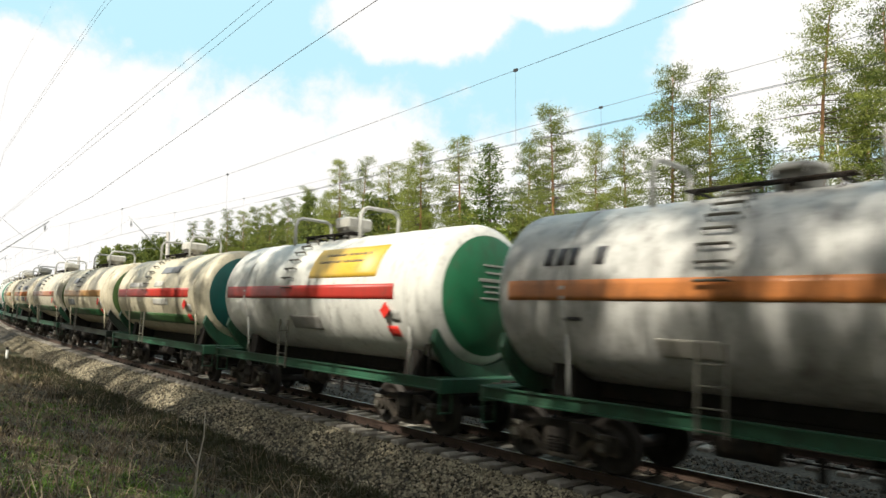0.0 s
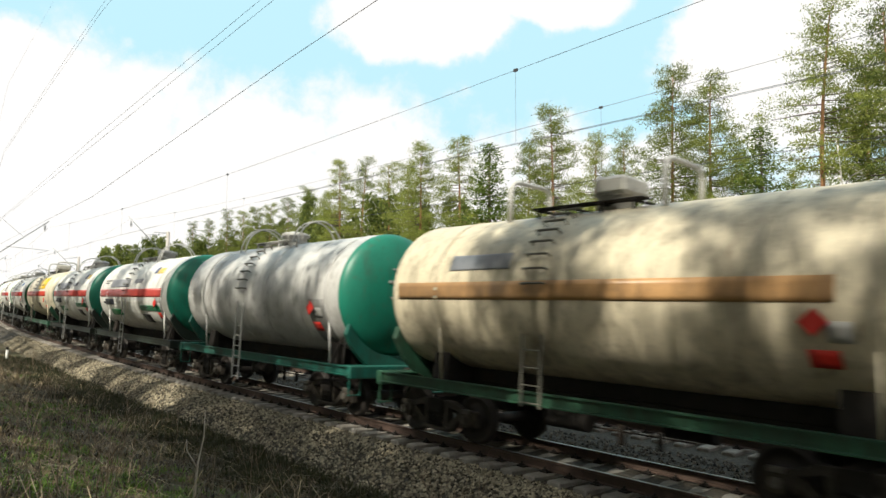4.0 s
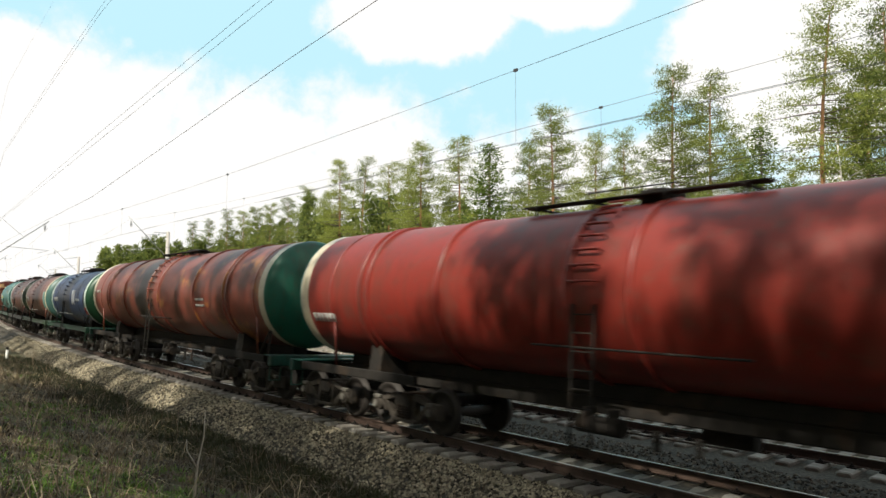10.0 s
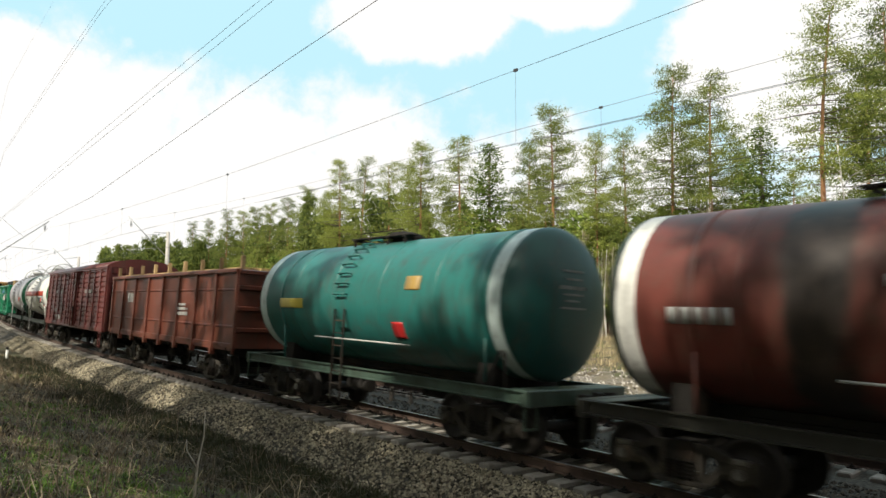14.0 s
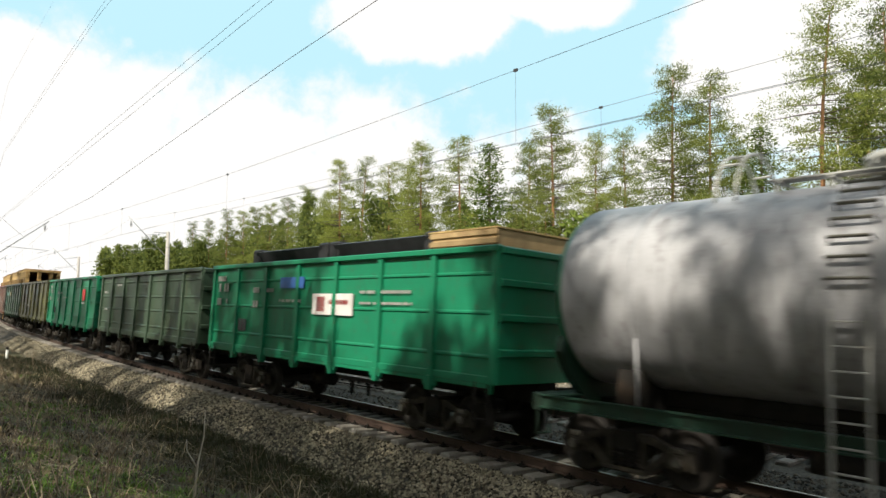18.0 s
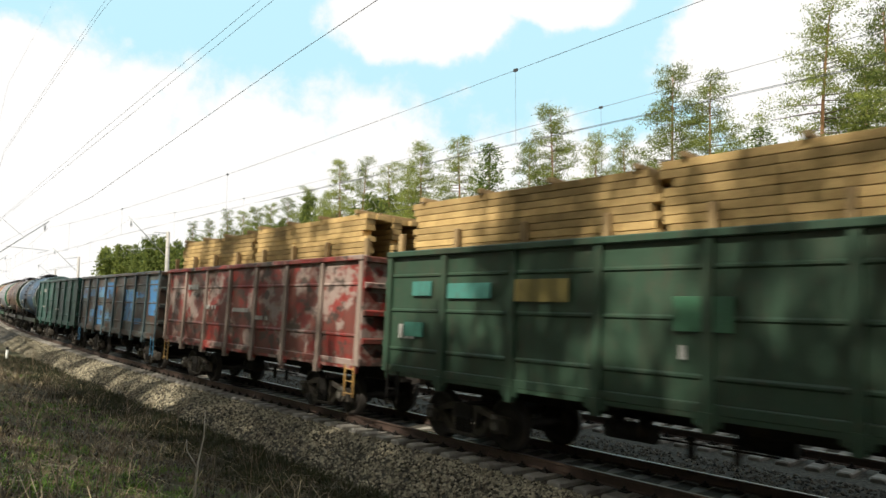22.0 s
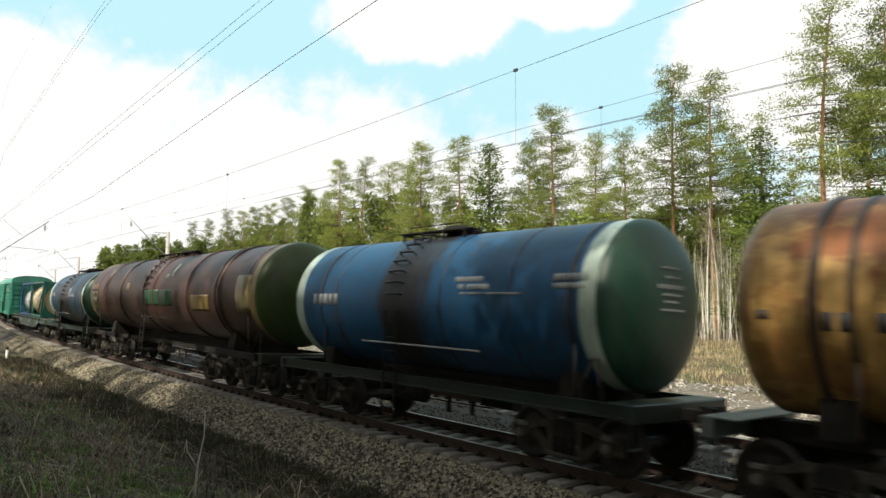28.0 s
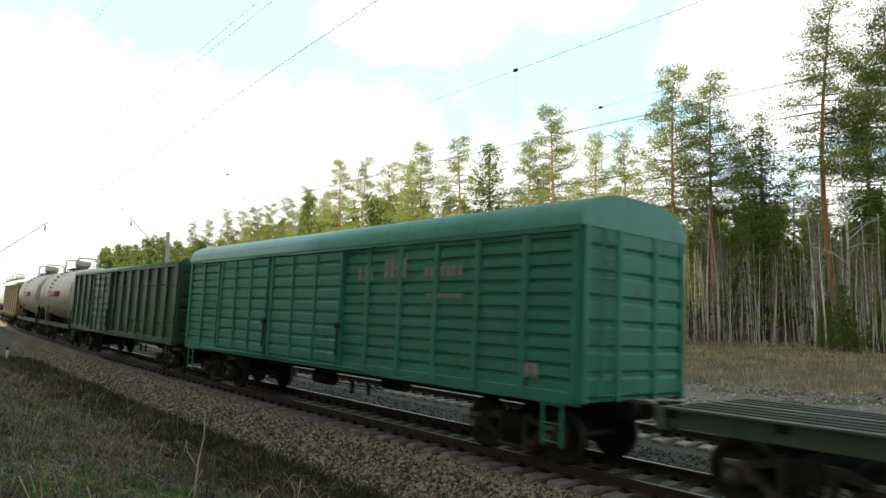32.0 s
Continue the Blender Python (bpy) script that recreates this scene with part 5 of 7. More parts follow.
    if lower:
        for sg in (-1, 1):
            put("lower_band", mesh_of(("lower", cy, r, zc, sg), lambda bm: patch(bm, -cy + 0.5, cy - 0.9, zc - 1.12, zc - 0.78, r, zc, sg, 0.011, 4)), paint("lower_%s" % w.name, lower, rust, streak), w)
    for nm, x0, x1, z0, z1, c in plates:
        put(nm, mesh_of((nm, x0, x1, z0, z1, r), lambda bm: patch(bm, x0, x1, zc + z0, zc + z1, r, zc, -1, 0.014, 8)), paint(nm + "_%.2f_%.2f_%.2f" % c, c, 0.06, 0.15), w)
    # lines of stencilled writing on the leading head
    hm_ = MARKS if kind in "AB" else FAINT
    for i, (y0, y1, z) in enumerate(((-0.30, 0.34, 0.62), (-0.22, 0.26, 0.46), (-0.42, 0.40, 0.28), (-0.30, 0.30, 0.16), (-0.26, 0.2, 0.04), (-0.36, 0.38, -0.10))):
        if end_r >= 1.3 and kind != "D":
            tagged(put("head_lettering", mesh_of(("hbar", i, round(cy, 3), r, zc), head_line, cy, r, zc, y0, y1, z, 0.07 if i == 2 else 0.04), hm_, w), kind="stuff")
    for i, (x0, x1, z0, z1, light) in enumerate(marks):
        tagged(put("lettering", mesh_of(("bars", x0, x1, z0, z1, r, zc), bars_mesh, [(x0, x1, zc + z0, zc + z1)], r, zc, -1), MARKS if light else DARKMARKS, w), kind="stuff")
    if hazard:
        hx = 3.6 if kind == "A" else 3.85
        def diamond(bm):
            for k in range(1):
                c = (hx, -r - 0.03, zc - 0.42)
                v = [bm.verts.new((c[0] + a * 0.18, c[1], c[2] + b * 0.18)) for a, b in ((-1, 0), (0, -1), (1, 0), (0, 1))]
                u = [bm.verts.new((q.co.x, q.co.y + 0.02, q.co.z)) for q in v]
                bm.faces.new(v)
                bm.faces.new(u[::-1])
                for i in range(4):
                    bm.faces.new((v[i], v[(i + 1) % 4], u[(i + 1) % 4], u[i]))
        if kind == "B":
            put("sign_panel", mesh_of(("spanel", r, zc, cy), lambda bm: patch(bm, hx - 0.42, hx + 0.40, zc - 1.25, zc - 0.19, r, zc, -1, 0.008, 6)), SIGNGREY, w, label="grey panel behind the hazard signs")
        put("hazard_sign", mesh_of(("diamond", r, zc, cy), diamond), HAZARD, w, label="red diamond hazard sign")
        put("hazard_plate", mesh_of(("hplate", r, zc, cy), lambda bm: patch(bm, hx - 0.14, hx + 0.24, zc - 0.98, zc - 0.76, r, zc, -1, 0.014, 3)), HAZARD, w, label="red hazard plate")
        put("white_plate", mesh_of(("wplate", r, zc, cy), lambda bm: patch(bm, hx + 0.12, hx + 0.42, zc - 0.66, zc - 0.40, r, zc, -1, 0.010, 3)), MARKS, w)

    # underframe
    # the upper box is added to darken the gap below the barrel, where shade falls
    put("centre_sill", mesh_of(("centre_sill", half, r, zc), lambda bm: (cbox(bm, -half + 0.6, half - 0.6, -0.27, 0.27, 0.88, 1.18, 0.02), cbox(bm, -half + 1.6, half - 1.6, -0.24, 0.24, 1.17, zc - r + 0.03, 0.02))), STEEL, w)
    if not eight and kind != "D":
        def side_sill(bm):
            prism_x(bm, -half + 0.62, half - 0.62, [(0.05, 1.01), (0.05, 1.235), (-0.09, 1.235), (-0.09, 1.212), (-0.035, 1.205), (-0.035, 1.04), (-0.09, 1.033), (-0.09, 1.01)])
        for sg in (-1, 1):
            put("side_sill", mesh_of(("side_sill", half), side_sill), smat, w, (0, sg * 1.42, 0), turn=(0, 0, 0 if sg < 0 else 180))
    def end_beam(bm):
        cbox(bm, -0.09, 0.09, -1.5, 1.5, 0.95, 1.25, 0.02)
        cbox(bm, -0.45, -0.09, -1.45, 1.45, 1.215, 1.245, 0.005)
        for sy in (-1.3, 1.3):
            cbox(bm, -0.03, 0.03, sy - 0.18, sy + 0.18, 0.55, 0.58, 0.006)
            for d in (-0.16, 0.16):
                cbox(bm, -0.02, 0.02, sy + d - 0.015, sy + d + 0.015, 0.55, 1.0, 0.004)
    for sg in (-1, 1):
        put("end_beam", mesh_of("end_beam", end_beam), smat, w, (sg * (half - 0.6), 0, 0), turn=(0, 0, 0 if sg > 0 else 180))
    def saddle(bm):
        n = 10
        inner = [(r * math.sin(radians(a)), zc - r * math.cos(radians(a))) for a in [-38 + 76 * i / n for i in range(n + 1)]]
        for x0, x1 in ((-0.22, 0.22),):
            lo = [bm.verts.new((x0, y, z - 0.004)) for y, z in inner]
            hi = [bm.verts.new((x1, y, z - 0.004)) for y, z in inner]
            lo2 = [bm.verts.new((x0, y * 1.08, 1.1)) for y, z in inner]
            hi2 = [bm.verts.new((x1, y * 1.08, 1.1)) for y, z in inner]
            for i in range(n):
                bm.faces.new((lo[i], lo[i + 1], hi[i + 1], hi[i]))
                bm.faces.new((lo[i], lo2[i], lo2[i + 1], lo[i + 1]))
                bm.faces.new((hi[i + 1], hi2[i + 1], hi2[i], hi[i]))
                bm.faces.new((lo2[i], hi2[i], hi2[i + 1], lo2[i + 1]))
            for i in (0, n):
                bm.faces.new((lo[i], hi[i], hi2[i], lo2[i]))
    xs = (half - 2.1,) if not eight else (half - 3.7,)
    for x in xs:
        for sg in (-1, 1):
            put("saddle", mesh_of(("saddle", r, zc), saddle), STEEL, w, (sg * x, 0, 0))
    def strap(bm):
        lathe(bm, [(-0.05, r), (-0.05, r + 0.012), (0.05, r + 0.012), (0.05, r)], zc, 40, radians(-118), radians(118))
        for sy in (-1, 1):
            a = radians(118)
            rod(bm, (0, sy * r * math.sin(a), zc + r * math.cos(a)), (0, sy * 1.3, 1.2), 0.03, 6)
    for x in (-half + 2.1, half - 2.1):
        put("strap", mesh_of(("strap", r, zc), strap), bmat, w, (x + 0.35, 0, 0))

    if kind in "AB":                                   # horned cradles that hold the barrel's ends
        def cradle(bm):
            n, ra = 14, r - 0.05
            rows = []
            for i in range(n + 1):
                a = radians(-60 + 120 * i / n)
                y, z = ra * math.sin(a), zc - ra * math.cos(a)
                out_y, out_z = y * (1.02 + 0.05 * abs(math.sin(a))), z - 0.42 * math.cos(a) - 0.05
                rows.append([bm.verts.new((x, yy, zz)) for x, yy, zz in ((0, y, z), (0.16, y, z), (0.16, out_y, max(1.1, out_z)), (0, out_y, max(1.1, out_z)))])
            for p0, p1 in zip(rows, rows[1:]):
                for k in range(4):
                    bm.faces.new((p0[k], p0[(k + 1) % 4], p1[(k + 1) % 4], p1[k]))
            bm.faces.new(rows[0])
            bm.faces.new(rows[-1][::-1])
        for sg in (-1, 1):
            put("end_cradle", mesh_of(("cradle", r, zc), cradle), smat, w, (sg * (cy + 0.08), 0, 0), turn=(0, 0, 0 if sg > 0 else 180))
    # ladder, hatch and platform
    lx = -0.93 if kind == "A" else -0.54
    zl = 0.98 if kind == "A" else 0.42
    zt = zc + r
    for sg in (-1, 1):
        put("ladder", mesh_of(("ladder", kind, zc), ladder_mesh, zl, zc - (0.75 if kind == "A" else 0.25), 0.42), {"A": LADDERM, "B": HATCHM}.get(kind, STEEL), w, (lx, sg * (r + 0.03), 0), turn=(0, 0, 0 if sg < 0 else 180))
        for k in range(9 if sg < 0 else 0):
            put("bracket_step", mesh_of(("bstep", r, zc, k), bracket_step_mesh, r, zc, k), LADDERM if kind in "AB" else bmat, w, (lx, 0, 0), turn=(0, 0, 0 if sg < 0 else 180))
    hm = HATCHM if kind in "AB" else STEEL
    hx_ = (-0.35 if kind in "AB" else -0.1) + dome
    put("walkway_grating", mesh_of(("platform", kind, zt, eight), platform_mesh, zt, 1.25 if not eight else 2.4), STEEL if kind != "B" else HATCHM, w, (hx_ - 0.3, 0, 0))
    put("hatch", mesh_of(("hatch", kind, zt), hatch_mesh, zt, kind not in "AB"), hm, w, (hx_, 0, 0))
    if kind == "A" and box_top:
        put("filler_box", mesh_of(("fbox", zt), lambda bm: cbox(bm, -0.34, 0.34, -0.42, 0.42, zt + 0.24, zt + 0.58, 0.06)), paint("filler", (0.58, 0.57, 0.52), 0.15, 0.2), w, (hx_ + 0.1, 0, 0))
    if kind in "AB":
        for x in (-2.1, 1.35):
            put("handrail_arch", mesh_of(("arch", kind, zt), arch_rail_mesh, kind, zt), RAILPAINT, w, (hx_ + x, 0, 0), label="bent grey tube guard rail")
    else:
        def low_rail(bm):
            for x in (-0.9, 0.9):
                rod(bm, (x, -0.55, zt + 0.05), (x, -0.55, zt + 0.22), 0.015, 5)
            rod(bm, (-0.9, -0.55, zt + 0.22), (0.9, -0.55, zt + 0.22), 0.013, 5)
        put("low_rail", mesh_of(("low_rail", zt), low_rail), STEEL, w, (hx_ - 0.3, 0, 0))
        put("side_pipe", mesh_of(("side_pipe", r), lambda bm: rod(bm, (-1.6, -r - 0.03, zc - 0.95), (2.2, -r - 0.03, zc - 0.97), 0.022, 6)), MARKS if not eight else STEEL, w)
    # ladder struts at the leading end
    def strut(bm):
        tube(bm, [(0, -1.35, 1.2), (0.25, -1.2, 1.9)], 0.03, 6)
        tube(bm, [(0.55, -1.35, 1.2), (0.35, -1.2, 1.9)], 0.03, 6)
    for sg in (-1, 1):
        put("end_strut", mesh_of("end_strut", strut), STEEL, w, (sg * (cy - 0.5), 0, 0), turn=(0, 0, 0 if sg > 0 else 180))
    brake_gear(w, 0)
    couplers(w, half)
    if eight:
        for x in (-half + 1.75, -half + 4.95, half - 4.95, half - 1.75):
            bogie(w, x)
        def beam(bm):
            prism(bm, [(-2.5, 1.0), (-2.2, 0.82), (2.2, 0.82), (2.5, 1.0), (2.5, 1.18), (-2.5, 1.18)], -0.2, 0.2)
            cbox(bm, -2.3, 2.3, -1.45, -1.35, 1.02, 1.22, 0.01)
            cbox(bm, -2.3, 2.3, 1.35, 1.45, 1.02, 1.22, 0.01)
        for sg in (-1, 1):
            put("bogie_beam", mesh_of("bogie_beam", beam), STEEL, w, (sg * (half - 3.35), 0, 0))
    else:
        for sg in (-1, 1):
            bogie(w, sg * 3.9)
    return w, half


# ---- open wagons ----
def panel_mesh(bm, L, z0, z1, ribs):
    """A pressed side panel with shallow horizontal ribs, outer face at y = 0."""
    zs = [z0]
    h = z1 - z0
    for k in range(ribs):
        c = z0 + h * (k + 0.5) / ribs + (0.02 if k % 2 else -0.02)
        zs += [c - 0.045, c - 0.016, c + 0.016, c + 0.045]
    zs.append(z1)
    prev = None
    for i, z in enumerate(zs):
        out = -0.03 if (i % 4 in (2, 3)) and 0 < i < len(zs) - 1 else 0.0
        ring = [bm.verts.new((x, out if 0.06 < (x + L / 2) < L - 0.06 else 0.0, z)) for x in (-L / 2, -L / 2 + 0.1, L / 2 - 0.1, L / 2)]
        if prev:
            for k in range(3):
                bm.faces.new((prev[k], prev[k + 1], ring[k + 1], ring[k]))
        prev = ring
    v = [bm.verts.new((x, 0.06, z)) for x, z in ((-L / 2, z0), (L / 2, z0), (L / 2, z1), (-L / 2, z1))]
    bm.faces.new(v)


def gondola(label, body, length=13.92, top=3.86, floor=1.30, n=8, rust=0.2, streak=0.3, marks=(), plates=(), ribs=2, mats=None, stakes=False, posts=None, body_len=None, step=None, patches=None):
    w = tagged(new("open_wagon"), label, "open wagon", "wagons of the goods train")
    half = length / 2
    bl_ = (body_len or length - 0.93) / 2
    W = 1.56
    bmat = mats or paint("open_%s" % w.name, body, rust, streak, patches=patches)
    pmat = posts or bmat
    pl = 2 * bl_ / n
    pm = mesh_of(("panel", round(pl, 3), floor, top, ribs), panel_mesh, pl - 0.02, floor + 0.1, top - 0.12, ribs)
    def post(bm):
        prism(bm, [(-0.09, floor - 0.02), (0.09, floor - 0.02), (0.075, top - 0.1), (-0.075, top - 0.1)], -0.075, 0.02)
    def foot(bm):
        prism(bm, [(-0.10, floor), (0.10, floor), (0.085, floor - 0.28), (-0.085, floor - 0.28)], -0.09, 0.05)
    for sg in (-1, 1):
        rot = (0, 0, 0 if sg < 0 else 180)
        for k in range(n):
            put("side_panel", pm, bmat, w, (-bl_ + pl * (k + 0.5), sg * (W - 0.06), 0), turn=rot)
        for k in range(n + 1):
            x = -bl_ + pl * k + (0.09 if k == 0 else -0.09 if k == n else 0)
            put("post", mesh_of(("post", top, floor), post), pmat, w, (x, sg * (W - 0.06), 0), turn=rot)
            if 0 < k < n:
                put("post_foot", mesh_of(("foot", floor), foot), pmat, w, (x, sg * (W - 0.06), 0), turn=rot)
        put("top_rail", mesh_of(("toprail", bl_, top), lambda bm: cbox(bm, -bl_, bl_, -0.11, 0.08, top - 0.13, top, 0.02)), bmat, w, (0, sg * (W - 0.06), 0), turn=rot)
        put("side_sill", mesh_of(("gsill", bl_, floor), lambda bm: cbox(bm, -bl_, bl_, -0.05, 0.06, floor - 0.03, floor + 0.12, 0.015)), bmat, w, (0, sg * (W - 0.06), 0), turn=rot)
        def flap(bm):
            prism(bm, [(-pl / 2 + 0.12, floor - 0.02), (pl / 2 - 0.12, floor - 0.02), (pl / 2 - 0.2, floor - 0.10), (-pl / 2 + 0.2, floor - 0.10)], -0.04, 0.10)
            for sx in (-0.42, 0.42):
                prism(bm, [(sx * pl - 0.05, floor), (sx * pl + 0.05, floor), (sx * pl + 0.02, floor - 0.2), (sx * pl - 0.06, floor - 0.16)], -0.05, 0.03)
        for k in range(n):
            put("floor_flap", mesh_of(("flap", round(pl, 3), floor), flap), bmat, w, (-bl_ + pl * (k + 0.5), sg * (W - 0.06), 0), turn=rot)
    # end walls with their beams
    def end(bm):
        cbox(bm, -0.05, 0.03, -W + 0.02, W - 0.02, floor - 0.02, top - 0.02, 0.01)
    def beam(bm):
        prism(bm, [(0.03, -0.08), (0.10, -0.05), (0.10, 0.05), (0.03, 0.08)], -W + 0.04, W - 0.04)
    for sg in (-1, 1):
        e = put("end_wall", mesh_of(("gend", top, floor), end), bmat, w, (sg * bl_, 0, 0), turn=(0, 0, 0 if sg > 0 else 180))
        for z in (floor + 0.55, floor + 1.2, floor + 1.85, top - 0.10):
            put("end_beam", mesh_of("gbeam", beam), bmat, e, (0, 0, z))
        put("end_step", mesh_of("gstep", ladder_mesh, 0.55, 1.3, 0.36, 0.28), step or STEEL, w, (sg * (bl_ - 0.35), -W + 0.02 if True else 0, 0))
    put("floor", mesh_of(("gfloor", bl_, floor), lambda bm: cbox(bm, -bl_, bl_, -1.42, 1.42, floor + 0.02, floor + 0.12, 0.01)), STEEL, w)
    put("centre_sill", mesh_of(("gcs", half), lambda bm: cbox(bm, -half + 0.5, half - 0.5, -0.26, 0.26, 0.88, 1.28, 0.02)), STEEL, w)
    for x0, x1, z0, z1, light in marks:
        tagged(put("lettering", mesh_of(("gmark", x0, x1, z0, z1), lambda bm: [box(bm, a, b, -0.052, -0.036, z0, z1) for a, b in letters(x0, x1, min(z1 - z0, 0.22))]), MARKS if light is True else DARKMARKS if light is False else light, w, (0, -W + 0.06, 0)), kind="stuff")
    for nm, x0, x1, z0, z1, c in plates:
        put(nm, mesh_of((nm, x0, x1, z0, z1), lambda bm: cbox(bm, x0, x1, -0.062, -0.036, z0, z1, 0.004)), paint(nm + "_%.2f_%.2f_%.2f" % c, c, 0.1, 0.2), w, (0, -W + 0.06, 0))
    if stakes:
        for sg in (-1, 1):
            for k in range(n + 1):
                put("stake", mesh_of(("stake", top), lambda bm: cbox(bm, -0.06, 0.06, -0.06, 0.06, floor + 0.3, top + 0.42, 0.012)), OLDWOOD, w, (-bl_ + 0.2 + (2 * bl_ - 0.4) * k / n, sg * 1.35, 0), label="rough wooden stake")
    brake_gear(w, 0)
    couplers(w, half)
    for sg in (-1, 1):
        bogie(w, sg * 4.33)
    return w, half


def plank_stack(name, label, x0, x1, y0, y1, z0, z1, layers, across, material, bearers=True, seed=1, stagger=0.12, slope=0.0):
    """A stack of sawn timber: every board its own piece, bearers between the lifts."""
    g = random.Random(seed)
    t = tagged(new(name), label, "timber", "timber loads on the wagons")
    dz, dy = (z1 - z0) / layers, (y1 - y0) / across
    bm_key = ("board", round(dz, 3), round(dy, 3), round(x1 - x0, 2))
    def board(bm):
        L = (x1 - x0) / 2
        cbox(bm, -L, L, -dy / 2 + 0.006, dy / 2 - 0.006, -dz / 2 + 0.006, dz / 2 - 0.006, 0.006)
    me = mesh_of(bm_key, board)
    for i in range(layers):
        for k in range(across):
            if 0 < k < across - 1 and i < layers - 1 and (k % 3 or i < layers - 10):
                continue                                     # boards hidden inside the stack
            put("board", me, material, t, ((x0 + x1) / 2 + g.uniform(-stagger, stagger), y0 + dy * (k + 0.5), z0 + dz * (i + 0.5)))
    if bearers:
        n = max(3, int((x1 - x0) / 1.3))
        for k in range(n):
            x = x0 + 0.3 + (x1 - x0 - 0.6) * k / (n - 1)
            put("bearer", mesh_of(("bearer", round(y1 - y0, 2)), lambda bm: cbox(bm, -0.05, 0.05, -(y1 - y0) / 2 - 0.08, (y1 - y0) / 2 + 0.08, -0.05, 0.05, 0.008)), OLDWOOD, t, (x, (y0 + y1) / 2, z1 + 0.05), label="square wooden bearer")
    return t


# ---- covered wagons ----
def folded(z0, z1, n, y0, y1):
    """The outline of a corrugated sheet: its outer face folds between y0 and y1."""
    h = (z1 - z0) / n
    pts = [(0.05, z0)]
    for k in range(n):
        z = z0 + h * k
        pts += [(y0, z + h * 0.02), (y0, z + h * 0.14), (y1, z + h * 0.26), (y1, z + h * 0.86), (y0, z + h * 0.98)]
    return pts + [(0.05, z1)]


def boxcar(label, body, length, body_len, floor, eave, ridge, n, door, rust=0.1, streak=0.2, ribs=9, round_roof=True, marks=(), smooth_panels=False, roof=None, door2=None, flat=False):
    w = tagged(new("covered_wagon"), label, "covered wagon", "wagons of the goods train")
    half, hb, W = length / 2, body_len / 2, 1.60
    bmat = paint("covered_%s" % w.name, body, rust, streak)
    rmat = paint("roof_%s" % w.name, roof or body, rust, 0.1)
    pl = body_len / n
    def pan(bm):
        if smooth_panels:
            panel_mesh(bm, pl - 0.02, floor + 0.05, eave - 0.05, 2)
        else:
            prism_x(bm, -pl / 2 + 0.01, pl / 2 - 0.01, folded(floor + 0.05, eave, ribs, 0.0, -0.045))
    def rib(bm):
        prism(bm, [(-0.075, floor - 0.05), (0.075, floor - 0.05), (0.075, eave), (-0.075, eave)], -0.085, 0.02)
    pm, rm = mesh_of(("bpan", w.name), pan), mesh_of(("brib", w.name), rib)
    for sg in (-1, 1):
        rot = (0, 0, 0 if sg < 0 else 180)
        for k in range(n):
            put("side_panel", pm, bmat, w, (-hb + pl * (k + 0.5), sg * (W - 0.06), 0), turn=rot)
        for k in range(n + 1):
            put("rib", rm, bmat, w, (-hb + pl * k + (0.08 if k == 0 else -0.08 if k == n else 0), sg * (W - 0.06), 0), turn=rot)
        put("side_sill", mesh_of(("bsill", w.name), lambda bm: cbox(bm, -hb, hb, -0.07, 0.06, floor - 0.10, floor + 0.12, 0.015)), bmat, w, (0, sg * (W - 0.06), 0), turn=rot)
        put("eave_rail", mesh_of(("beave", w.name), lambda bm: cbox(bm, -hb - 0.02, hb + 0.02, -0.10, 0.06, eave - 0.10, eave + 0.02, 0.015)), bmat, w, (0, sg * (W - 0.06), 0), turn=rot)
        for dx0, dx1 in [door] + ([door2] if door2 else []):
            def leaf(bm):
                prism_x(bm, dx0, dx1, folded(floor + 0.02, eave - 0.10, 9, -0.10, -0.13))
            d = put("door", mesh_of(("bdoor", w.name, dx0), leaf), bmat, w, (0, sg * (W - 0.06), 0), turn=rot)
            def stile(bm):
                cbox(bm, -0.045, 0.045, -0.165, -0.09, floor + 0.03, eave - 0.12, 0.008)
            for i in range(4):
                put("stile", mesh_of(("bstile", w.name), stile), bmat, d, (dx0 + 0.05 + (dx1 - dx0 - 0.1) * i / 3, 0, 0))
            def track(bm):
                rod(bm, (dx0 - 1.2, -0.13, eave - 0.09), (dx1 + 1.2, -0.13, eave - 0.09), 0.03, 6)
                rod(bm, (dx0 - 1.2, -0.13, floor + 0.0), (dx1 + 1.2, -0.13, floor + 0.0), 0.025, 6)
            put("door_track", mesh_of(("btrack", w.name, dx0), track), bmat, d)
            def latch(bm):
                cbox(bm, dx1 - 0.1, dx1 + 0.06, -0.22, -0.14, floor + 0.9, floor + 1.0, 0.01)
                rod(bm, (dx1 - 0.02, -0.18, floor + 0.25), (dx1 - 0.02, -0.18, floor + 1.05), 0.025, 6)
            put("latch", mesh_of(("blatch", w.name, dx0), latch), STEEL, d, label="dark iron door latch")
    # roof
    def roof_m(bm):
        k = 14
        pts = []
        for i in range(k + 1):
            a = math.pi * i / k
            if flat:
                pts.append((-(W + 0.06) * math.cos(a), eave + (ridge - eave) * min(1, 1.4 * math.sin(a))))
            elif round_roof:
                pts.append((-(W + 0.05) * math.copysign(abs(math.cos(a)) ** 0.8, math.cos(a)), eave + (ridge - eave) * math.sin(a) ** 0.75))
            else:
                pts.append((-(W + 0.08) * math.cos(a), eave + (ridge - eave) * math.sin(a) ** 1.3))
        for x0, x1 in ((-hb - 0.08, hb + 0.08),):
            a = [bm.verts.new((x0, y, z)) for y, z in pts]
            b = [bm.verts.new((x1, y, z)) for y, z in pts]
            for i in range(k):
                f = bm.faces.new((a[i], a[i + 1], b[i + 1], b[i]))
                f.smooth = True
            bm.faces.new(a)
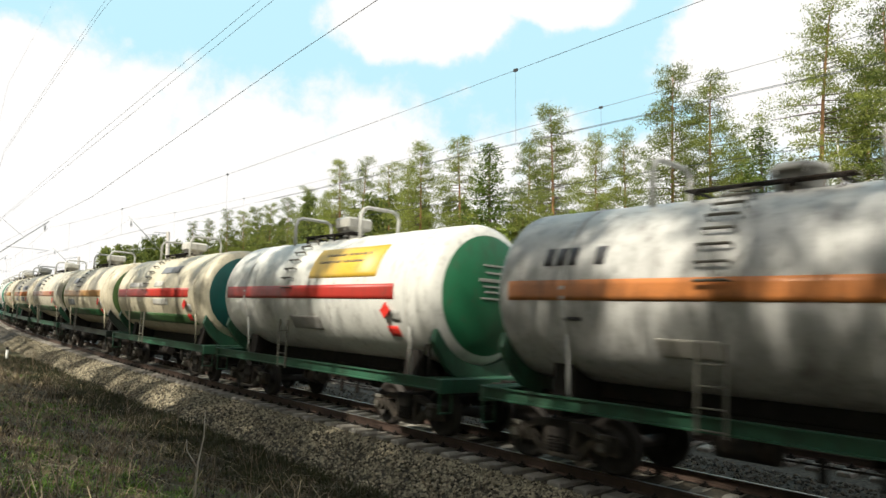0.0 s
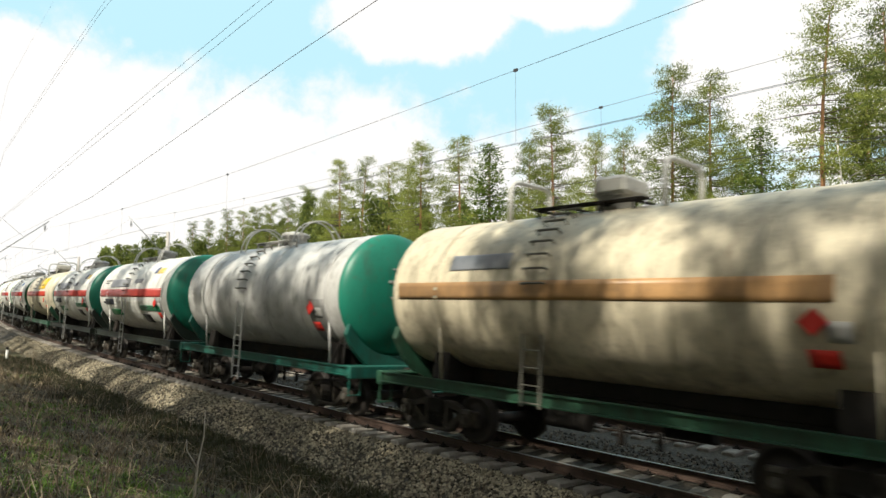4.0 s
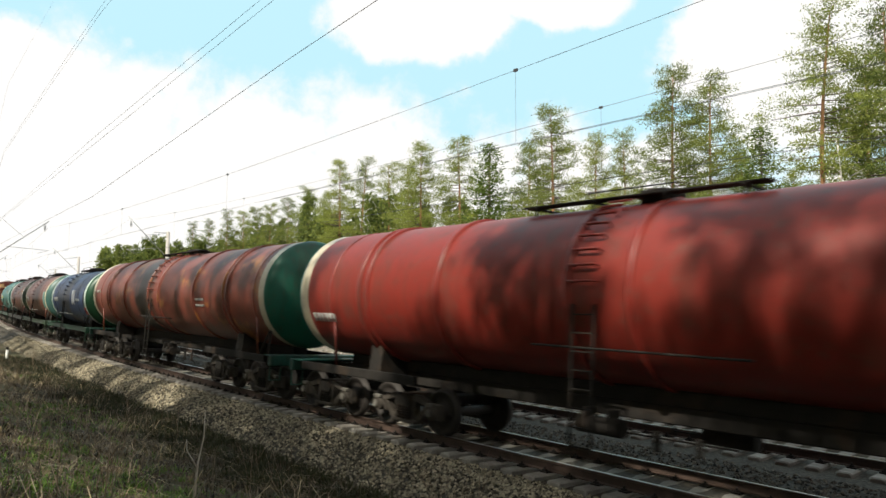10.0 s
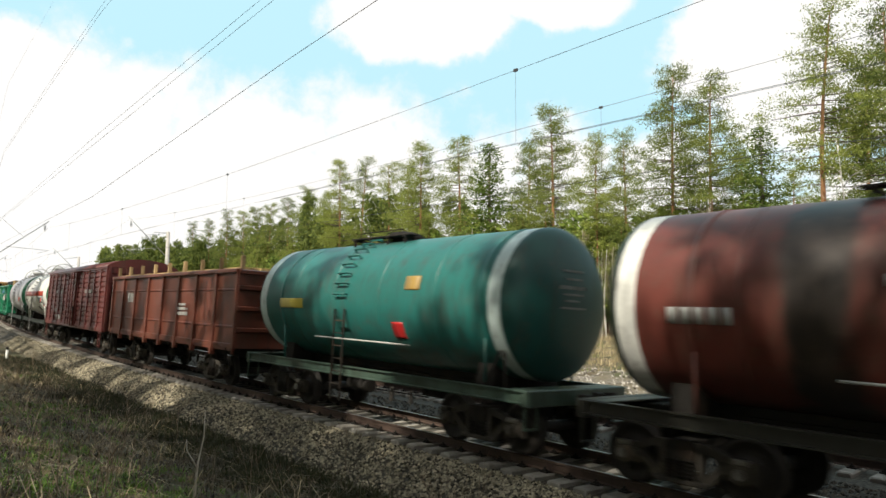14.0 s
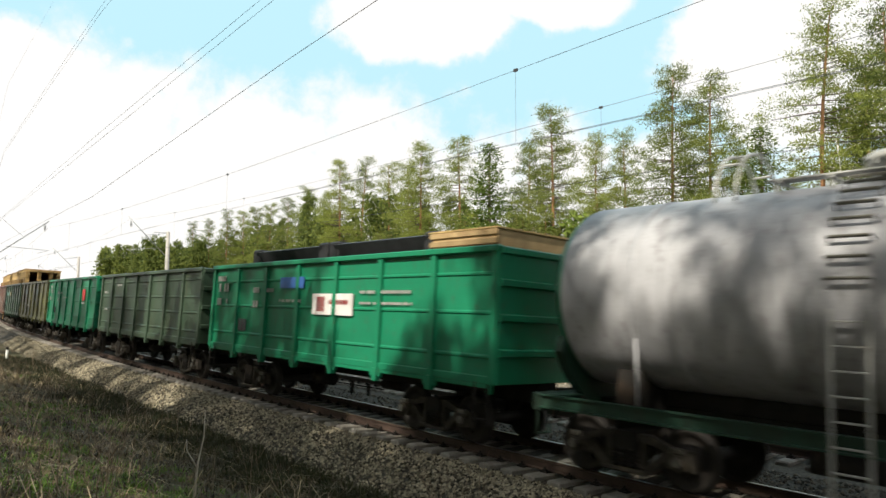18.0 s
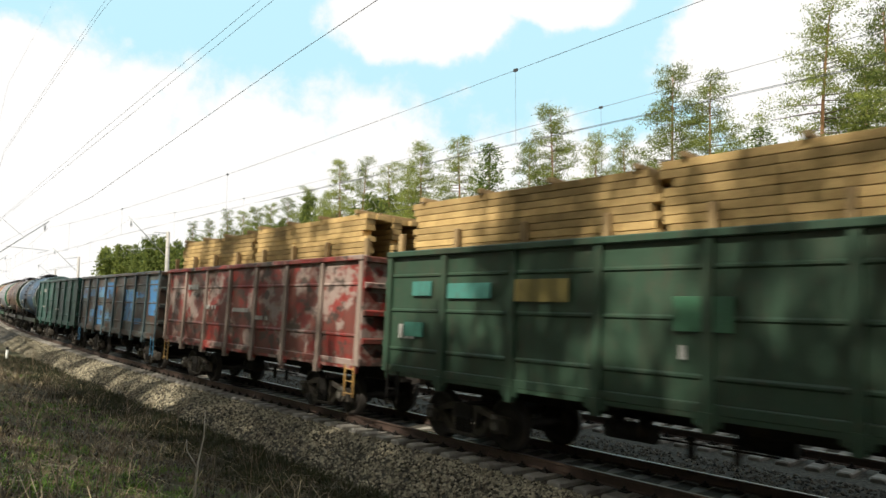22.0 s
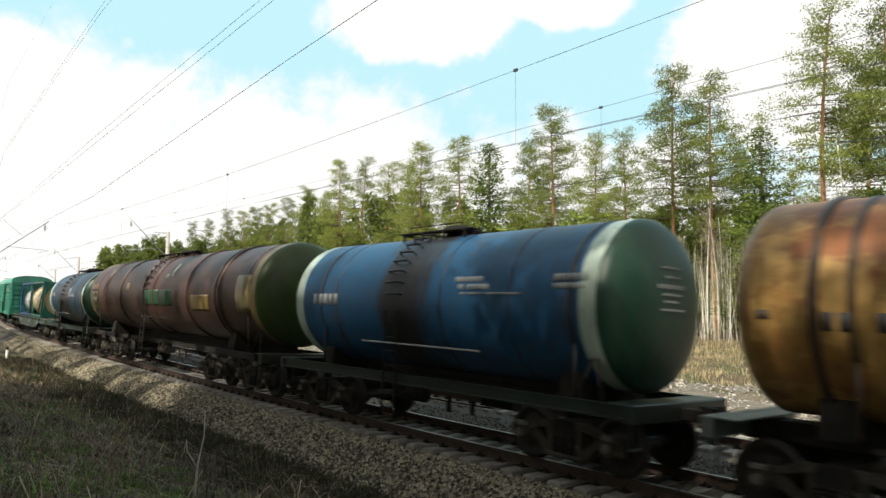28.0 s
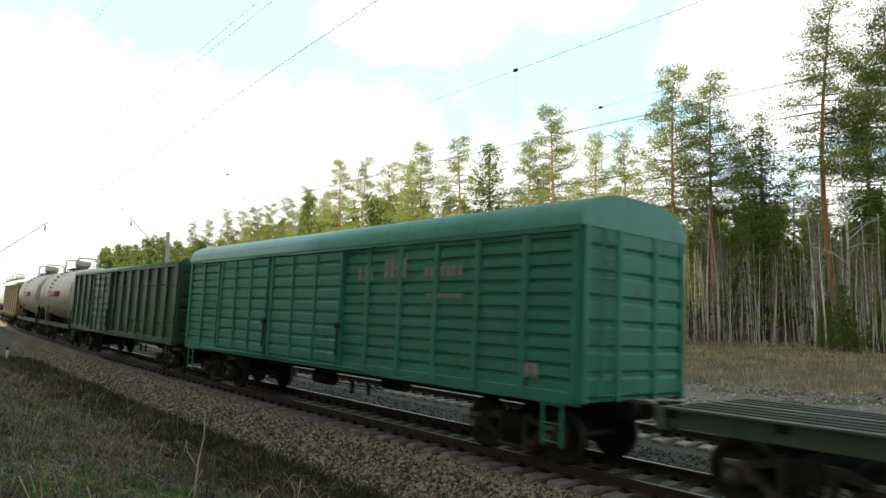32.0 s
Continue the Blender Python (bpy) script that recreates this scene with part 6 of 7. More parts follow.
            bm.faces.new(b[::-1])
    put("roof", mesh_of(("broof", w.name), roof_m), rmat, w)
    put("roof_walk", mesh_of(("bwalk", w.name), lambda bm: cbox(bm, -hb * 0.55, hb * 0.55, -0.35, 0.35, ridge + 0.0, ridge + 0.07, 0.02)), rmat, w)
    # ends
    def end(bm):
        prism_y(bm, -W + 0.03, W - 0.03, [(-y, z) for y, z in folded(floor - 0.05, eave + 0.05, 7, -0.02, -0.065)])
    def end_post(bm):
        cbox(bm, 0.02, 0.10, -0.06, 0.06, floor - 0.05, eave + 0.02, 0.01)
    for sg in (-1, 1):
        e = put("end_wall", mesh_of(("bend", w.name), end), bmat, w, (sg * hb, 0, 0), turn=(0, 0, 0 if sg > 0 else 180))
        for y in (-W + 0.1, -0.55, 0.55, W - 0.1):
            put("end_post", mesh_of(("bpost", w.name), end_post), bmat, e, (0, y, 0))
        put("end_ladder", mesh_of(("blad", w.name), ladder_mesh, floor, eave, 0.38, 0.32), bmat, e, (0.16, -0.98 if sg > 0 else 0.98, 0), turn=(0, 0, 90))
        put("foot_step", mesh_of("bstep", ladder_mesh, 0.42, floor, 0.4, 0.3), bmat, w, (sg * (hb - 0.5), -W + 0.02, 0))
    put("floor", mesh_of(("bfloor", w.name), lambda bm: cbox(bm, -hb, hb, -1.5, 1.5, floor - 0.04, floor + 0.04, 0.01)), STEEL, w)
    put("centre_sill", mesh_of(("bcs", half), lambda bm: cbox(bm, -half + 0.5, half - 0.5, -0.26, 0.26, 0.86, 1.16, 0.02)), STEEL, w)
    for x0, x1, z0, z1, light in marks:
        tagged(put("lettering", mesh_of(("bmark", x0, x1, z0, z1), lambda bm: [box(bm, a, b, -0.062, -0.05, z0, z1) for a, b in letters(x0, x1, min(z1 - z0, 0.25))]), MARKS if light else DARKMARKS, w, (0, -W + 0.06, 0)), kind="stuff")
    brake_gear(w, 0)
    couplers(w, half)
    for sg in (-1, 1):
        bogie(w, sg * (half - 2.55))
    return w, half


def prism_x(bm, x0, x1, poly):
    a = [bm.verts.new((x0, y, z)) for y, z in poly]
    b = [bm.verts.new((x1, y, z)) for y, z in poly]
    n = len(poly)
    bm.faces.new(a[::-1])
    bm.faces.new(b)
    for i in range(n):
        bm.faces.new((a[i], a[(i + 1) % n], b[(i + 1) % n], b[i]))


def prism_y(bm, y0, y1, poly):
    a = [bm.verts.new((x, y0, z)) for x, z in poly]
    b = [bm.verts.new((x, y1, z)) for x, z in poly]
    n = len(poly)
    bm.faces.new(a)
    bm.faces.new(b[::-1])
    for i in range(n):
        bm.faces.new((a[(i + 1) % n], a[i], b[i], b[(i + 1) % n]))


# ---- flat wagon and tank containers ----
DECKM = surface("worn_deck", (0.03, 0.03, 0.026), (0.085, 0.075, 0.06), 0.75, 3, 40, 0.4, stain=(0.09, 0.055, 0.035), stain_amount=0.4)


def flat_wagon(label, length):
    w = tagged(new("flat_wagon"), label, "flat wagon", "wagons of the goods train")
    half = length / 2
    hb = half - 0.6
    m_ = paint("flat_sill", (0.085, 0.12, 0.085), 0.35, 0.4)
    def sill(bm):
        prism(bm, [(-hb, 1.0), (-hb * 0.62, 0.98), (-hb * 0.45, 0.62), (hb * 0.45, 0.62), (hb * 0.62, 0.98), (hb, 1.0), (hb, 1.28), (-hb, 1.28)], -0.02, 0.02)
        cbox(bm, -hb, hb, -0.12, 0.12, 1.26, 1.30, 0.008)
        cbox(bm, -hb * 0.45, hb * 0.45, -0.12, 0.12, 0.60, 0.63, 0.008)
    for y in (-1.28, -0.25, 0.25, 1.28):
        put("sill", mesh_of("fsill", sill), m_, w, (0, y, 0))
    for k in range(13):
        x = -hb + 0.15 + (2 * hb - 0.3) * k / 12
        put("cross_bearer", mesh_of("fcross", lambda bm: cbox(bm, -0.09, 0.09, -1.36, 1.36, 1.14, 1.285, 0.01)), STEEL, w, (x, 0, 0))
    for sg in (-1, 1):
        for y in (-1.12, -0.78, -0.44, 0.44, 0.78, 1.12):
            put("deck_bar", mesh_of("fbar", lambda bm: cbox(bm, -1.6, 1.6, -0.09, 0.09, 1.288, 1.318, 0.006)), DECKM, w, (sg * (hb - 1.75), y, 0))
        put("end_beam", mesh_of("fend", lambda bm: cbox(bm, -0.08, 0.08, -1.42, 1.42, 0.96, 1.29, 0.02)), m_, w, (sg * hb, 0, 0))
    pale = paint("pale_patch", (0.24, 0.38, 0.46), 0.2, 0.3)
    for x in (-4.2, 1.2, 7.0):
        put("painted_patch", mesh_of("fpatch", lambda bm: box(bm, -0.55, 0.55, -0.028, -0.018, 0.86, 1.14)), pale, w, (x, -1.28, 0 if abs(x) < 6 else 0.12))
    brake_gear(w, 0)
    couplers(w, half)
    for sg in (-1, 1):
        bogie(w, sg * (half - 2.5))
    return w, half


def tank_container(label, frame_c, tank_c, base, beam_frame):
    """A twenty-foot tank container: frame posts, rails, braces, and the vessel inside."""
    t = tagged(new("tank_container"), label, "tank container", "tank containers on the flat wagon")
    fm, tm = paint("frame_%s" % t.name, frame_c, 0.08, 0.15), paint("vessel_%s" % t.name, tank_c, 0.12, 0.3)
    L, W, Hc = 3.029, 1.219, 2.591
    rr, vl = 1.17 if beam_frame else 1.02, 2.95 if beam_frame else 2.6
    zc_ = base + (1.30 if beam_frame else 1.22)
    def vessel(bm):
        rows = [(-vl, 0.0), (-vl + 0.01, rr * 0.6), (-vl + 0.08, rr * 0.86), (-vl + 0.25, rr)] + [(-vl + 0.25 + (2 * vl - 0.5) * i / 8, rr) for i in range(1, 8)]
        rows += [(vl - 0.25, rr), (vl - 0.08, rr * 0.86), (vl - 0.01, rr * 0.6), (vl, 0.0)]
        lathe(bm, rows, zc_, 44)
    put("vessel", mesh_of(("vessel", rr, base), vessel), tm, t)
    for x in (-L, L):
        for y in (-W, W):
            sx, sy = (1 if x < 0 else -1), (1 if y < 0 else -1)
            put("corner_post", mesh_of(("cpost", base), lambda bm: cbox(bm, -0.07, 0.07, -0.07, 0.07, base, base + Hc, 0.012)), fm, t, (x + sx * 0.07, y + sy * 0.07, 0))
            for z in (base + 0.06, base + Hc - 0.06):
                put("corner_casting", mesh_of("ccast", lambda bm: cbox(bm, -0.09, 0.09, -0.082, 0.082, -0.062, 0.062, 0.014)), fm, t, (x + sx * 0.085, y + sy * 0.079, z))
        for z in (base + 0.09, base + Hc - 0.07):
            put("end_rail", mesh_of("cend", lambda bm: cbox(bm, -0.055, 0.055, -W + 0.1, W - 0.1, -0.06, 0.06, 0.01)), fm, t, (x + (0.07 if x < 0 else -0.07), 0, z))
    for y in (-W + 0.05, W - 0.05):
        put("top_rail", mesh_of("ctop", lambda bm: cbox(bm, -L + 0.1, L - 0.1, -0.045, 0.045, -0.05, 0.05, 0.01)), fm, t, (0, y, base + Hc - 0.06))
        put("bottom_rail", mesh_of("cbot", lambda bm: cbox(bm, -L + 0.1, L - 0.1, -0.05, 0.05, -0.08, 0.08, 0.01)), fm, t, (0, y, base + 0.12))
        if beam_frame:
            for sg in (-1, 1):
                put("brace", mesh_of(("cbrace", sg, base), lambda bm: rod_box(bm, (sg * 2.95, 0, base + Hc - 0.3), (sg * 1.35, 0, base + 0.15), 0.055)), fm, t, (0, y, 0))
        else:
            for sg in (-1, 1):
                put("brace", mesh_of(("cbrace2", sg, base), lambda bm: (rod_box(bm, (sg * 2.95, 0, base + Hc - 0.75), (sg * 2.35, 0, base + Hc - 0.08), 0.045),
                                                                       rod_box(bm, (sg * 2.95, 0, base + 0.75), (sg * 2.35, 0, base + 0.12), 0.045))), fm, t, (0, y, 0))
                put("skirt", mesh_of(("cskirt", sg, base), lambda bm: prism(bm, [(sg * 1.2, base + 0.16), (sg * 2.4, base + 0.16), (sg * 2.3, base + 0.42), (sg * 1.5, base + 0.42)], -0.02, 0.02)), fm, t, (0, y * 0.86, 0))
    if beam_frame:
        for x in (-L + 0.05, L - 0.05):
            def gusset(bm):
                n = 20
                for q0 in range(4):
                    cx, cz = ((-1, 1), (1, 1), (1, -1), (-1, -1))[q0]
                    hub = bm.verts.new((0, cx * (W - 0.13), base + Hc / 2 + cz * (Hc / 2 - 0.13)))
                    arc = []
                    for i in range(9):
                        a = math.pi / 2 * i / 8
                        arc.append(bm.verts.new((0, cx * 1.02 * math.cos(a), base + Hc / 2 + cz * 1.12 * math.sin(a))))
                    for i in range(8):
                        bm.faces.new((hub, arc[i], arc[i + 1]))
                ext = bmesh.ops.extrude_face_region(bm, geom=bm.faces[:])
                bmesh.ops.translate(bm, verts=[e for e in ext["geom"] if isinstance(e, bmesh.types.BMVert)], vec=(0.03, 0, 0))
            put("end_gusset", mesh_of(("gusset", base), gusset), fm, t, (x, 0, 0))
    put("walkway", mesh_of("cwalk", lambda bm: cbox(bm, -1.5, 1.5, -0.25, 0.25, 0, 0.04, 0.008)), GALV, t, (0, -0.3, zc_ + rr + 0.02))
    put("manlid", mesh_of("clid", lambda bm: rod(bm, (0, 0, 0), (0, 0, 0.16), 0.28, 16)), GALV, t, (0.2, 0.2, zc_ + rr - 0.05))
    if beam_frame:
        faded = paint("faded_stencil", (0.26, 0.22, 0.15), 0.2, 0.3, 0.6)
        for x0, x1, z in ((-0.2, 0.9, 0.52), (-0.1, 0.9, 0.40), (-0.3, 1.0, 0.28), (-0.1, 0.7, 0.16), (-2.3, -1.2, 0.30)):
            tagged(put("lettering", mesh_of(("cb", x0, z), bars_mesh, [(x0 + 0.6, x1 + 0.6, zc_ + z, zc_ + z + 0.045)], rr, zc_, -1), faded, t), kind="stuff")
        for y0, y1, z0, z1 in ((-0.55, 0.55, 0.42, 0.50), (-0.5, -0.34, -0.45, 0.0), (0.12, 0.3, -0.2, 0.08)):
            tagged(put("end_lettering", mesh_of(("ce", y0, z0), lambda bm: box(bm, vl - 0.02, vl + 0.006, y0, y1, zc_ + z0, zc_ + z1)), faded, t), kind="stuff")
        put("white_label", mesh_of("clabel", lambda bm: box(bm, vl - 0.02, vl + 0.006, -0.12, 0.1, zc_ + 0.12, zc_ + 0.3)), MARKS, t)
    return t


def rod_box(bm, a, b, h):
    a, b = Vector(a), Vector(b)
    d = (b - a).normalized()
    n_ = Vector((d.z, 0, -d.x)) * h
    y = Vector((0, h * 0.7, 0))
    v = [bm.verts.new(p + s1 * n_ + s2 * y) for p in (a, b) for s1, s2 in ((-1, -1), (1, -1), (1, 1), (-1, 1))]
    for f in ((0, 1, 2, 3), (7, 6, 5, 4), (0, 4, 5, 1), (1, 5, 6, 2), (2, 6, 7, 3), (3, 7, 4, 0)):
        bm.faces.new([v[i] for i in f])


# ---- the train, from its leading wagon back ----
GREEN, TEAL, OLIVE, LIME = (0.035, 0.24, 0.11), (0.02, 0.15, 0.14), (0.11, 0.20, 0.06), (0.16, 0.28, 0.07)
BRIGHT = (0.02, 0.30, 0.20)
TAN, ORANGE = (0.42, 0.24, 0.10), (0.55, 0.20, 0.06)
GREYP = (0.24, 0.25, 0.27)
SILL_G, SILL_D = (0.05, 0.17, 0.10), (0.03, 0.045, 0.035)
TRAIN = []          # wagon, half length, riders


def add(made, *riders):
    TRAIN.append((made[0], made[1], riders))


SMALL = ((-4.3, -3.2, 0.55, 0.60, False), (-4.3, -3.6, 0.45, 0.50, False), (-4.2, -3.3, -0.45, -0.39, False), (2.0, 3.0, -0.62, -0.56, False))
END_A = dict(kind="A", end_r=1.32)
END_B = dict(kind="B", end_r=1.5)
add(tank_wagon("grey-white tank wagon with an orange stripe", PALEGREY, GREEN, stripe=ORANGE, sill=SILL_G, marks=((-4.0, -2.6, 0.42, 0.72, False), (-3.6, -3.2, -0.5, -0.44, False)),
               plates=(("notice", -1.9, -0.9, -1.0, -0.72, (0.42, 0.40, 0.36)),), rust=0.22, streak=0.4, box_top=False, **END_A))
add(tank_wagon("white tank wagon with green ends, red stripe and yellow panel", WHITE, GREEN, stripe=RED, sill=SILL_G, hazard=True, marks=((0.6, 2.6, 0.90, 0.96, False), (0.4, 2.4, 0.72, 0.78, False)),
               plates=(("yellow_panel", 0.1, 3.1, 0.35, 1.12, (0.62, 0.40, 0.05)), ("scrawl", -0.9, 0.6, -0.95, -0.62, (0.30, 0.29, 0.27))), **END_A))
add(tank_wagon("cream tank wagon with dark teal ends and a red stripe", CREAM, TEAL, stripe=RED, sill=SILL_G, hazard=True,
               plates=(("white_panel", -3.3, -0.9, 0.24, 0.42, (0.62, 0.60, 0.56)), ("white_panel", 0.0, 1.1, 0.24, 0.44, (0.62, 0.60, 0.56)), ("white_panel", 0.0, 1.7, -0.45, -0.22, (0.60, 0.58, 0.54)), ("grey_panel", 0.2, 2.2, 0.75, 1.02, GREYP)),
               lower=(0.06, 0.13, 0.05), **END_A))
add(tank_wagon("cream tank wagon with olive-green ends and a tan stripe", CREAM, OLIVE, stripe=TAN, sill=SILL_D, hazard=True, lower=(0.03, 0.12, 0.05),
               plates=(("grey_panel", -2.9, -1.7, 0.55, 0.85, GREYP), ("grey_panel", -3.6, -2.0, -0.62, -0.30, GREYP)), rust=0.3, streak=0.4, **END_A))
add(tank_wagon("weathered cream tank wagon with lime-green ends", (0.60, 0.56, 0.45), LIME, stripe=(0.40, 0.22, 0.15), sill=SILL_G, hazard=True, lower=(0.05, 0.10, 0.05),
               plates=(("grey_panel", -3.6, -2.5, 0.5, 0.75, GREYP), ("red_bar", 2.1, 3.0, -0.02, 0.12, (0.34, 0.05, 0.04)), ("dark_panel", 1.2, 2.0, -1.05, -0.8, (0.05, 0.05, 0.05))), rust=0.3, streak=0.45, **END_A))
add(tank_wagon("cream tank wagon with dark teal ends and an orange stripe", CREAM, TEAL, stripe=ORANGE, sill=SILL_G, hazard=True, lower=(0.03, 0.10, 0.05),
               plates=(("grey_panel", -3.3, -1.8, 0.38, 0.62, GREYP), ("grey_panel", 0.4, 3.3, 0.32, 0.62, GREYP), ("grey_panel", -3.9, -2.2, -0.55, -0.28, GREYP), ("grey_panel", 0.0, 2.0, -0.55, -0.25, GREYP)), rust=0.35, streak=0.45, **END_A))
add(tank_wagon("weathered cream tank wagon with green ends", (0.58, 0.52, 0.38), GREEN, stripe=TAN, sill=SILL_G, hazard=True, plates=(("grey_panel", -3.2, -1.6, 0.4, 0.7, GREYP),), rust=0.35, streak=0.5, **END_A))
add(tank_wagon("grey tank wagon with bright green ends", PALEGREY, BRIGHT, sill=(0.02, 0.17, 0.13), hazard=True, rust=0.15, streak=0.3, kind="B", end_r=1.56))
LOGO = (("grey_panel", -3.1, -0.2, 0.26, 0.62, GREYP), ("grey_panel", 0.5, 1.5, 0.42, 0.60, GREYP), ("dark_panel", -3.9, -2.5, -0.52, -0.26, (0.06, 0.07, 0.09)),
        ("green_bar", -3.3, -1.6, -0.98, -0.72, (0.03, 0.20, 0.08)), ("green_bar", 1.4, 3.9, -0.72, -0.50, (0.02, 0.14, 0.07)), ("yellow_shape", 2.9, 3.6, 0.78, 1.0, (0.55, 0.40, 0.08)),
        ("blue_shape", 2.5, 2.85, 0.80, 1.05, (0.05, 0.07, 0.16)), ("dark_panel", 1.4, 2.3, -1.18, -0.86, (0.03, 0.03, 0.03)))
for _ in range(2):
    add(tank_wagon("white tank wagon with bright green ends and a red stripe", WHITE, BRIGHT, stripe=(0.44, 0.06, 0.05), sill=SILL_D, hazard=True, plates=LOGO, marks=SMALL, kind="B", end_r=1.56, stripe_to=4.23))
add(tank_wagon("cream tank wagon with teal ends and a yellow panel", CREAM, TEAL, stripe=(0.46, 0.05, 0.03), sill=SILL_G, hazard=True,
               plates=(("yellow_panel", 0.1, 3.16, 0.33, 1.1, (0.62, 0.42, 0.02)), ("dark_panel", 0.6, 1.3, -1.0, -0.6, (0.04, 0.04, 0.04))), marks=((0.3, 2.9, 0.55, 0.63, False), *SMALL[:2]), rust=0.2, streak=0.35, **END_A))
add(tank_wagon("white tank wagon with green ends and a blue mark", WHITE, GREEN, stripe=RED, sill=SILL_D, hazard=True,
               plates=(("blue_shape", 1.9, 2.4, 0.62, 0.92, (0.06, 0.20, 0.50)), ("grey_panel", -2.2, -1.2, 0.4, 0.55, GREYP), ("dark_panel", 0.9, 1.7, -1.1, -0.75, (0.05, 0.05, 0.05))), marks=SMALL, **END_B))
add(tank_wagon("white tank wagon with green ends and a rusty hatch", WHITE, GREEN, stripe=RED, sill=SILL_D, hazard=True, plates=(("dark_panel", 0.9, 2.6, -0.62, -0.32, (0.05, 0.10, 0.09)), ("rust_run", -0.7, -0.3, 0.4, 1.2, (0.20, 0.09, 0.04))), marks=SMALL, **END_B))
add(tank_wagon("white tank wagon with pale green ends and a red stripe", (0.66, 0.68, 0.60), (0.20, 0.34, 0.17), stripe=RED, sill=SILL_D, hazard=True, plates=(("grey_panel", -3.0, -1.6, 0.4, 0.75, GREYP),), marks=SMALL, **END_B))
RUSTRED = (0.19, 0.022, 0.015)
RINGS8 = (-6.9, -6.6, -4.2, -0.9, 0.3, 4.0, 6.6, 6.9)
add(tank_wagon("long red eight-axle tank wagon with teal ends", RUSTRED, (0.05, 0.28, 0.27), kind="C", length=21.14, r=1.60, zc=3.02, end_r=1.60, band=(0.62, 0.56, 0.42), rings=RINGS8, eight=True, sill=(0.03, 0.17, 0.14),
               marks=((-9.0, -8.0, -0.75, -0.55, True),), rust=0.25, streak=0.4))
add(tank_wagon("long rust-red eight-axle tank wagon with green ends", (0.17, 0.042, 0.028), (0.02, 0.20, 0.13), kind="C", length=21.11, r=1.60, zc=3.02, end_r=1.60, band=(0.60, 0.54, 0.42), rings=RINGS8, eight=True, sill=(0.03, 0.15, 0.11),
               marks=((-9.0, -8.2, 0.0, 0.12, True), (4.0, 5.0, -0.3, -0.22, True), (4.0, 5.0, -0.5, -0.42, True)),
               spill=((0.022, 0.015, 0.013), 1.1, -1.6), patches=((0.30, 0.12, 0.035), 0.10, 0.7), rust=0.42, streak=0.5))
BLUE = (0.013, 0.048, 0.14)
add(tank_wagon("blue tank wagon with green ends and white bands", BLUE, (0.02, 0.11, 0.05), kind="C", end_r=1.58, band=(0.55, 0.66, 0.58), sill=(0.02, 0.09, 0.05), marks=((-4.0, -2.6, -0.28, -0.05, True),),
               plates=(("white_mark", 1.3, 1.5, -0.45, 0.35, (0.58, 0.60, 0.63)), ("white_mark", 1.58, 1.78, -0.38, 0.28, (0.50, 0.52, 0.56)), ("white_mark", 1.86, 2.06, -0.45, 0.35, (0.58, 0.60, 0.63)), ("white_mark", 2.3, 3.3, -0.24, -0.12, (0.42, 0.45, 0.50)), ("red_plate", 4.1, 4.6, -0.95, -0.6, (0.40, 0.02, 0.02))),
               spill=((0.025, 0.03, 0.05), 0.8, -0.2), rust=0.12, streak=0.3))
add(tank_wagon("brown tank wagon with pale teal ends and cream bands", (0.14, 0.044, 0.027), (0.09, 0.22, 0.20), kind="C", end_r=1.58, band=(0.60, 0.55, 0.38), sill=(0.05, 0.11, 0.05), marks=((-3.9, -3.0, -0.35, -0.10, True),),
               plates=(("pale_panel", 3.6, 4.4, -0.9, 0.3, (0.10, 0.22, 0.20)),), rust=0.45, streak=0.55))
add(tank_wagon("dark brown tank wagon with black-green ends and white bands", (0.12, 0.032, 0.024), (0.025, 0.05, 0.03), kind="C", end_r=1.58, band=(0.66, 0.66, 0.62), sill=(0.05, 0.05, 0.04), marks=((-3.9, -2.9, -0.32, -0.08, True), (0.6, 2.6, 0.62, 0.86, True), (-1.1, -0.7, 0.2, 0.34, True), (3.5, 3.9, 0.75, 0.95, True), (2.1, 2.5, -0.85, -0.8, True)),
               plates=(("faded_yellow", 0.9, 1.9, 0.18, 0.36, (0.26, 0.12, 0.03)), ("grey_panel", 3.3, 4.35, -0.85, 0.42, (0.12, 0.085, 0.07)), ("ochre_bar", 3.3, 4.35, 0.30, 0.45, (0.22, 0.10, 0.03)), ("red_plate", 3.9, 4.5, -1.0, -0.85, (0.30, 0.02, 0.02))),
               spill=((0.025, 0.02, 0.018), 0.5, -1.9), rust=0.4, streak=0.5))
add(tank_wagon("dark teal tank wagon with pale bands", (0.018, 0.13, 0.115), (0.025, 0.13, 0.115), kind="C", end_r=1.58, band=(0.55, 0.66, 0.64), sill=(0.10, 0.17, 0.13), hazard=False,
               plates=(("yellow_mark", -3.6, -2.4, -0.25, 0.0, (0.45, 0.38, 0.06)), ("yellow_mark", 1.9, 2.4, 0.2, 0.5, (0.34, 0.22, 0.06)), ("red_plate", 1.4, 1.8, -0.85, -0.5, (0.42, 0.02, 0.02))), rust=0.3, streak=0.5))
OPENBROWN = (0.14, 0.042, 0.027)
g1 = gondola("brown open wagon with wooden stakes and sawn timber", OPENBROWN, 14.77, top=3.74, n=8, rust=0.35, streak=0.4, stakes=True, marks=((1.6, 2.8, 2.2, 2.32, True), (1.6, 2.8, 2.38, 2.48, True), (1.6, 2.6, 2.54, 2.62, True), (-4.4, -3.4, 2.6, 3.0, True)))
add(g1, plank_stack("timber_stack", "pale sawn timber stacked level in the brown wagon", -6.7, 6.7, -1.3, 1.3, 1.45, 3.82, 6, 9, WOOD, False, 2))
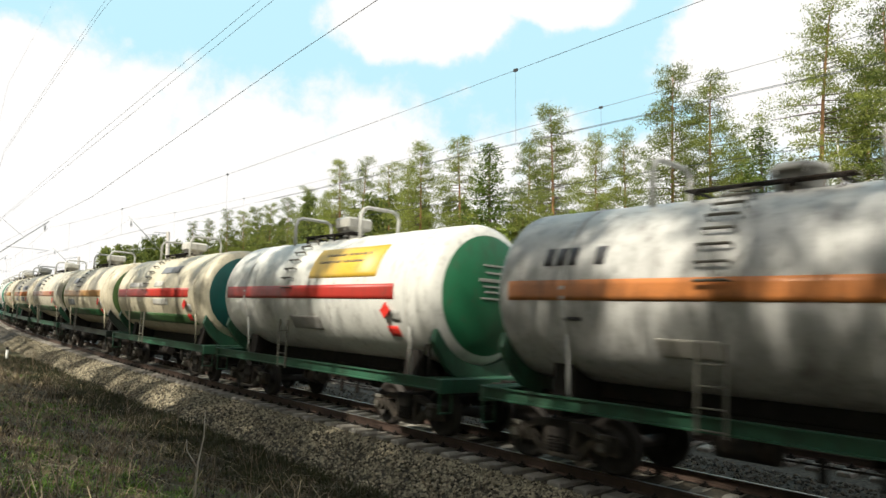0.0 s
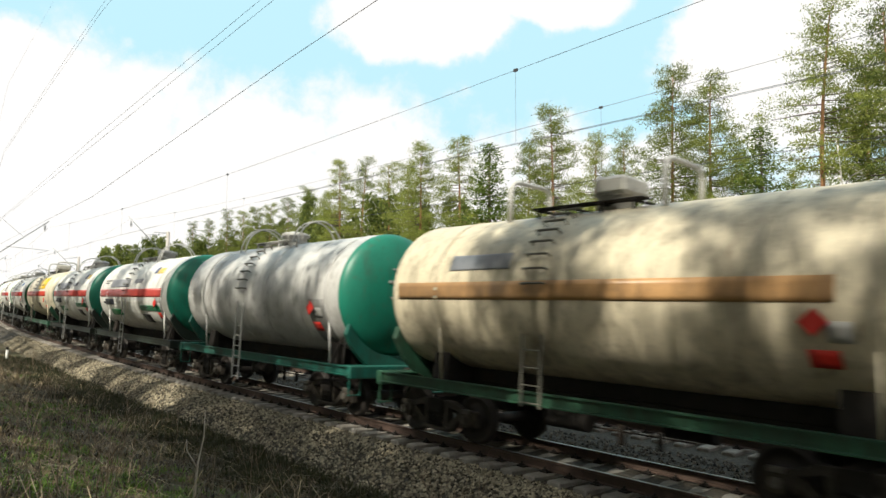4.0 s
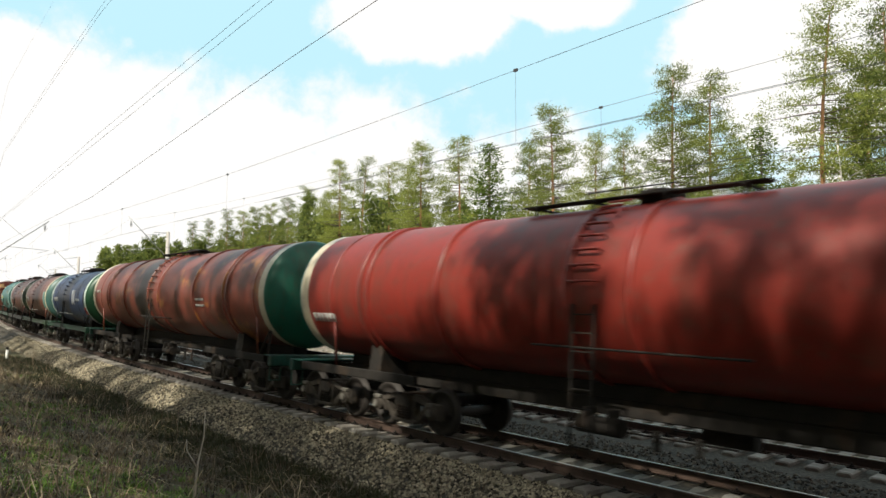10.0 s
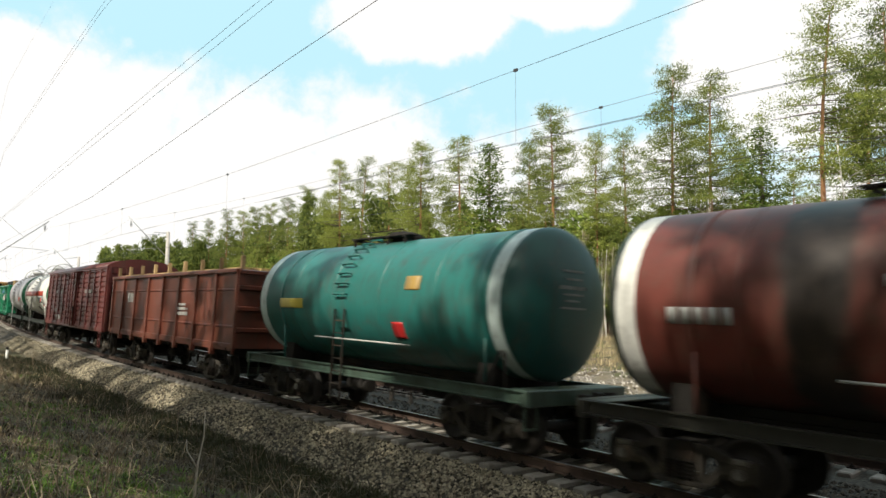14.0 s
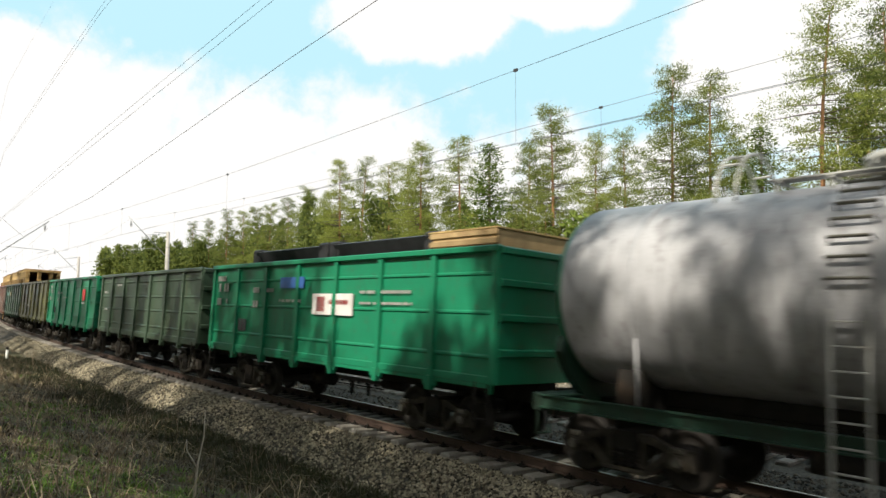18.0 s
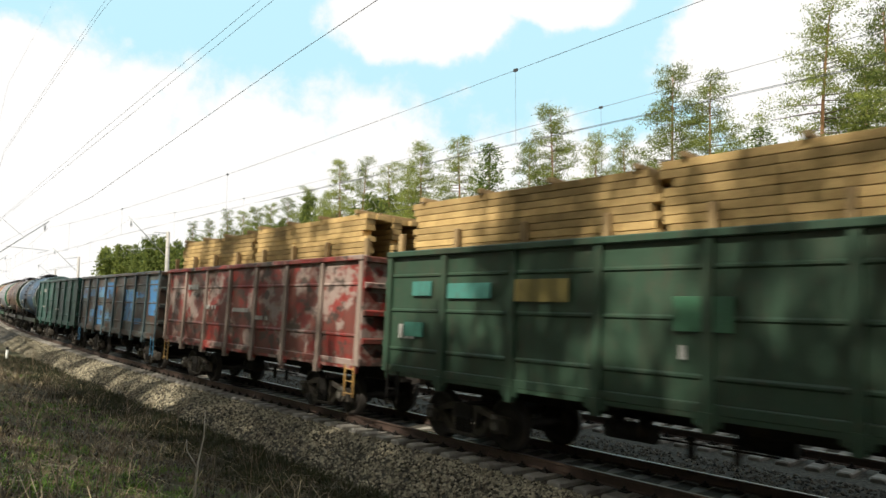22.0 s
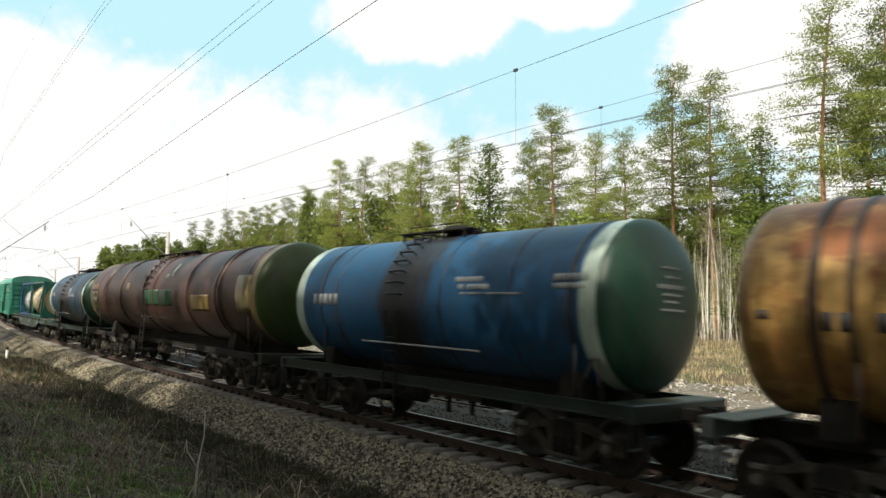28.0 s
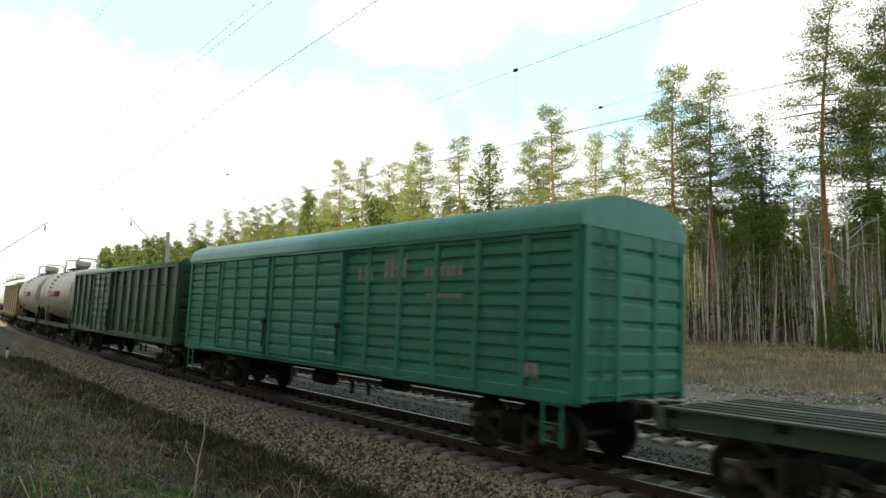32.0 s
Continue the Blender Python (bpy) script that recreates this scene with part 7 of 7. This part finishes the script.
add(boxcar("dark red covered wagon with ribbed sides", (0.115, 0.024, 0.021), 15.92, 14.9, 1.25, 4.25, 4.72, 12, (-1.0, 1.1), 0.35, 0.4, 12, False, marks=((-5.2, -4.2, 3.0, 3.2, True), (-3.6, -2.6, 3.0, 3.2, True), (-5.0, -4.2, 1.9, 2.1, True), (-4.2, -3.0, 1.5, 1.75, True), (3.0, 4.5, 3.0, 3.2, True))))
add(tank_wagon("white tank wagon with green ends, red stripe and dark label", WHITE, (0.03, 0.20, 0.10), stripe=(0.36, 0.05, 0.03), sill=SILL_D, hazard=True, plates=(("dark_panel", 1.9, 3.2, -0.62, -0.25, (0.05, 0.10, 0.10)), ("dark_panel", 0.9, 1.5, -1.15, -0.85, (0.05, 0.05, 0.05))), marks=SMALL, **END_B))
add(tank_wagon("silver-grey tank wagon with green ends", (0.40, 0.40, 0.42), (0.04, 0.24, 0.13), sill=(0.03, 0.09, 0.06), hazard=True, rust=0.15, streak=0.3, kind="B", end_r=1.56))
LIVE = (0.010, 0.20, 0.10)
LM = ((-6.1, -5.5, 3.35, 3.52, True), (-6.2, -5.3, 3.02, 3.28, True), (-6.1, -5.8, 2.6, 2.82, True), (-5.4, -5.1, 2.65, 2.80, True), (-3.7, -3.5, 3.3, 3.5, True), (-3.7, -3.2, 2.98, 3.14, True),
      (-3.7, -3.2, 2.55, 2.75, True), (-2.7, -2.3, 3.0, 3.1, True), (-1.9, -0.7, 2.72, 2.80, True), (-4.4, -3.9, 1.85, 2.2, False))
g2 = gondola("bright green open wagon with a white name board", LIVE, 13.94, n=7, rust=-0.3, streak=0.15, ribs=3, marks=(*LM, (2.0, 4.0, 2.95, 3.02, True), (2.0, 4.0, 2.7, 2.76, True)),
             plates=(("name_board", -0.1, 1.75, 2.42, 2.95, (0.70, 0.68, 0.66)), ("red_shape", 0.1, 0.5, 2.5, 2.88, (0.5, 0.05, 0.05)), ("red_shape", 0.7, 1.55, 2.68, 2.80, (0.5, 0.05, 0.05)), ("blue_shape", -1.9, -0.6, 3.1, 3.4, (0.05, 0.15, 0.45))))


def load_mixed():
    """Black troughs and a pale crate that lie on the bright green wagon."""
    a = tagged(new("black_trough"), "long black steel trough lying on the green wagon", "trough", "loads on the green wagon")
    b = tagged(new("black_trough"), "long black steel trough lying on the green wagon", "trough", "loads on the green wagon")
    c = tagged(new("packing_crate"), "pale wooden packing crate on the green wagon", "crate", "loads on the green wagon")
    black = surface("black_bitumen", (0.012, 0.012, 0.014), (0.035, 0.036, 0.04), 0.55, 3, 50, 0.2)
    def trough(bm):
        poly = [(-0.8, 3.9), (0.8, 3.9), (1.0, 4.25), (0.85, 4.3), (0.62, 4.02), (-0.62, 4.02), (-0.85, 4.3), (-1.0, 4.25)]
        prism_x(bm, -1.9, 1.9, poly)
        cbox(bm, -2.2, -1.75, -0.95, 0.95, 3.8, 4.36, 0.05)
        cbox(bm, 1.75, 2.2, -0.95, 0.95, 3.8, 4.36, 0.05)
    for ob, x in ((a, -2.6), (b, 1.9)):
        put("channel", mesh_of("trough", trough), black, ob, (x, -0.1, 0))
    put("box", mesh_of("crate", lambda bm: cbox(bm, -1.0, 1.0, -1.1, 1.1, 3.3, 4.26, 0.03)), OLDWOOD, c, (5.0, 0, 0))
    for k in range(5):
        put("side_board", mesh_of("crate_board", lambda bm: cbox(bm, -1.03, 1.03, -0.025, 0.025, -0.06, 0.06, 0.01)), OLDWOOD, c, (5.0, -1.115, 3.48 + 0.18 * k))
    for k in range(8):
        put("lid_board", mesh_of("crate_lid", lambda bm: cbox(bm, -0.115, 0.115, -1.15, 1.15, 4.26, 4.30, 0.008)), WOOD, c, (5.0 - 0.935 + 0.265 * k, 0, 0))
    return a, b, c


add(g2, *load_mixed())
DGM = ((-5.9, -5.3, 3.0, 3.1, True), (-5.8, -5.2, 2.2, 2.3, True), (-3.9, -3.1, 3.3, 3.4, True))
add(gondola("dark grey-green open wagon with pressed panels", (0.050, 0.085, 0.055), 13.93, n=7, rust=0.25, streak=0.35, ribs=4, marks=DGM))
add(gondola("bright green open wagon with a red square mark", LIVE, 13.91, n=7, rust=-0.3, streak=0.15, ribs=3, marks=LM, plates=(("red_square", 3.3, 3.9, 2.6, 3.22, (0.55, 0.02, 0.02)), ("white_bar", 3.25, 3.95, 2.44, 2.52, (0.6, 0.62, 0.6)))))
add(gondola("olive-green open wagon with patches of old paint", (0.055, 0.058, 0.024), 13.91, n=7, rust=0.3, streak=0.4, ribs=3, marks=((-5.6, -4.9, 2.75, 2.85, True), (-5.6, -4.9, 2.6, 2.68, True), (-3.9, -2.9, 2.2, 2.28, True), (-2.6, -1.5, 2.1, 2.2, True)),
            patches=((0.11, 0.115, 0.034), 0.35, 0.7), plates=(("teal_patch", -4.0, -2.9, 3.0, 3.3, (0.045, 0.13, 0.11)), ("teal_patch", 1.6, 2.8, 2.95, 3.3, (0.045, 0.12, 0.10)))))
g3 = gondola("dark green open wagon heaped with sawn planks", (0.035, 0.07, 0.045), 13.92, n=7, stakes=True, rust=0.25, streak=0.35, ribs=3, marks=((-6.0, -5.5, 2.0, 2.3, True), (0.5, 1.0, 2.0, 2.2, True)),
             plates=(("teal_patch", -5.6, -5.0, 2.9, 3.2, (0.06, 0.20, 0.17)), ("teal_patch", -4.5, -3.3, 2.85, 3.15, (0.06, 0.20, 0.17)), ("teal_patch", -5.8, -5.2, 2.05, 2.35, (0.06, 0.22, 0.17)), ("yellow_patch", -2.7, -1.5, 2.8, 3.2, (0.26, 0.21, 0.07)), ("green_patch", 0.4, 1.3, 2.4, 2.9, (0.05, 0.14, 0.08))))
add(g3, plank_stack("plank_stack", "tall stack of yellow sawn planks with bearers", -6.0, -0.1, -1.26, 1.26, 1.45, 4.95, seed=4, material=WOOD, layers=25, across=9),
    plank_stack("plank_stack", "tall stack of yellow sawn planks with bearers", 0.1, 6.0, -1.26, 1.26, 1.45, 5.02, seed=5, material=WOOD, layers=25, across=9))
g4 = gondola("faded red-brown open wagon heaped with sawn planks", (0.16, 0.05, 0.04), 13.92, n=7, stakes=True, rust=0.25, streak=0.55, ribs=2, posts=paint("grey_post", (0.30, 0.235, 0.20), 0.35, 0.5), step=paint("ochre_step", (0.40, 0.24, 0.08), 0.2, 0.2),
             marks=((-4.4, -3.4, 3.1, 3.28, True), (-4.0, -3.5, 2.9, 2.98, True), (-2.9, -1.9, 2.45, 2.58, True), (-0.6, 0.5, 2.4, 2.52, True), (1.0, 1.8, 2.2, 2.32, True)),
             patches=(((0.33, 0.26, 0.23), 0.40, 0.8), ((0.24, 0.025, 0.022), 0.28, 0.9), ((0.06, 0.045, 0.038), 0.16, 1.7)))
add(g4, plank_stack("plank_stack", "yellow sawn planks stacked above the wagon sides", -6.0, -0.1, -1.26, 1.26, 1.45, 4.86, seed=6, material=WOOD, layers=25, across=9),
    plank_stack("plank_stack", "yellow sawn planks stacked above the wagon sides", 0.1, 6.0, -1.26, 1.26, 1.45, 4.93, seed=7, material=WOOD, layers=25, across=9))
g5 = gondola("rusty dark open wagon with patches of bright blue paint", (0.050, 0.062, 0.060), 13.90, n=8, rust=0.55, streak=0.5, ribs=3, posts=paint("slate_post", (0.045, 0.075, 0.085), 0.3, 0.4),
             step=paint("blue_step", (0.06, 0.20, 0.34), 0.3, 0.3), patches=(((0.055, 0.032, 0.024), 0.40, 0.7), ((0.09, 0.12, 0.12), 0.16, 1.2), ((0.16, 0.07, 0.03), 0.05, 1.0)))
OLDBLUE = paint("old_blue", (0.040, 0.165, 0.36), 0.35, 0.4, patches=(((0.055, 0.036, 0.028), 0.22, 1.9), ((0.10, 0.22, 0.30), 0.25, 1.4)))
for x0, x1, z0, z1 in ((-6.1, -5.0, 2.75, 3.25), (-4.6, -3.45, 2.85, 3.2), (-4.4, -3.5, 1.6, 2.2), (-3.0, -1.8, 2.8, 3.3), (-2.9, -1.9, 1.5, 2.4), (-1.4, -0.15, 2.75, 3.5), (-1.4, -0.2, 1.7, 2.1),
                       (1.75, 3.1, 1.75, 3.15), (3.4, 4.6, 2.8, 3.05), (3.4, 4.3, 1.7, 1.95), (5.2, 6.1, 2.1, 3.5)):
    put("blue_patch", mesh_of(("blue_patch", x0, z0), lambda bm: [box(bm, x0, x1, -0.014, 0.002, a, b) for a, b in ((z0, z1),)]), OLDBLUE, g5[0], (0, -1.5, 0))
add(g5)
add(gondola("dark teal-green open wagon with faded markings", (0.017, 0.058, 0.046), 13.88, n=7, rust=0.2, streak=0.35, ribs=3, marks=((-5.9, -5.6, 2.9, 3.2, True), (-4.6, -3.2, 3.1, 3.3, True), (-4.6, -3.4, 2.1, 2.2, True), (0.3, 1.4, 2.0, 2.1, True), (-3.0, -2.2, 1.7, 2.1, False)),
            patches=((0.028, 0.10, 0.078), 0.3, 0.8)))
BLUE2 = (0.012, 0.082, 0.17)
add(tank_wagon("blue tank wagon with white-banded pale green ends", BLUE2, (0.15, 0.24, 0.20), kind="C", end_r=1.58, band=(0.62, 0.64, 0.58), sill=(0.06, 0.08, 0.05), marks=((-3.1, -2.1, -0.55, -0.28, True), (0.9, 1.6, 0.6, 0.8, True), (1.2, 2.6, 0.5, 0.54, True), (0.9, 2.5, 0.02, 0.10, True), (3.6, 4.0, 0.45, 0.62, True), (-4.5, -4.3, 0.0, 0.25, True)),
               plates=(("pale_patch_side", 3.2, 4.6, -0.8, -0.05, (0.22, 0.36, 0.36)),), spill=((0.02, 0.028, 0.04), 0.8, -0.3), rust=0.15, streak=0.35))
add(tank_wagon("brown and cream weathered tank wagon with black-green ends", (0.25, 0.165, 0.115), (0.02, 0.055, 0.025), kind="C", end_r=1.58, sill=(0.10, 0.085, 0.06), band=(0.50, 0.42, 0.28), marks=((2.2, 2.8, 0.1, 0.35, True), (3.4, 4.0, 0.1, 0.35, True)), lower=(0.05, 0.035, 0.03),
               spill=((0.10, 0.05, 0.04), 1.8, -1.2), rust=0.55, streak=0.6))
add(tank_wagon("grey tank wagon with green ends and a white band", (0.22, 0.22, 0.24), (0.02, 0.19, 0.10), kind="C", end_r=1.58, sill=(0.03, 0.12, 0.06), band=(0.45, 0.48, 0.44), marks=((0.6, 2.2, 0.2, 0.5, True),), rust=0.3, streak=0.4))
add(tank_wagon("ochre tank wagon streaked with rust and soot", (0.50, 0.30, 0.095), (0.46, 0.32, 0.12), kind="D", end_r=1.4, sill=(0.25, 0.30, 0.28), rings=(-4.0, 4.0), marks=((-3.9, -2.8, -0.35, -0.12, False), (-4.7, -4.5, -0.22, -0.1, False)),
               plates=(("green_patch", -1.5, -1.0, -0.35, -0.15, (0.05, 0.16, 0.06)),), spill=((0.05, 0.032, 0.022), 0.9, -0.3), patches=(((0.26, 0.085, 0.028), 0.30, 0.6), ((0.34, 0.17, 0.05), 0.3, 1.1)), rust=0.5, streak=0.5))
add(tank_wagon("blue tank wagon with dark green ends and white bands", (0.013, 0.085, 0.19), (0.025, 0.09, 0.055), kind="C", end_r=1.58, band=(0.46, 0.56, 0.48), sill=(0.03, 0.05, 0.04), marks=((-3.9, -2.7, -0.15, 0.12, True), (1.4, 2.2, 0.35, 0.45, True), (1.5, 2.4, 0.2, 0.3, True), (1.6, 3.2, 0.1, 0.14, True), (3.9, 4.6, 0.2, 0.3, True), (3.9, 4.6, 0.34, 0.46, True)),
               spill=((0.02, 0.022, 0.028), 0.9, -0.3), rust=0.25, streak=0.4))
add(tank_wagon("long dark brown eight-axle tank wagon with green and yellow ends", (0.055, 0.026, 0.023), (0.07, 0.12, 0.03), kind="C", length=21.2, r=1.60, zc=3.02, end_r=1.60, band=(0.24, 0.17, 0.07), rings=RINGS8, eight=True, sill=(0.05, 0.055, 0.04),
               plates=(("green_patch", -1.0, 0.9, -0.5, 0.1, (0.02, 0.065, 0.035)), ("green_patch", 1.1, 2.4, -0.5, 0.1, (0.02, 0.06, 0.035)), ("yellow_patch", 4.4, 6.0, -0.62, -0.1, (0.17, 0.12, 0.045)), ("yellow_patch", -3.4, -2.9, 0.1, 0.4, (0.30, 0.22, 0.10)), ("yellow_patch", 8.2, 9.2, -0.6, 0.5, (0.22, 0.18, 0.09)), ("tan_patch", -9.3, -8.2, 0.16, 0.42, (0.20, 0.11, 0.06)), ("olive_patch", -9.3, -8.1, -0.78, 0.06, (0.15, 0.13, 0.055))), marks=((1.9, 2.2, 0.6, 1.1, True), (1.4, 1.8, 0.5, 0.7, True), (-9.0, -8.3, -0.45, -0.22, True)), rust=0.45, streak=0.55))
add(tank_wagon("dark blue tank wagon with green ends and a white monogram", (0.018, 0.085, 0.155), (0.018, 0.075, 0.045), kind="C", end_r=1.58, band=(0.45, 0.58, 0.52), sill=(0.04, 0.10, 0.07), marks=((-4.2, -3.0, -0.05, 0.22, True),),
               plates=(("white_mark", 0.9, 1.06, -0.1, 0.5, (0.52, 0.54, 0.58)), ("white_mark", 1.12, 1.3, -0.02, 0.44, (0.44, 0.46, 0.5)), ("white_mark", 1.36, 1.52, -0.1, 0.5, (0.52, 0.54, 0.58)), ("white_mark", 1.7, 2.8, -0.02, 0.12, (0.40, 0.43, 0.48)), ("rust_patch", 4.15, 4.55, -0.75, 0.15, (0.10, 0.06, 0.055))), spill=((0.035, 0.03, 0.032), 1.5, -0.6), rust=0.35, streak=0.5))
fw = flat_wagon("long green-grey flat wagon carrying two tank containers", 20.15)
gc = tank_container("cream tank container in a green steel frame", (0.03, 0.17, 0.12), (0.72, 0.60, 0.36), 1.31, True)
bc = tank_container("silver-grey tank container in a blue steel frame", (0.015, 0.095, 0.29), (0.50, 0.50, 0.50), 1.31, False)
add(fw, (gc, 2.75), (bc, -3.36))
add(boxcar("turquoise-green covered wagon with corrugated sides and doors", (0.045, 0.26, 0.18), 18.2, 16.75, 1.22, 4.08, 4.72, 14, (-2.2, 1.4), 0.05, 0.2, 12, True, door2=(-5.6, -2.4), roof=(0.10, 0.36, 0.28),
           marks=((2.0, 2.6, 3.25, 3.55, True), (3.0, 3.9, 3.3, 3.7, True), (4.4, 5.6, 3.3, 3.5, True), (4.4, 5.6, 2.85, 2.95, True), (7.2, 7.6, 1.5, 1.75, True))))
add(boxcar("dark green ribbed covered wagon with a flat roof", (0.045, 0.10, 0.055), 17.7, 16.6, 1.2, 4.05, 4.25, 14, (-3.6, -0.6), 0.25, 0.4, 4, False, smooth_panels=True, flat=True, roof=(0.06, 0.15, 0.09), marks=((-3.5, -2.6, 2.3, 2.8, True), (-2.3, -1.4, 2.3, 2.8, True), (-1.2, -0.3, 2.3, 2.8, True))))
for _ in range(2):
    add(tank_wagon("cream-white tank wagon with a short red stripe", (0.66, 0.60, 0.48), (0.60, 0.54, 0.42), stripe=(0.46, 0.05, 0.03), stripe_from=-2.0, stripe_to=2.2, sill=SILL_D, rust=0.25, streak=0.4, **END_A))
add(gondola("yellow-brown open wagon far back in the train", (0.40, 0.26, 0.06), 13.92, n=7, rust=0.2, ribs=2))
for _ in range(3):
    add(tank_wagon("pale tank wagon far back in the train", PALEGREY, GREEN, sill=SILL_D, rust=0.25, streak=0.4, **END_A))


def run(t):
    """How far the head of the train has come, in metres along the line."""
    u = t / 10
    return 2.69265 + 173.694 * u - 3.76666 * u * u + 0.375332 * u ** 3


def cloud_way():
    """Where the cloud stands for its shadow's middle to lie at x, y on the line."""
    up = 190.0
    rows = []
    for k in range(17):
        t = k * 2.0
        x, y = 8.0, -74.0 + 22.0 * (t - 27.9)
        rows.append((t, Matrix.Translation((x + SUN_TO.x / SUN_TO.z * up, y + SUN_TO.y / SUN_TO.z * up, up))))
    walk(CLOUD, rows)


def motions():
    cloud_way()
    pos = 0.0
    mids = {}
    for wagon, half, riders in TRAIN:
        mid = pos - half - (0.22 if wagon.name.startswith("tank_wagon") else 0.07)
        pos -= 2 * half
        mids[wagon] = mid
        rows = [(k * 1.0, track_pose(mid + run(k * 1.0))) for k in range(33)]
        walk(wagon, rows)
        for rider in riders:
            ob, dx = rider if isinstance(rider, tuple) else (rider, 0.0)
            walk(ob, [(t, m @ Matrix.Translation((dx, 0, 0))) for t, m in rows])
    # wheels turn as they roll past; far away they only ride along
    step = 0.1 / 3
    for wheel, wagon, dx, bx in WHEELSETS:
        at = lambda t: mids[wagon] + bx + dx + run(t)
        rows, turn, t = [], 0.0, 0.0
        base = Matrix.Translation(wheel.location)
        near = [k for k in range(0, 961) if -26.0 < at(k * step) < 1.0]
        if not near:
            continue
        k0, k1 = max(0, near[0]), min(960, near[-1])
        keys = sorted({0, *range(k0, k1 + 1, 1), k1, 960})
        for k in keys:
            ang = (at(min(max(k, k0), k1) * step) - at(k0 * step)) / 0.478
            rows.append((k * step, base @ Matrix.Rotation(ang, 4, "Y")))
        walk(wheel, rows)


motions()
